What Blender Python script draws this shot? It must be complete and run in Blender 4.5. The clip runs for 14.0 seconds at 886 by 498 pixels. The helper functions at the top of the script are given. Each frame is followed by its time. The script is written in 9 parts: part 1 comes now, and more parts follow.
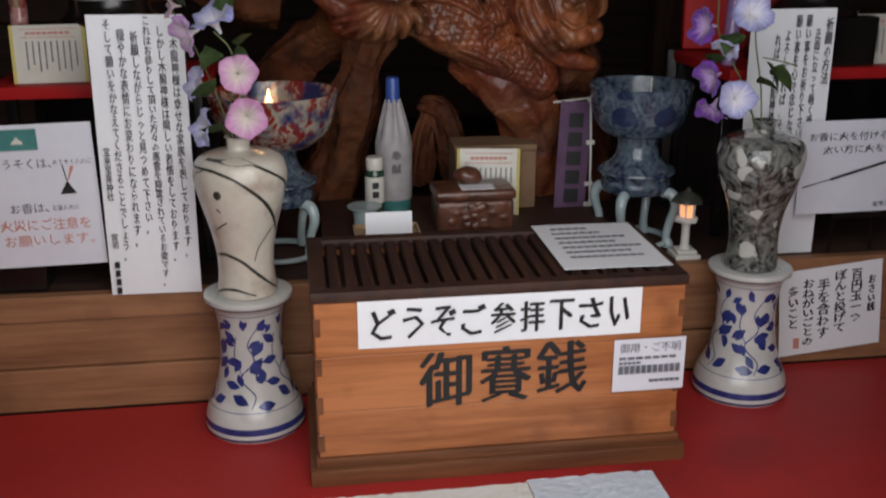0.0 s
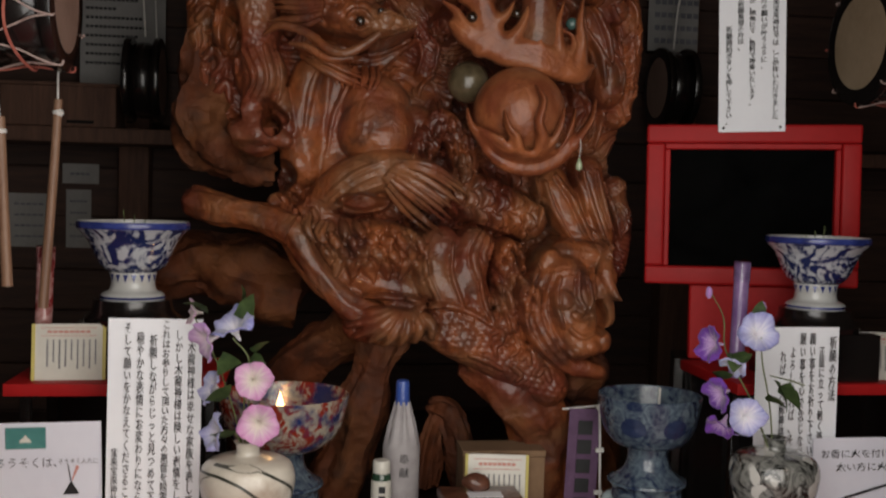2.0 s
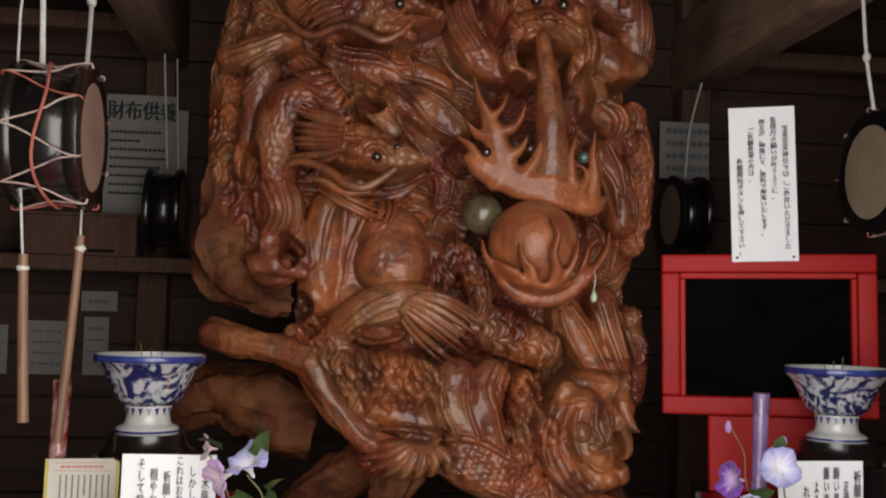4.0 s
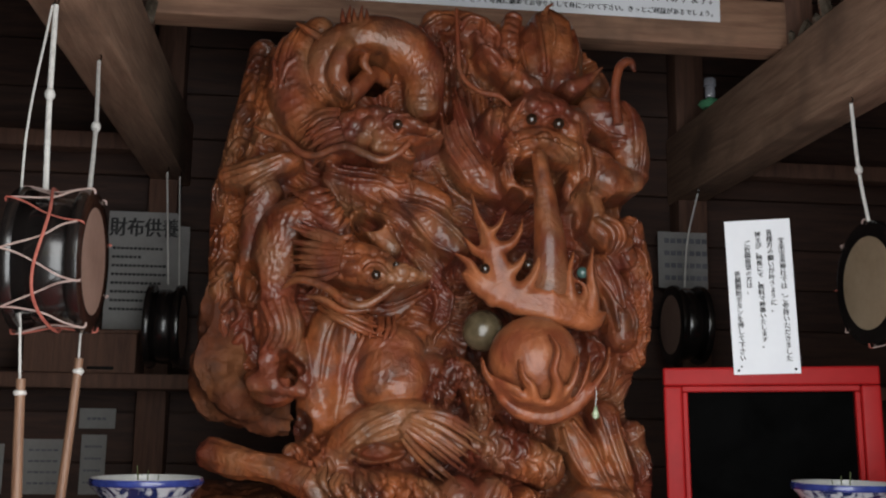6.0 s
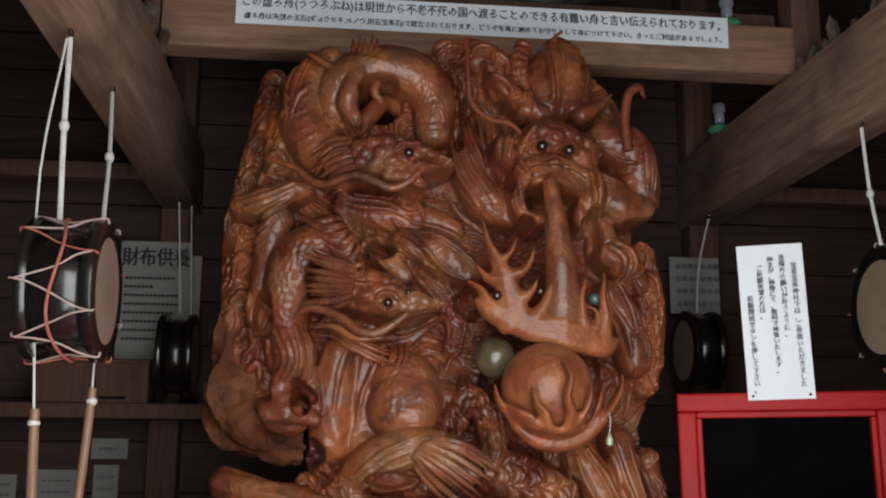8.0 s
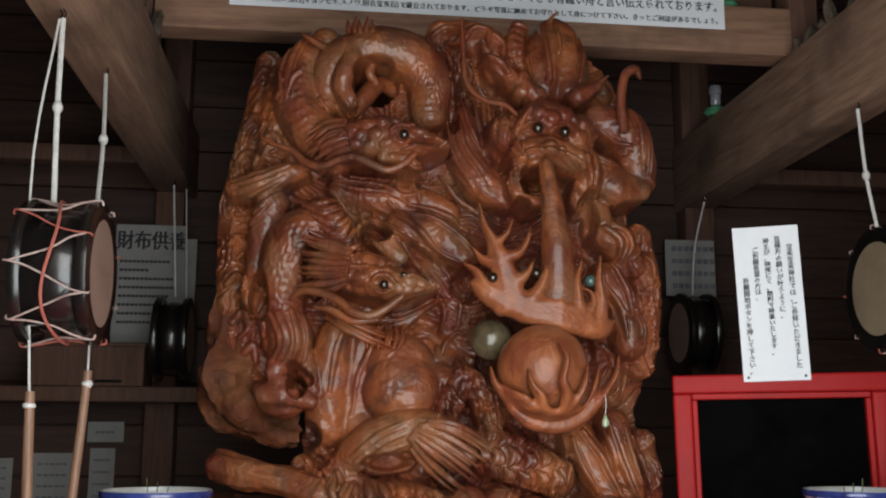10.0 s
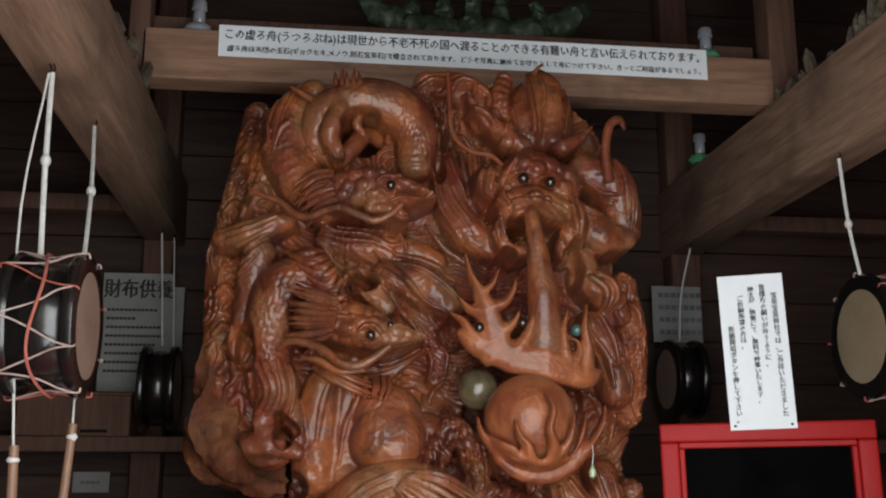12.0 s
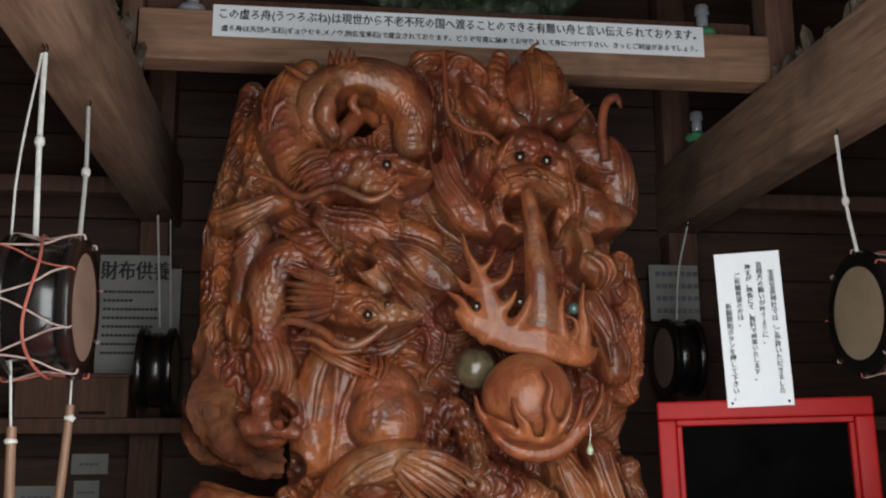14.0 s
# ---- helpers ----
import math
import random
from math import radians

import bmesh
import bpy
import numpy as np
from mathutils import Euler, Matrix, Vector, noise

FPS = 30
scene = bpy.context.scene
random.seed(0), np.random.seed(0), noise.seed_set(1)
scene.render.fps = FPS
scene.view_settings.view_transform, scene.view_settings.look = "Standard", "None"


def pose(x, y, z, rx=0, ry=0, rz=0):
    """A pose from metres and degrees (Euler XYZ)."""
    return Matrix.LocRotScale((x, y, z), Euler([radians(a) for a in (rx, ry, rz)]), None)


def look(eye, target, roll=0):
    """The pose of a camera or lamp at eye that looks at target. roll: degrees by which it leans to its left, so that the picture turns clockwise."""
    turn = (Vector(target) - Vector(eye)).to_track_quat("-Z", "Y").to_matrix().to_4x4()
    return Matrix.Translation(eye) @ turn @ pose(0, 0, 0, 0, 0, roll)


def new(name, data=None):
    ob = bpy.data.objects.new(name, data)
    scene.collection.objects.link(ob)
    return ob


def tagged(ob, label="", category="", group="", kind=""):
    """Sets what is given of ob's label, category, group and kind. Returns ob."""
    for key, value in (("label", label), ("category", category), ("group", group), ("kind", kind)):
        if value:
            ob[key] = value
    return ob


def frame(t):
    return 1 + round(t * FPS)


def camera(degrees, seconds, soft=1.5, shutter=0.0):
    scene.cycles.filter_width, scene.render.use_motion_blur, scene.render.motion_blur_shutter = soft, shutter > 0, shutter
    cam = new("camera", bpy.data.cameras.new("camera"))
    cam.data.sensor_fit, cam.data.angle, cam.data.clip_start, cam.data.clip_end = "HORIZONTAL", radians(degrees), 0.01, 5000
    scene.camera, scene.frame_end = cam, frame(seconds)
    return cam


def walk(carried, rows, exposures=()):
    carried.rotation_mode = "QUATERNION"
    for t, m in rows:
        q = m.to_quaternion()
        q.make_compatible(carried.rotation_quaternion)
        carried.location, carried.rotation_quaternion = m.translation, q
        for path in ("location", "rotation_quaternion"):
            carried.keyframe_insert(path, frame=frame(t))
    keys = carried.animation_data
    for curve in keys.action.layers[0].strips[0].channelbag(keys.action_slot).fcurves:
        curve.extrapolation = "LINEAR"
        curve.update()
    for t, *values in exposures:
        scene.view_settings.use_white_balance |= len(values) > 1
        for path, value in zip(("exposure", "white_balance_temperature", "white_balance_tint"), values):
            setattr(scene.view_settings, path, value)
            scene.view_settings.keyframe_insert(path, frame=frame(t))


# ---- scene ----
cam = camera(47.0, 14.0, soft=2.1, shutter=0.4)
# seconds, eye (x, y, z), turn to the left, pitch up, lean
PATH = [
    (0, 0.0000, 0.0000, 1.6000, -8.44, -18.50, -0.00),
    (0.5, -0.0012, 0.0031, 1.6163, -8.40, -15.38, -0.54),
    (1, -0.0110, 0.0055, 1.6431, -8.89, -10.73, -1.46),
    (1.5, -0.0175, 0.0053, 1.6563, -8.33, -6.36, -1.66),
    (2, -0.0250, -0.0003, 1.6708, -8.10, -2.94, -1.52),
    (2.5, -0.0263, -0.0041, 1.6748, -7.71, -0.73, -1.27),
    (3, -0.0272, -0.0081, 1.6883, -7.39, 0.84, -1.29),
    (5.5, -0.0259, -0.0145, 1.7317, -7.26, 8.00, -1.20),
    (6, -0.0220, -0.0193, 1.7410, -7.06, 9.49, -0.75),
    (6.5, -0.0226, -0.0228, 1.7397, -6.69, 10.45, -0.54),
    (7, -0.0263, -0.0228, 1.7420, -6.43, 11.13, -0.21),
    (7.5, -0.0264, -0.0232, 1.7429, -6.28, 11.24, -0.51),
    (8, -0.0277, -0.0217, 1.7397, -6.44, 11.03, -0.41),
    (8.5, -0.0255, -0.0156, 1.7348, -6.60, 10.34, -0.27),
    (11, -0.0279, -0.0160, 1.7368, -6.79, 10.13, -0.32),
    (11.5, -0.0252, -0.0241, 1.7481, -6.98, 10.99, -0.24),
    (12, -0.0213, -0.0333, 1.7527, -7.21, 12.53, 0.01),
    (12.5, -0.0209, -0.0346, 1.7519, -7.19, 12.77, -0.02),
    (13, -0.0224, -0.0310, 1.7517, -7.27, 12.45, 0.03),
    (13.5, -0.0190, -0.0262, 1.7467, -7.17, 12.05, 0.09),
    (14, -0.0185, -0.0271, 1.7478, -7.28, 11.49, 0.39),
]
walk(cam, [(t, pose(x, y, z, 90 + pitch, roll, yaw)) for t, x, y, z, yaw, pitch, roll in PATH],
     exposures=[(0.0, -0.85, 6600, 11), (0.5, -0.96, 6650, 11), (1.0, -1.13, 6700, 12), (1.5, -1.02, 6850, 12), (2.0, -0.68, 7250, 12), (3.0, -0.26, 7400, 12),
                (5.5, 0.05, 6600, 9), (8.0, 0.13, 6550, 5), (14.0, 0.16, 6550, 5)])

# ---- daylight: an overcast day through the open front of the hall ----
world = bpy.data.worlds.new("overcast_sky")
scene.world = world
world.use_nodes = True
wn = world.node_tree
sky = wn.nodes.new("ShaderNodeTexSky")
sky.sky_type = 'NISHITA'
sky.sun_disc = False
sky.sun_elevation, sky.sun_rotation = radians(48), radians(160)
sky.air_density, sky.dust_density = 1.6, 4.0
wn.nodes["Background"].inputs["Strength"].default_value = 0.07
wn.links.new(sky.outputs[0], wn.nodes["Background"].inputs["Color"])

sun_data = bpy.data.lights.new("sun", 'SUN')
sun_data.energy, sun_data.angle, sun_data.color = 0.6, radians(30), (1.0, 0.96, 0.9)
sun = new("sun", sun_data)
sun.matrix_world = look((0.5, -6, 8), (0.5, 0, 0))

# sky light in the open front, before which the visitor stands
front_data = bpy.data.lights.new("front_opening_light", 'AREA')
front_data.shape, front_data.size, front_data.size_y = 'RECTANGLE', 1.5, 2.0
front_data.energy, front_data.color = 49, (0.93, 0.96, 1.0)
front_light = new("front_opening_light", front_data)
front_light.matrix_world = look((0.28, 0.78, 1.85), (0.44, 2.6, 2.08))

# ---- mesh helpers ----
def finish(name, bm, material, smooth=True, parent=None, label="", angle=40):
    """One mesh object out of a bmesh."""
    me = bpy.data.meshes.new(name)
    bm.normal_update()
    bm.to_mesh(me)
    bm.free()
    me.materials.append(material)
    if smooth:
        for p in me.polygons:
            p.use_smooth = True
        me.set_sharp_from_angle(angle=radians(angle))
    ob = new(name, me)
    if parent is not None:
        ob.parent = parent
    if label:
        ob["label"] = label
    return ob


def part(name, bm, material, parent, label="", smooth=True):
    return finish(name, bm, material, smooth, parent, label)


def thing(name, m, label, category, group=""):
    """An empty at a thing's base, which holds its parts."""
    ob = new(name)
    ob.matrix_world = m
    ob.empty_display_size = 0.05
    return tagged(ob, label, category, group)


def structure(name, bm, material, label, category="", smooth=False):
    ob = finish(name, bm, material, smooth)
    return tagged(ob, label, category, kind="structure")


def box(bm, x0, x1, y0, y1, z0, z1, bevel=0.0, m=None, seg=1):
    vs = [bm.verts.new((x, y, z)) for x in (x0, x1) for y in (y0, y1) for z in (z0, z1)]
    q = [(0, 1, 3, 2), (4, 6, 7, 5), (0, 4, 5, 1), (2, 3, 7, 6), (0, 2, 6, 4), (1, 5, 7, 3)]
    fs = [bm.faces.new([vs[i] for i in f]) for f in q]
    made = list(vs)
    if bevel > 0:
        es = list({e for f in fs for e in f.edges})
        r = bmesh.ops.bevel(bm, geom=es, offset=bevel, segments=seg, affect='EDGES', profile=0.6)
        made = list({v for v in r["verts"]} | {v for v in vs if v.is_valid})
    if m is not None:
        bmesh.ops.transform(bm, matrix=m, verts=made)
    return bm


def lathe(bm, profile, seg=48, centre=(0, 0, 0), close=False, m=None):
    """A turned shape: profile of (radius, z) from the bottom to the top."""
    rings = []
    for r, z in profile:
        if r < 1e-5:
            rings.append([bm.verts.new((centre[0], centre[1], centre[2] + z))])
        else:
            rings.append([bm.verts.new((centre[0] + r * math.cos(2 * math.pi * i / seg), centre[1] + r * math.sin(2 * math.pi * i / seg),
                                        centre[2] + z)) for i in range(seg)])
    for a, b in zip(rings, rings[1:]):
        for i in range(seg):
            j = (i + 1) % seg
            if len(a) == 1 and len(b) == 1:
                continue
            if len(a) == 1:
                bm.faces.new((a[0], b[j], b[i]))
            elif len(b) == 1:
                bm.faces.new((a[i], a[j], b[0]))
            else:
                bm.faces.new((a[i], a[j], b[j], b[i]))
    if m is not None:
        bmesh.ops.transform(bm, matrix=m, verts=[v for ring in rings for v in ring])
    return bm


def smooth_path(points, n):
    """A Catmull-Rom curve through points of any dimension, as n rows."""
    p = np.array(points, float)
    if len(p) == 2:
        return p[0] + (p[1] - p[0]) * np.linspace(0, 1, n)[:, None]
    p = np.vstack([2 * p[0] - p[1], p, 2 * p[-1] - p[-2]])
    u = np.linspace(0, len(p) - 3 - 1e-6, n)
    i = u.astype(int)
    f = (u - i)[:, None]
    a, b, c, d = p[i], p[i + 1], p[i + 2], p[i + 3]
    return 0.5 * (2 * b + (c - a) * f + (2 * a - 5 * b + 4 * c - d) * f ** 2 + (3 * b - a - 3 * c + d) * f ** 3)


def tube(bm, points, seg=8, n=None, flat=1.0):
    """A swept round: points of (x, y, z, radius)."""
    rows = smooth_path(points, n or max(4, 5 * len(points)))
    rings, up = [], Vector((0.31, 0.2, 0.93)).normalized()
    for k, row in enumerate(rows):
        a, b = rows[max(0, k - 1)][:3], rows[min(len(rows) - 1, k + 1)][:3]
        d = Vector(b - a)
        d = d.normalized() if d.length > 1e-9 else Vector((0, 0, 1))
        side = d.cross(up)
        side = side.normalized() if side.length > 1e-4 else d.orthogonal().normalized()
        up = side.cross(d).normalized()
        c, r = Vector(row[:3]), max(float(row[3]), 1e-4)
        rings.append([bm.verts.new(c + (side * math.cos(2 * math.pi * i / seg) + up * flat * math.sin(2 * math.pi * i / seg)) * r) for i in range(seg)])
    for a, b in zip(rings, rings[1:]):
        for i in range(seg):
            bm.faces.new((a[i], a[(i + 1) % seg], b[(i + 1) % seg], b[i]))
    bm.faces.new(rings[0][::-1])
    bm.faces.new(rings[-1])
    return bm


def ball(bm, c, r, u=20, v=12, scale=(1, 1, 1)):
    m = Matrix.Translation(c) @ Matrix.Diagonal((r * scale[0], r * scale[1], r * scale[2], 1))
    bmesh.ops.create_uvsphere(bm, u_segments=u, v_segments=v, radius=1, matrix=m)
    return bm


def sheet(bm, w, h, thick=0.0012, curl=0.0, nx=8, nz=10, seed=0):
    """A paper standing in the xz plane, its lower left corner at the origin, slightly wavy."""
    front, back = [], []
    for j in range(nz + 1):
        for i in range(nx + 1):
            x, z = w * i / nx, h * j / nz
            y = curl * (math.sin(3.1 * i / nx + seed) * 0.5 + noise.noise((x * 5, z * 5, seed)) * 0.8)
            front.append(bm.verts.new((x, y, z)))
            back.append(bm.verts.new((x, y + thick, z)))
    w1 = nx + 1
    for j in range(nz):
        for i in range(nx):
            a = j * w1 + i
            bm.faces.new((front[a], front[a + 1], front[a + 1 + w1], front[a + w1]))
            bm.faces.new((back[a], back[a + w1], back[a + 1 + w1], back[a + 1]))
    ring = [j for j in range(nx)] + [nx + j * w1 for j in range(nz)] + [nz * w1 + nx - j for j in range(nx)] + [(nz - j) * w1 for j in range(nz)]
    for a, b in zip(ring, ring[1:] + ring[:1]):
        bm.faces.new((front[b], front[a], back[a], back[b]))
    return bm


# ---- lettering ----
def glyphs(text, size, vertical=False, spacing=1.0):
    """A mesh of the words in the built-in font, centred on the origin in the xz plane, facing -y."""
    cu = bpy.data.curves.new("words", 'FONT')
    cu.body = "\n".join(text) if vertical else text
    cu.size, cu.resolution_u, cu.align_x, cu.align_y = size, 1, 'CENTER', 'CENTER'
    if vertical:
        cu.space_line = spacing
    else:
        cu.space_character = spacing
    ob = bpy.data.objects.new("words", cu)
    scene.collection.objects.link(ob)
    dg = bpy.context.evaluated_depsgraph_get()
    me = bpy.data.meshes.new_from_object(ob.evaluated_get(dg))
    co = np.empty(len(me.vertices) * 3)
    me.vertices.foreach_get("co", co)
    co = co.reshape(-1, 3)
    faces = [tuple(p.vertices) for p in me.polygons]
    bpy.data.objects.remove(ob)
    bpy.data.curves.remove(cu)
    bpy.data.meshes.remove(me)
    return co, faces


def lettering(rows, material, parent, name="lettering", label="", bold=0.0):
    """Rows of (text, x, z, width, height, vertical) in the parent's xz plane as one raised mesh; each text is fitted into its box.
    A text made of '-' alone gives plain bars in place of writing that cannot be read."""
    bm = bmesh.new()
    for text, x, z, w, h, vertical in rows:
        if set(text) == {"-"}:
            n = len(text)
            for k in range(n):
                if vertical:
                    c, step = z + h / 2 - (k + 0.5) * h / n, h / n
                    box(bm, x - w * 0.4, x + w * 0.4, -0.0016, -0.0006, c - step * 0.36, c + step * 0.36)
                else:
                    c, step = x - w / 2 + (k + 0.5) * w / n, w / n
                    box(bm, c - step * 0.4, c + step * 0.4, -0.0016, -0.0006, z - h * 0.36, z + h * 0.36)
            continue
        co, faces = glyphs(text, 1.0, vertical, 1.0 if not vertical else 0.95)
        if not len(co):
            continue
        lo, hi = co.min(0), co.max(0)
        span, mid = np.maximum(hi - lo, 1e-6), (hi + lo) / 2
        if vertical:
            h = h * (span[1] / (len(text) * 0.95 + 0.05)) if len(text) < 3 else h
        sx, sz = w / span[0], h / span[1]
        for dx, lift in ((0.0, 0.0),) if bold == 0 else ((-bold, 0.0), (bold, 0.00015), (0.0, 0.0003)):
            vs = [bm.verts.new((x + dx + (p[0] - mid[0]) * sx, -0.0008 - lift, z + dx * 0.4 + (p[1] - mid[1]) * sz)) for p in co]
            for f in faces:
                try:
                    bm.faces.new([vs[i] for i in f])
                except ValueError:
                    pass
    return part(name, bm, material, parent, label, smooth=False)


# ---- materials ----
def material(name, low, high, rough=0.6, scale=6.0, stretch=(1, 1, 1), fine=60.0, bump=0.15, metal=0.0, coat=0.0, contrast=0.5, island=0.0,
             distortion=0.6, rough_vary=0.05, stain=None, stain_size=2.0, stain_at=0.62, coat_rough=0.15):
    """A surface with a broad and a fine variation of colour, gloss and relief."""
    mt = bpy.data.materials.new(name)
    mt.use_nodes = True
    t = mt.node_tree
    nd, ln = t.nodes, t.links
    b = nd["Principled BSDF"]
    tc, mp = nd.new("ShaderNodeTexCoord"), nd.new("ShaderNodeMapping")
    mp.inputs["Scale"].default_value = stretch
    ln.new(tc.outputs["Object"], mp.inputs["Vector"])
    n1, n2 = nd.new("ShaderNodeTexNoise"), nd.new("ShaderNodeTexNoise")
    n1.inputs["Scale"].default_value, n1.inputs["Detail"].default_value, n1.inputs["Distortion"].default_value = scale, 6, distortion
    n2.inputs["Scale"].default_value, n2.inputs["Detail"].default_value = fine, 5
    for n in (n1, n2):
        ln.new(mp.outputs[0], n.inputs["Vector"])
    mix = nd.new("ShaderNodeMath")
    mix.operation = 'MULTIPLY_ADD'
    mix.inputs[1].default_value, mix.inputs[2].default_value = 0.35, -0.175
    ln.new(n2.outputs["Fac"], mix.inputs[0])
    add = nd.new("ShaderNodeMath")
    ln.new(n1.outputs["Fac"], add.inputs[0])
    ln.new(mix.outputs[0], add.inputs[1])
    fac = add.outputs[0]
    if island:
        info = nd.new("ShaderNodeObjectInfo")
        jit = nd.new("ShaderNodeMath")
        jit.operation = 'MULTIPLY_ADD'
        jit.inputs[1].default_value, jit.inputs[2].default_value = island, -island / 2
        ln.new(info.outputs["Random"], jit.inputs[0])
        add2 = nd.new("ShaderNodeMath")
        ln.new(fac, add2.inputs[0])
        ln.new(jit.outputs[0], add2.inputs[1])
        fac = add2.outputs[0]
    ramp = nd.new("ShaderNodeValToRGB")
    ramp.color_ramp.elements[0].position, ramp.color_ramp.elements[0].color = 0.5 - contrast * 0.4, (*low, 1)
    ramp.color_ramp.elements[1].position, ramp.color_ramp.elements[1].color = 0.5 + contrast * 0.4, (*high, 1)
    ln.new(fac, ramp.inputs[0])
    colour = ramp.outputs[0]
    if stain:
        n3 = nd.new("ShaderNodeTexNoise")
        n3.inputs["Scale"].default_value, n3.inputs["Detail"].default_value = stain_size, 7
        ln.new(tc.outputs["Object"], n3.inputs["Vector"])
        r3 = nd.new("ShaderNodeValToRGB")
        r3.color_ramp.elements[0].position, r3.color_ramp.elements[1].position = stain_at - 0.08, stain_at + 0.08
        ln.new(n3.outputs["Fac"], r3.inputs[0])
        mx = nd.new("ShaderNodeMix")
        mx.data_type = 'RGBA'
        mx.inputs["B"].default_value = (*stain, 1)
        ln.new(r3.outputs[0], mx.inputs["Factor"])
        ln.new(colour, mx.inputs["A"])
        colour = mx.outputs["Result"]
    ln.new(colour, b.inputs["Base Color"])
    rg = nd.new("ShaderNodeMath")
    rg.operation = 'MULTIPLY_ADD'
    rg.inputs[1].default_value, rg.inputs[2].default_value = rough_vary * 2, rough - rough_vary
    ln.new(n1.outputs["Fac"], rg.inputs[0])
    ln.new(rg.outputs[0], b.inputs["Roughness"])
    b.inputs["Metallic"].default_value = metal
    b.inputs["Coat Weight"].default_value = coat
    b.inputs["Coat Roughness"].default_value = coat_rough
    if bump:
        bp = nd.new("ShaderNodeBump")
        bp.inputs["Strength"].default_value, bp.inputs["Distance"].default_value = bump, 0.01
        ln.new(fac if not island else add.outputs[0], bp.inputs["Height"])
        ln.new(bp.outputs[0], b.inputs["Normal"])
    return mt


def glass(name, tint, rough=0.02, ior=1.45):
    mt = bpy.data.materials.new(name)
    mt.use_nodes = True
    b = mt.node_tree.nodes["Principled BSDF"]
    b.inputs["Base Color"].default_value = (*tint, 1)
    b.inputs["Transmission Weight"].default_value = 1.0
    b.inputs["Roughness"].default_value, b.inputs["IOR"].default_value = rough, ior
    return mt


def glow(name, colour, strength):
    mt = bpy.data.materials.new(name)
    mt.use_nodes = True
    b = mt.node_tree.nodes["Principled BSDF"]
    b.inputs["Base Color"].default_value = (*colour, 1)
    b.inputs["Emission Color"].default_value = (*colour, 1)
    b.inputs["Emission Strength"].default_value = strength
    return mt


GRAIN_X, GRAIN_Y, GRAIN_Z = (1.2, 14, 14), (14, 1.2, 14), (14, 14, 1.2)
M_BEAM = material("weathered_beam_wood", (0.18, 0.098, 0.062), (0.34, 0.205, 0.135), 0.75, 3.0, GRAIN_Y, 20, 0.3, stain=(0.14, 0.08, 0.052), stain_size=3)
M_BEAM_X = material("weathered_cross_beam_wood", (0.2, 0.1, 0.062), (0.36, 0.2, 0.125), 0.75, 3.0, GRAIN_X, 20, 0.3, stain=(0.14, 0.08, 0.052), stain_size=3)
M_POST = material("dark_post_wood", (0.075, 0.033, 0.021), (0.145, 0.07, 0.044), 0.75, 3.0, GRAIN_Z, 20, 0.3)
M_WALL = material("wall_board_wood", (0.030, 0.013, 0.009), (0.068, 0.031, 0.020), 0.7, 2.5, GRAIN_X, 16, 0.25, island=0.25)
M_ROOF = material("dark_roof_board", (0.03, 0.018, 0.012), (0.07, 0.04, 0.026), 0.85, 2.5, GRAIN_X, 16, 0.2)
M_SILL = material("cedar_sill_wood", (0.19, 0.078, 0.036), (0.34, 0.16, 0.078), 0.55, 2.2, (0.9, 16, 16), 14, 0.2, island=0.3, stain=(0.2, 0.09, 0.045), stain_size=4)
M_BOX = material("offering_box_wood", (0.27, 0.084, 0.027), (0.50, 0.185, 0.066), 0.4, 2.0, (1.0, 18, 18), 12, 0.16, coat=0.25, island=0.18, stain=(0.17, 0.055, 0.02), stain_size=5, stain_at=0.66)
M_BOX_DARK = material("dark_box_lattice_wood", (0.024, 0.009, 0.006), (0.055, 0.020, 0.011), 0.6, 3.0, GRAIN_Y, 20, 0.15)
M_BOX_RIM = material("box_rim_wood", (0.10, 0.035, 0.015), (0.2, 0.075, 0.03), 0.4, 2.0, (1.0, 18, 18), 12, 0.16, coat=0.2)
M_RED_CLOTH = material("red_platform_sheet", (0.30, 0.012, 0.012), (0.42, 0.022, 0.02), 0.55, 2.5, (1, 1, 1), 45, 0.06, contrast=0.9, stain=(0.14, 0.012, 0.012), stain_size=1.6, stain_at=0.68)
M_RED = material("red_lacquer", (0.30, 0.008, 0.009), (0.42, 0.014, 0.015), 0.5, 4.0, (1, 1, 1), 40, 0.05)
M_RED.node_tree.nodes["Principled BSDF"].inputs["Specular IOR Level"].default_value = 0.2
M_PAPER = material("white_paper", (0.80, 0.81, 0.85), (0.86, 0.87, 0.90), 0.55, 3.0, (1, 1, 1), 50, 0.03)
M_LAMINATE = material("laminated_white_paper", (0.72, 0.72, 0.80), (0.8, 0.8, 0.87), 0.3, 3.0, (1, 1, 1), 30, 0.03, coat=0.6, coat_rough=0.08)
M_CREAM = material("cream_paper", (0.62, 0.59, 0.52), (0.72, 0.69, 0.62), 0.4, 3.0, (1, 1, 1), 50, 0.03, coat=0.3)
M_INK = material("black_ink", (0.008, 0.008, 0.009), (0.02, 0.02, 0.022), 0.5, 8.0, (1, 1, 1), 60, 0.0)
M_GREY_INK = material("faded_ink", (0.10, 0.10, 0.12), (0.2, 0.2, 0.23), 0.6, 8.0, (1, 1, 1), 60, 0.0)
M_RED_INK = material("red_ink", (0.58, 0.24, 0.2), (0.68, 0.32, 0.27), 0.6, 8.0, (1, 1, 1), 60, 0.0)
M_YELLOW = material("yellow_edge_tape", (0.55, 0.46, 0.12), (0.66, 0.55, 0.18), 0.5, 8.0, (1, 1, 1), 60, 0.0)
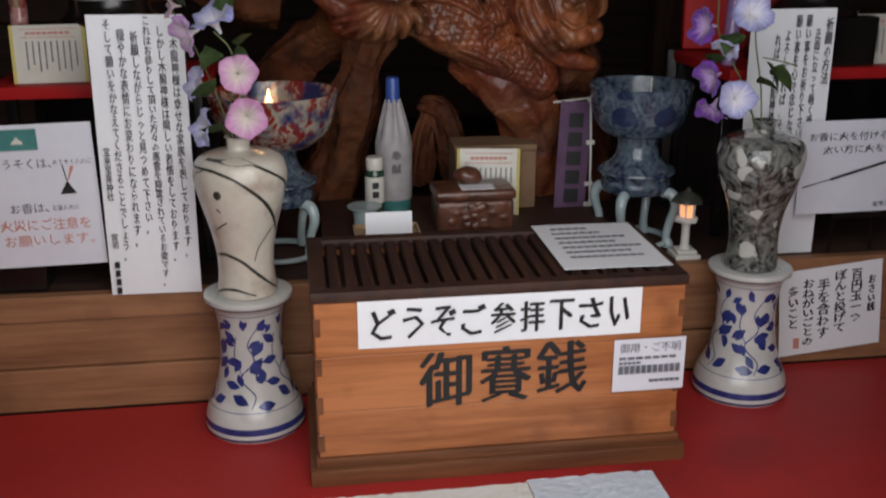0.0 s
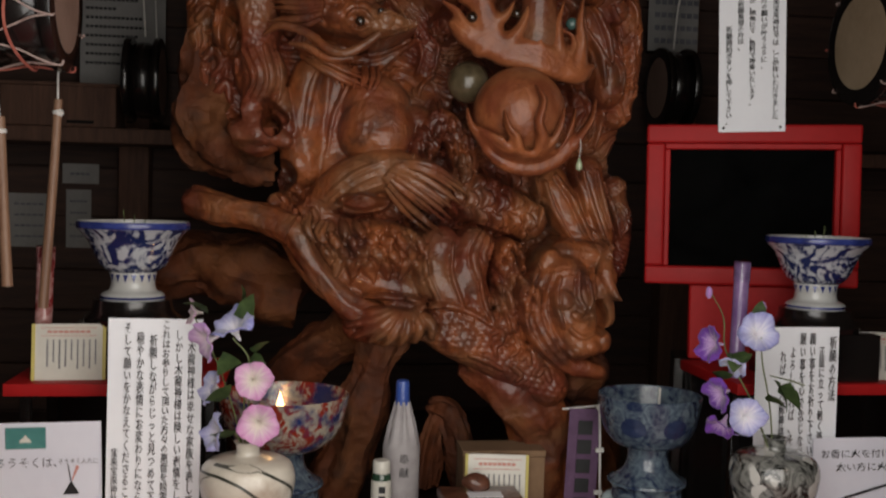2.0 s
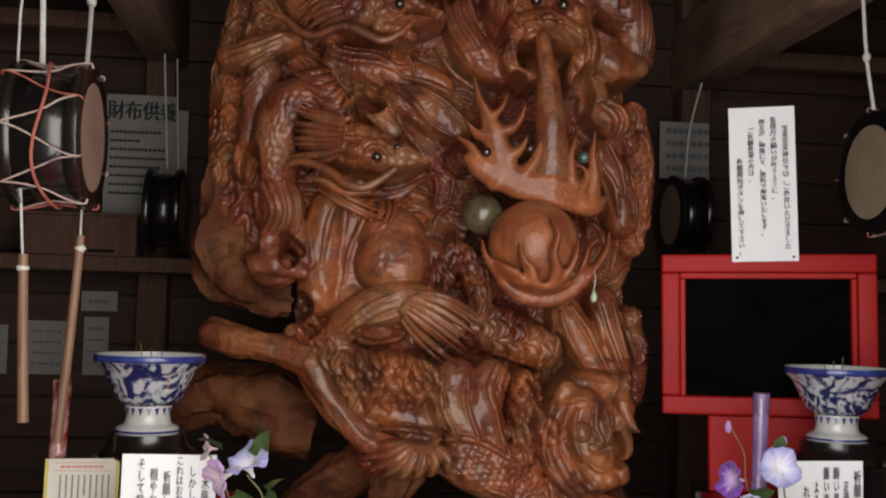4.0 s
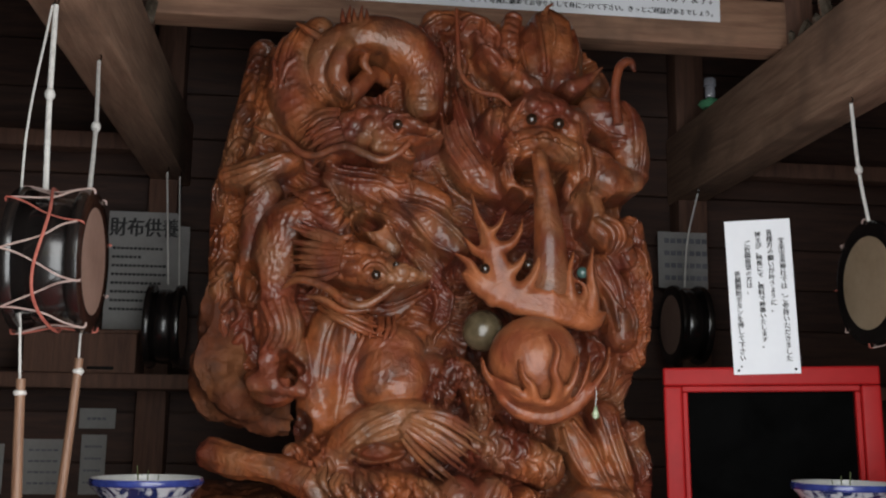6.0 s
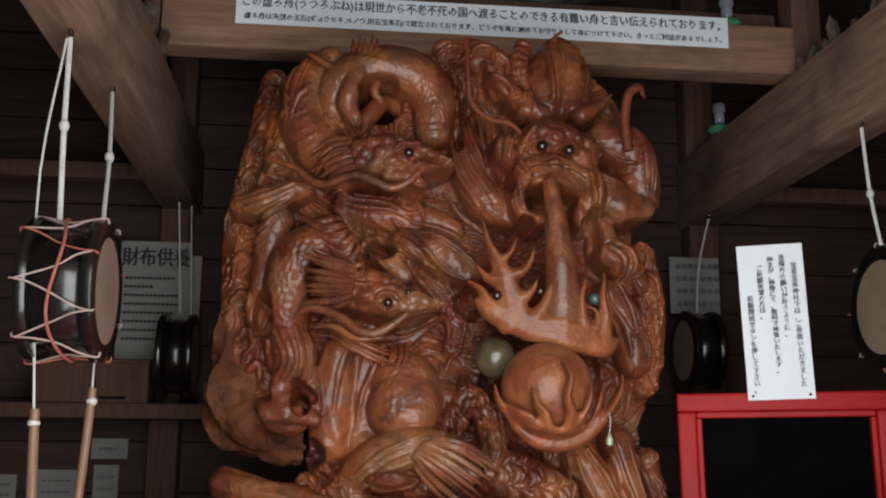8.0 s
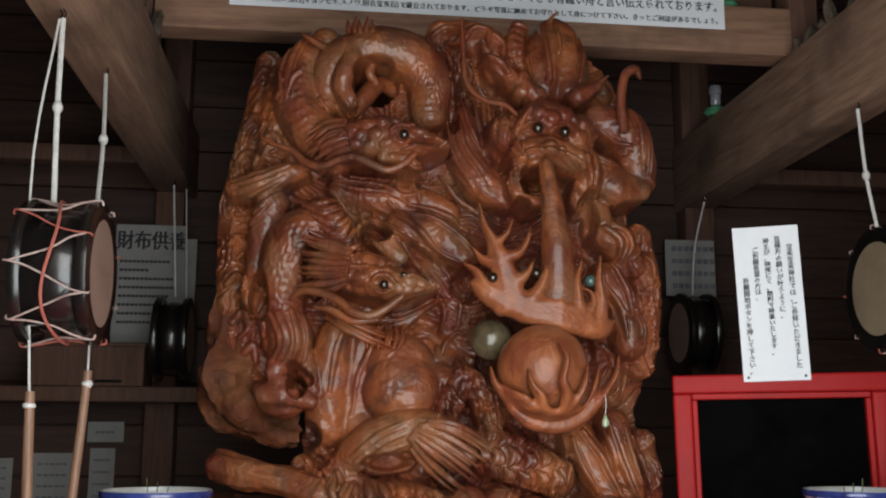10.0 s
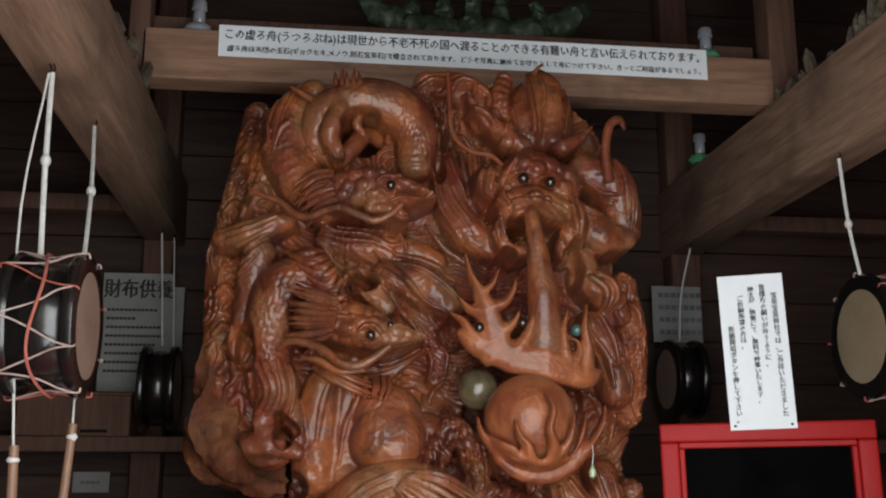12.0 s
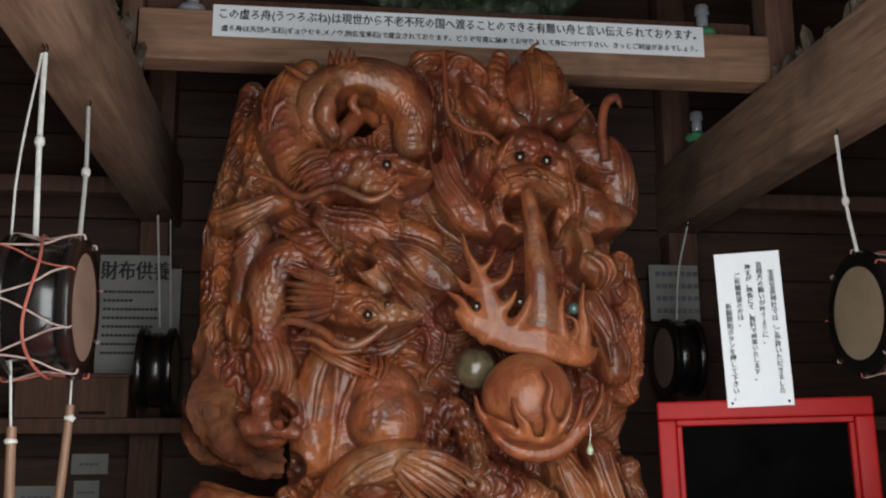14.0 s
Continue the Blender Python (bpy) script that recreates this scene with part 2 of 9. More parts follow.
M_FLOOR = material("stone_floor", (0.16, 0.15, 0.14), (0.3, 0.28, 0.26), 0.8, 3.0, (1, 1, 1), 40, 0.3)
M_GROUND = material("gravel_ground", (0.18, 0.17, 0.15), (0.34, 0.32, 0.28), 0.9, 3.0, (1, 1, 1), 70, 0.5)
M_BLACK = material("black_lacquer", (0.006, 0.005, 0.005), (0.014, 0.011, 0.01), 0.25, 5.0, (1, 1, 1), 40, 0.03, coat=0.5)
M_SCREEN = material("black_screen", (0.002, 0.002, 0.002), (0.004, 0.004, 0.004), 0.06, 5.0, (1, 1, 1), 40, 0.0)
M_SCREEN.node_tree.nodes["Principled BSDF"].inputs["Specular IOR Level"].default_value = 0.0
M_DRUM_CORD = material("faded_pink_cord", (0.36, 0.22, 0.19), (0.55, 0.42, 0.38), 0.8, 40.0, (1, 1, 1), 300, 0.3)
M_CORD = material("white_cord", (0.55, 0.53, 0.5), (0.72, 0.7, 0.66), 0.8, 60.0, (1, 1, 1), 300, 0.4)
M_ORANGE_CORD = material("faded_orange_cord", (0.34, 0.07, 0.05), (0.48, 0.14, 0.1), 0.8, 40.0, (1, 1, 1), 300, 0.4)
M_SKIN = material("drum_skin", (0.25, 0.15, 0.115), (0.36, 0.23, 0.18), 0.6, 5.0, (1, 1, 1), 60, 0.1)
M_SKIN_PALE = material("pale_drum_skin", (0.24, 0.17, 0.105), (0.34, 0.25, 0.165), 0.6, 5.0, (1, 1, 1), 60, 0.1)
M_STICK = material("turned_stick_wood", (0.17, 0.085, 0.05), (0.28, 0.16, 0.1), 0.5, 5.0, GRAIN_Z, 40, 0.1)

# ---- setting ----
FLOOR_Z, PLATFORM_Z, SILL_Z, SILL_Y = 0.0, 0.43, 0.73, 2.36
bm = bmesh.new()
box(bm, -250, 250, -250, 250, -0.6, -0.05)
structure("ground", bm, M_GROUND, "pale gravel ground round the hall", "ground")
bm = bmesh.new()
box(bm, -2.6, 3.6, 0.6, 4.6, -0.05, 0.0)
structure("floor", bm, M_FLOOR, "grey stone floor of the hall", "floor")
bm = bmesh.new()
box(bm, -2.3, 3.3, 1.0, SILL_Y, 0.0, PLATFORM_Z, 0.008)
structure("platform", bm, M_RED_CLOTH, "raised platform covered with a worn red sheet", "platform")
bm = bmesh.new()
box(bm, -2.3, 3.3, SILL_Y + 0.03, 4.5, 0.0, SILL_Z - 0.004)
structure("altar_floor", bm, M_WALL, "raised dark wooden altar floor", "floor")
sill = thing("altar_sill", pose(0, 0, 0), "cedar plank front of the altar step", "step")
sill["kind"] = "structure"
for z0, z1, y in ((PLATFORM_Z + 0.001, 0.540, SILL_Y), (0.543, 0.664, SILL_Y + 0.008), (0.667, SILL_Z, SILL_Y - 0.004)):
    bm = bmesh.new()
    box(bm, -2.3, 3.3, y, SILL_Y + 0.03, z0, z1, 0.004, seg=2)
    part("plank", bm, M_SILL, sill, smooth=False)

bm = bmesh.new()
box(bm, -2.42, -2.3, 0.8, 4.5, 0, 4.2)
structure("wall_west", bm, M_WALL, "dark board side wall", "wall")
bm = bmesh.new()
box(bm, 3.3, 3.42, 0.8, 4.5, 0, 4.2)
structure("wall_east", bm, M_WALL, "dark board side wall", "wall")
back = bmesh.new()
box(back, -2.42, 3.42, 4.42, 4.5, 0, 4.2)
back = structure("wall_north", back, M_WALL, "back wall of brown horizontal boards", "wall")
# out-of-view wall, added to limit the light from the open front
bm = bmesh.new()
for x0, x1, z0, z1 in ((-2.42, -0.92, 0, 2.8), (1.56, 3.42, 0, 2.8), (-2.42, 3.42, 2.8, 4.2)):
    box(bm, x0, x1, 0.68, 0.8, z0, z1)
structure("wall_south", bm, M_WALL, "unseen front wall with a wide opening, added to bound the daylight", "wall")
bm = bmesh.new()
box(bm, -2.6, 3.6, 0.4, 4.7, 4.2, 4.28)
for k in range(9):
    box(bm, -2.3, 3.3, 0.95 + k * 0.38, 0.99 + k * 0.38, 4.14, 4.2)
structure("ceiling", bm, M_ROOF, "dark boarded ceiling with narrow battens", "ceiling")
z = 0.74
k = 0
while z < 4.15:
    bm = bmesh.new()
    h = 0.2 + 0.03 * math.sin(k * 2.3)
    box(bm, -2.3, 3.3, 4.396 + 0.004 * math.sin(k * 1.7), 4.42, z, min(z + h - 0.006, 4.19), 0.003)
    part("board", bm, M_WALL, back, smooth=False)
    z, k = z + h, k + 1


def timber(name, x0, x1, y0, y1, z0, z1, mt, label, bevel=0.012):
    bm = bmesh.new()
    box(bm, x0, x1, y0, y1, z0, z1, bevel, seg=2)
    ob = finish(name, bm, mt, True)
    return tagged(ob, label, "beam", "roof timbers", "structure")


timber("beam_1", -0.745, -0.59, 0.8, 4.39, 2.72, 3.0, M_BEAM, "heavy brown ceiling beam along the hall")
timber("beam_2", 1.545, 1.69, 0.8, 4.39, 2.72, 3.03, M_BEAM, "heavy brown ceiling beam along the hall")
timber("cross_beam", -0.63, 1.6, 3.25, 3.37, 3.048, 3.229, M_BEAM_X, "squared cross beam over the carving")
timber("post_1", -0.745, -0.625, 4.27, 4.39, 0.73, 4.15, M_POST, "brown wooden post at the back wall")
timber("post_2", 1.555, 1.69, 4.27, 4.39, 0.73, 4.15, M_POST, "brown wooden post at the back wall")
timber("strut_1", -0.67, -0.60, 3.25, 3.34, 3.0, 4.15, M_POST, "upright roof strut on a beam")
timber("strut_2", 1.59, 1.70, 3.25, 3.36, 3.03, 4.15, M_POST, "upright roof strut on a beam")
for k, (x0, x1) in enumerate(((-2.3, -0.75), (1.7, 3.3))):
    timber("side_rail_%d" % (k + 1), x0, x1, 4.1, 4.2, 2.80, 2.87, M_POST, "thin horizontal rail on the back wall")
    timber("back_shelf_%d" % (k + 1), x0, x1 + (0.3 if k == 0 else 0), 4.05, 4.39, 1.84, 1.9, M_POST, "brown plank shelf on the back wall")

# ---- the carved dragon trunk: one solid piece of varnished wood ----
STEP, BASE_Y = 0.0031, 3.06
GX, GZ = np.meshgrid(np.arange(-0.47, 1.07, STEP), np.arange(1.06, 3.02, STEP))
H = np.full(GX.shape, -1.0)      # how far the wood stands out in front of the trunk's middle plane
ROUGH = np.ones(GX.shape)        # how much tool work and swirl shows


def hash_grid(ix, iz, seed):
    v = np.sin(ix * 127.1 + iz * 311.7 + seed * 74.7) * 43758.5453
    return v - np.floor(v)


def value_noise(x, z, seed=0):
    ix, iz = np.floor(x), np.floor(z)
    fx, fz = x - ix, z - iz
    fx, fz = fx * fx * (3 - 2 * fx), fz * fz * (3 - 2 * fz)
    a, b = hash_grid(ix, iz, seed), hash_grid(ix + 1, iz, seed)
    c, d = hash_grid(ix, iz + 1, seed), hash_grid(ix + 1, iz + 1, seed)
    return (a + (b - a) * fx) * (1 - fz) + (c + (d - c) * fx) * fz


def swirl(x, z, seed=0, freq=1.0):
    """Tool-cut curls: bands that follow a warped field."""
    wx = x + 0.07 * (value_noise(x * 8, z * 8, seed) - 0.5) * 2 + 0.012 * (value_noise(x * 25, z * 25, seed + 1) - 0.5) * 2
    wz = z + 0.07 * (value_noise(x * 8 + 31, z * 8 + 17, seed + 2) - 0.5) * 2
    f = value_noise(wx * 5.0, wz * 3.6, seed + 3) * 17 * freq
    return 1 - np.abs(np.sin(f * math.pi)) ** 0.8


def soft_max(a, b, k):
    h = np.clip(0.5 + 0.5 * (b - a) / k, 0, 1)
    return a * (1 - h) + b * h + k * h * (1 - h)


def stroke(points, kind="plain", blend=0.012, flat=1.0, amount=1.0):
    """Lays a rounded body along a curve of (x, z, radius, front)."""
    path = smooth_path(points, 14 * len(points))
    pad = path[:, 2].max()
    r0, r1 = np.searchsorted(GZ[:, 0], path[:, 1].min() - pad), np.searchsorted(GZ[:, 0], path[:, 1].max() + pad)
    c0, c1 = np.searchsorted(GX[0], path[:, 0].min() - pad), np.searchsorted(GX[0], path[:, 0].max() + pad)
    if r1 <= r0 or c1 <= c0:
        return
    x, z = GX[r0:r1, c0:c1], GZ[r0:r1, c0:c1]
    best, arg = np.full(x.shape, 1e9), np.zeros(x.shape, int)
    for i, p in enumerate(path):
        d = (x - p[0]) ** 2 + (z - p[1]) ** 2
        m = d < best
        best[m], arg[m] = d[m], i
    d = np.sqrt(best)
    step = np.hypot(*np.diff(path[:, :2], axis=0).T)
    arc = np.concatenate([[0], np.cumsum(step)])
    tan = np.gradient(path[:, :2], axis=0)
    tan /= np.linalg.norm(tan, axis=1)[:, None] + 1e-9
    q = path[arg]
    along = (x - q[..., 0]) * tan[arg][..., 0] + (z - q[..., 1]) * tan[arg][..., 1]
    side = -(x - q[..., 0]) * tan[arg][..., 1] + (z - q[..., 1]) * tan[arg][..., 0]
    s, r = arc[arg] + along, np.maximum(q[..., 2], 1e-4)
    rim = np.sqrt(np.clip(1 - (d / r) ** 2, 0, 1))
    h = q[..., 3] - flat * r * (1 - rim)
    if kind == "scales":
        w = 0.021
        row = np.floor(s / w)
        u, v = s / w - row - 0.5, (np.arcsin(np.clip(side / r, -1, 1)) * r / w + 0.5 * (row % 2)) % 1 - 0.5
        h = h + 0.006 * amount * (0.6 - np.hypot(u * 0.9, v)) * rim - 0.002
        rough = 0.15
    elif kind == "hair":
        n = value_noise(s * 9, side * 22, 5) * 2.2 + value_noise(s * 30, side * 8, 7) * 0.5
        wave = np.abs(np.sin((side / 0.019 + n + 0.8 * np.sin(s * 22)) * math.pi / 1.5))
        h = h + 0.012 * amount * (wave ** 0.8 - 0.6) * rim ** 0.6 + 0.006 * amount * (value_noise(s * 20, side * 30, 12) - 0.5)
        rough = 0.25
    elif kind == "ribs":
        h = h + 0.006 * amount * (np.abs(np.sin(s * math.pi / 0.026)) - 0.4) * rim
        rough = 0.2
    elif kind == "knobs":
        h = h + 0.022 * amount * (value_noise(s * 22, side * 22, 9) - 0.5) + 0.012 * amount * (swirl(x * 1.6, z * 1.6, 4, 1.2) - 0.5)
        rough = 0.5
    elif kind == "leaf":
        h = h + 0.012 * amount * (np.abs(np.sin(s * math.pi / 0.034 + side * 20)) - 0.5) * (0.4 + 0.6 * np.abs(side / r))
        rough = 0.3
    else:
        h = h + 0.0035 * amount * (value_noise(s * 12, side * 40, 3) - 0.5) + 0.004 * (value_noise(s * 45, side * 45, 13) - 0.5) + 0.014 * (value_noise(x * 15, z * 15, 61) - 0.5) * rim
        rough = 0.1
    m = d < r
    old = H[r0:r1, c0:c1]
    out = np.where(m, np.where(old < 0, h, soft_max(old, h, blend)), old)
    wins = m & (h > old - 0.004)
    H[r0:r1, c0:c1] = out
    ROUGH[r0:r1, c0:c1][wins] = rough


def inside(poly, x, z):
    res, p = np.zeros(x.shape, bool), np.array(poly)
    for (x0, z0), (x1, z1) in zip(p, np.roll(p, -1, axis=0)):
        res ^= ((z0 > z) != (z1 > z)) & (x < (x1 - x0) * (z - z0) / (z1 - z0 + 1e-12) + x0)
    return res


OUTLINE = [(-.335, 2.33), (-.32, 2.49), (-.27, 2.66), (-.21, 2.78), (-.13, 2.85), (.03, 2.90), (.27, 2.91), (.45, 2.93), (.63, 2.95), (.77, 2.88),
           (.84, 2.81), (.92, 2.72), (.94, 2.58), (.91, 2.43), (.95, 2.22), (.94, 2.0), (.89, 1.8), (.90, 1.6), (.90, 1.4), (.87, 1.24), (.7, 1.20),
           (.53, 1.20), (.35, 1.26), (.22, 1.27), (.1, 1.36), (0.0, 1.48), (-.06, 1.62), (-.09, 1.80), (-.2, 1.9), (-.34, 2.0)]
wx = GX + 0.03 * (value_noise(GX * 9, GZ * 9, 21) - 0.5) + 0.02 * (value_noise(GX * 24, GZ * 24, 22) - 0.5)
wz = GZ + 0.03 * (value_noise(GX * 9, GZ * 9, 23) - 0.5) + 0.02 * (value_noise(GX * 24, GZ * 24, 24) - 0.5)
trunk = inside(OUTLINE, wx, wz)
across = np.clip(1 - ((GX - 0.31) / 0.70) ** 2, 0.0, 1) ** 0.6
lumps = 0.05 * (value_noise(GX * 5, GZ * 4, 2) - 0.5) + 0.03 * (value_noise(GX * 11, GZ * 10, 6) - 0.5)
H[trunk] = (0.0 + 0.18 * across + lumps)[trunk]


GROWN, ROOTS, PALE = [], [], []
ORB = (0.552, 2.660, 1.895)


def limb(points, seg=10, n=None, flat=1.0, gnarl=0.0, rooted=False, pale=False):
    (ROOTS if rooted else PALE if pale else GROWN).append(("tube", points, seg, n, flat, gnarl))


def knob(x, y, z, r, sx=1.0, sy=1.0, sz=1.0):
    PALE.append(("ball", (x, y, z), r, (sx, sy, sz)))



def lay(layer, curve, groove):
    """Keeps the highest of a round bead along a curve of (x, z, radius), with a cut beside it."""
    path = smooth_path(curve, 12 * len(curve))
    pad = path[:, 2].max() * 1.7
    r0, r1 = np.searchsorted(GZ[:, 0], path[:, 1].min() - pad), np.searchsorted(GZ[:, 0], path[:, 1].max() + pad)
    c0, c1 = np.searchsorted(GX[0], path[:, 0].min() - pad), np.searchsorted(GX[0], path[:, 0].max() + pad)
    if r1 <= r0 or c1 <= c0:
        return
    x, z = GX[r0:r1, c0:c1], GZ[r0:r1, c0:c1]
    d = (x[..., None] - path[:, 0]) ** 2 + (z[..., None] - path[:, 1]) ** 2
    k = (d / np.maximum(path[:, 2], 1e-3) ** 2).argmin(-1)
    q = np.sqrt(np.take_along_axis(d, k[..., None], -1)[..., 0]) / np.maximum(path[k, 2], 1e-3)
    size = np.sqrt(np.clip(path[k, 2] / path[:, 2].max(), 0, 1))
    bead_h = np.where(q < 1, np.sqrt(np.clip(1 - q * q, 0, 1)), -groove * np.clip(1 - np.abs(q - 1.3) / 0.35, 0, 1)) * size
    old = layer[r0:r1, c0:c1]
    layer[r0:r1, c0:c1] = np.where(bead_h > 0, np.maximum(old, bead_h), np.where(old <= 0, np.minimum(old, bead_h), old))


def ridges(curves, lift, groove=0.45):
    """Raised strands, or cut lines where lift is negative, that follow the wood under them."""
    global H
    layer = np.zeros(GX.shape)
    for curve in curves:
        lay(layer, curve, groove)
    up = np.clip(layer, 0, 1)
    if lift > 0:
        wide = H.copy()
        for _ in range(5):
            p = np.pad(wide, 1, mode='edge')
            wide = 0.5 * np.maximum.reduce([p[1:-1, 1:-1], p[:-2, 1:-1], p[2:, 1:-1], p[1:-1, :-2], p[1:-1, 2:]]) + 0.125 * (p[:-2, 1:-1] + p[2:, 1:-1] + p[1:-1, :-2] + p[1:-1, 2:])
        H = np.where(H > -0.5, H + np.clip(wide - H, 0, 0.03) * 0.7 * up, H)
    H = np.where(H > -0.5, H + lift * layer, H)
    ROUGH[layer > 0.2] = 0.12


def comb(a, b, n, r, fan=0.0):
    """n pointed strands between two guide curves of (x, z)."""
    a, b = smooth_path(a, 6), smooth_path(b, 6)
    rows = []
    for k in range(n):
        u = (k + 0.35 * math.sin(k * 2.7)) / (n - 1)
        c = a * (1 - u) + b * u
        c = c + (c[-1] - c[0]) * np.linspace(0, 1, 6)[:, None] ** 2 * fan * 0.5 * math.sin(k * 1.9)
        wide = r * (1 + 0.25 * math.sin(k * 3.1)) * np.array([0.55, 0.9, 1.0, 0.9, 0.62, 0.15])
        rows.append(np.column_stack([c, wide]))
    return rows


def tuft(a, b, n, r, lift, fan=0.2):
    """Pointed locks between two guide curves that lie on the wood and rise towards their tips."""
    for k, row in enumerate(comb(a, b, n, r, fan)):
        row = row[[0, 2, 4, 5]]
        pts = []
        for q, (x, z, w) in enumerate(row):
            i, j = np.clip(int((z - GZ[0, 0]) / STEP), 3, GZ.shape[0] - 4), np.clip(int((x - GX[0, 0]) / STEP), 3, GZ.shape[1] - 4)
            top = max(H[i - 3:i + 4, j - 3:j + 4].max(), pts[-1][4] - 0.035 if pts else 0.1)
            pts.append((x, BASE_Y - top - (0.001, 0.35, 0.8, 1.0)[q] * lift, z, w * (1.15, 1.0, 1.0, 1.0)[q], top))
        limb([p[:4] for p in pts], seg=7, n=11)


def bosses(rounds, amount):
    """Round knobs of (x, z, radius) raised on the wood."""
    global H
    layer = np.zeros(GX.shape)
    for x, z, r in rounds:
        q = np.hypot(GX - x, GZ - z) / r
        layer = np.maximum(layer, np.where(q < 1, r * np.sqrt(np.clip(1 - q * q, 0, 1)), 0) - 0.0035 * np.clip(1 - np.abs(q - 1.12) / 0.2, 0, 1) * (layer <= 0))
        layer = np.where((q < 1.35) & (q > 1) & (layer <= 0), np.minimum(layer, -0.004 * (1 - np.abs(q - 1.15) / 0.2).clip(0, 1)), layer)
    H = np.where(H > -0.5, H + amount * 0.8 * layer, H)
    ROUGH[layer > 0] = 0.08


# left flank of curled scrollwork
stroke([(-0.218, 2.848, 0.044, 0.070), (-0.237, 2.689, 0.054, 0.080), (-0.263, 2.544, 0.057, 0.090), (-0.289, 2.402, 0.057, 0.100)], 'knobs', amount=1.2)
stroke([(-0.297, 2.402, 0.057, 0.100), (-0.298, 2.250, 0.054, 0.100), (-0.290, 2.085, 0.054, 0.100), (-0.276, 1.956, 0.057, 0.100), (-0.225, 1.891, 0.043, 0.120)], 'knobs', amount=1.2)
stroke([(-0.162, 2.807, 0.043, 0.140), (-0.182, 2.670, 0.053, 0.150), (-0.185, 2.559, 0.052, 0.170), (-0.205, 2.471, 0.049, 0.180)], 'knobs', amount=1.0)
stroke([(-0.289, 2.419, 0.035, 0.210), (-0.240, 2.422, 0.041, 0.240), (-0.169, 2.446, 0.041, 0.250), (-0.107, 2.467, 0.029, 0.240)], 'plain')
stroke([(-0.229, 2.106, 0.042, 0.200), (-0.208, 2.199, 0.048, 0.220), (-0.203, 2.292, 0.048, 0.240), (-0.182, 2.372, 0.048, 0.250)], 'plain')
# upper dragon: body in a ring, neck and mane
stroke([(-0.004, 2.513, 0.057, 0.270), (-0.070, 2.586, 0.073, 0.270), (-0.122, 2.683, 0.070, 0.250), (-0.110, 2.795, 0.061, 0.230), (-0.046, 2.876, 0.048, 0.210)], 'scales', amount=0.7)
stroke([(0.035, 2.663, 0.042, 0.200), (-0.024, 2.713, 0.051, 0.250), (-0.007, 2.795, 0.060, 0.280), (0.094, 2.840, 0.069, 0.290), (0.202, 2.826, 0.075, 0.280), (0.262, 2.750, 0.073, 0.270), (0.263, 2.653, 0.057, 0.260)], 'scales', amount=0.45)
stroke([(0.053, 2.866, 0.025, 0.250), (0.029, 2.784, 0.031, 0.300), (0.007, 2.715, 0.031, 0.300), (0.033, 2.666, 0.022, 0.270)], 'plain')
# upper dragon: head
stroke([(-0.021, 2.534, 0.047, 0.310), (0.052, 2.537, 0.061, 0.350), (0.126, 2.544, 0.061, 0.370), (0.201, 2.526, 0.048, 0.385), (0.254, 2.522, 0.029, 0.385), (0.303, 2.520, 0.009, 0.375)], 'plain', amount=2)
stroke([(0.120, 2.481, 0.018, 0.360), (0.174, 2.474, 0.026, 0.375), (0.215, 2.456, 0.018, 0.370)], 'plain', blend=0.006)
# middle dragon: arched neck with a spiked back, mane and head
stroke([(-0.155, 1.978, 0.048, 0.240), (-0.148, 2.083, 0.063, 0.270), (-0.141, 2.173, 0.075, 0.300), (-0.113, 2.260, 0.078, 0.320), (-0.037, 2.289, 0.071, 0.320), (0.026, 2.220, 0.053, 0.320)], 'scales', amount=0.9)
stroke([(-0.026, 2.166, 0.040, 0.340), (0.035, 2.161, 0.058, 0.380), (0.104, 2.147, 0.060, 0.400), (0.176, 2.117, 0.048, 0.405), (0.234, 2.116, 0.026, 0.400), (0.271, 2.121, 0.011, 0.390)], 'plain', amount=2)
# folds between the heads
stroke([(0.015, 2.430, 0.042, 0.200), (0.121, 2.404, 0.051, 0.220), (0.236, 2.390, 0.051, 0.220), (0.318, 2.359, 0.042, 0.220)], 'plain', amount=1.4)
stroke([(0.186, 2.318, 0.048, 0.240), (0.281, 2.292, 0.057, 0.260), (0.364, 2.231, 0.048, 0.250)], 'plain', amount=1.4)
stroke([(0.272, 2.196, 0.052, 0.200), (0.321, 2.115, 0.055, 0.200), (0.330, 2.034, 0.045, 0.200)], 'knobs', amount=0.8)
stroke([(0.081, 2.297, 0.032, 0.250), (0.137, 2.263, 0.038, 0.270), (0.177, 2.215, 0.028, 0.270)], 'plain')
# great dragon: crest, curls and mane
stroke([(0.597, 2.752, 0.064, 0.240), (0.618, 2.847, 0.077, 0.230), (0.656, 2.937, 0.065, 0.190)], 'plain', amount=2)
stroke([(0.692, 2.747, 0.057, 0.240), (0.691, 2.854, 0.064, 0.220), (0.682, 2.929, 0.049, 0.190)], 'plain', amount=2)
stroke([(0.538, 2.946, 0.029, 0.200), (0.521, 2.882, 0.032, 0.220), (0.533, 2.828, 0.026, 0.220)], 'ribs')
stroke([(0.302, 2.925, 0.045, 0.200), (0.368, 2.907, 0.058, 0.230), (0.443, 2.880, 0.054, 0.240), (0.469, 2.800, 0.048, 0.240)], 'plain', amount=2)
stroke([(0.575, 2.701, 0.031, 0.300), (0.502, 2.754, 0.027, 0.290), (0.445, 2.811, 0.019, 0.280), (0.410, 2.863, 0.008, 0.270)], 'plain', blend=0.006)
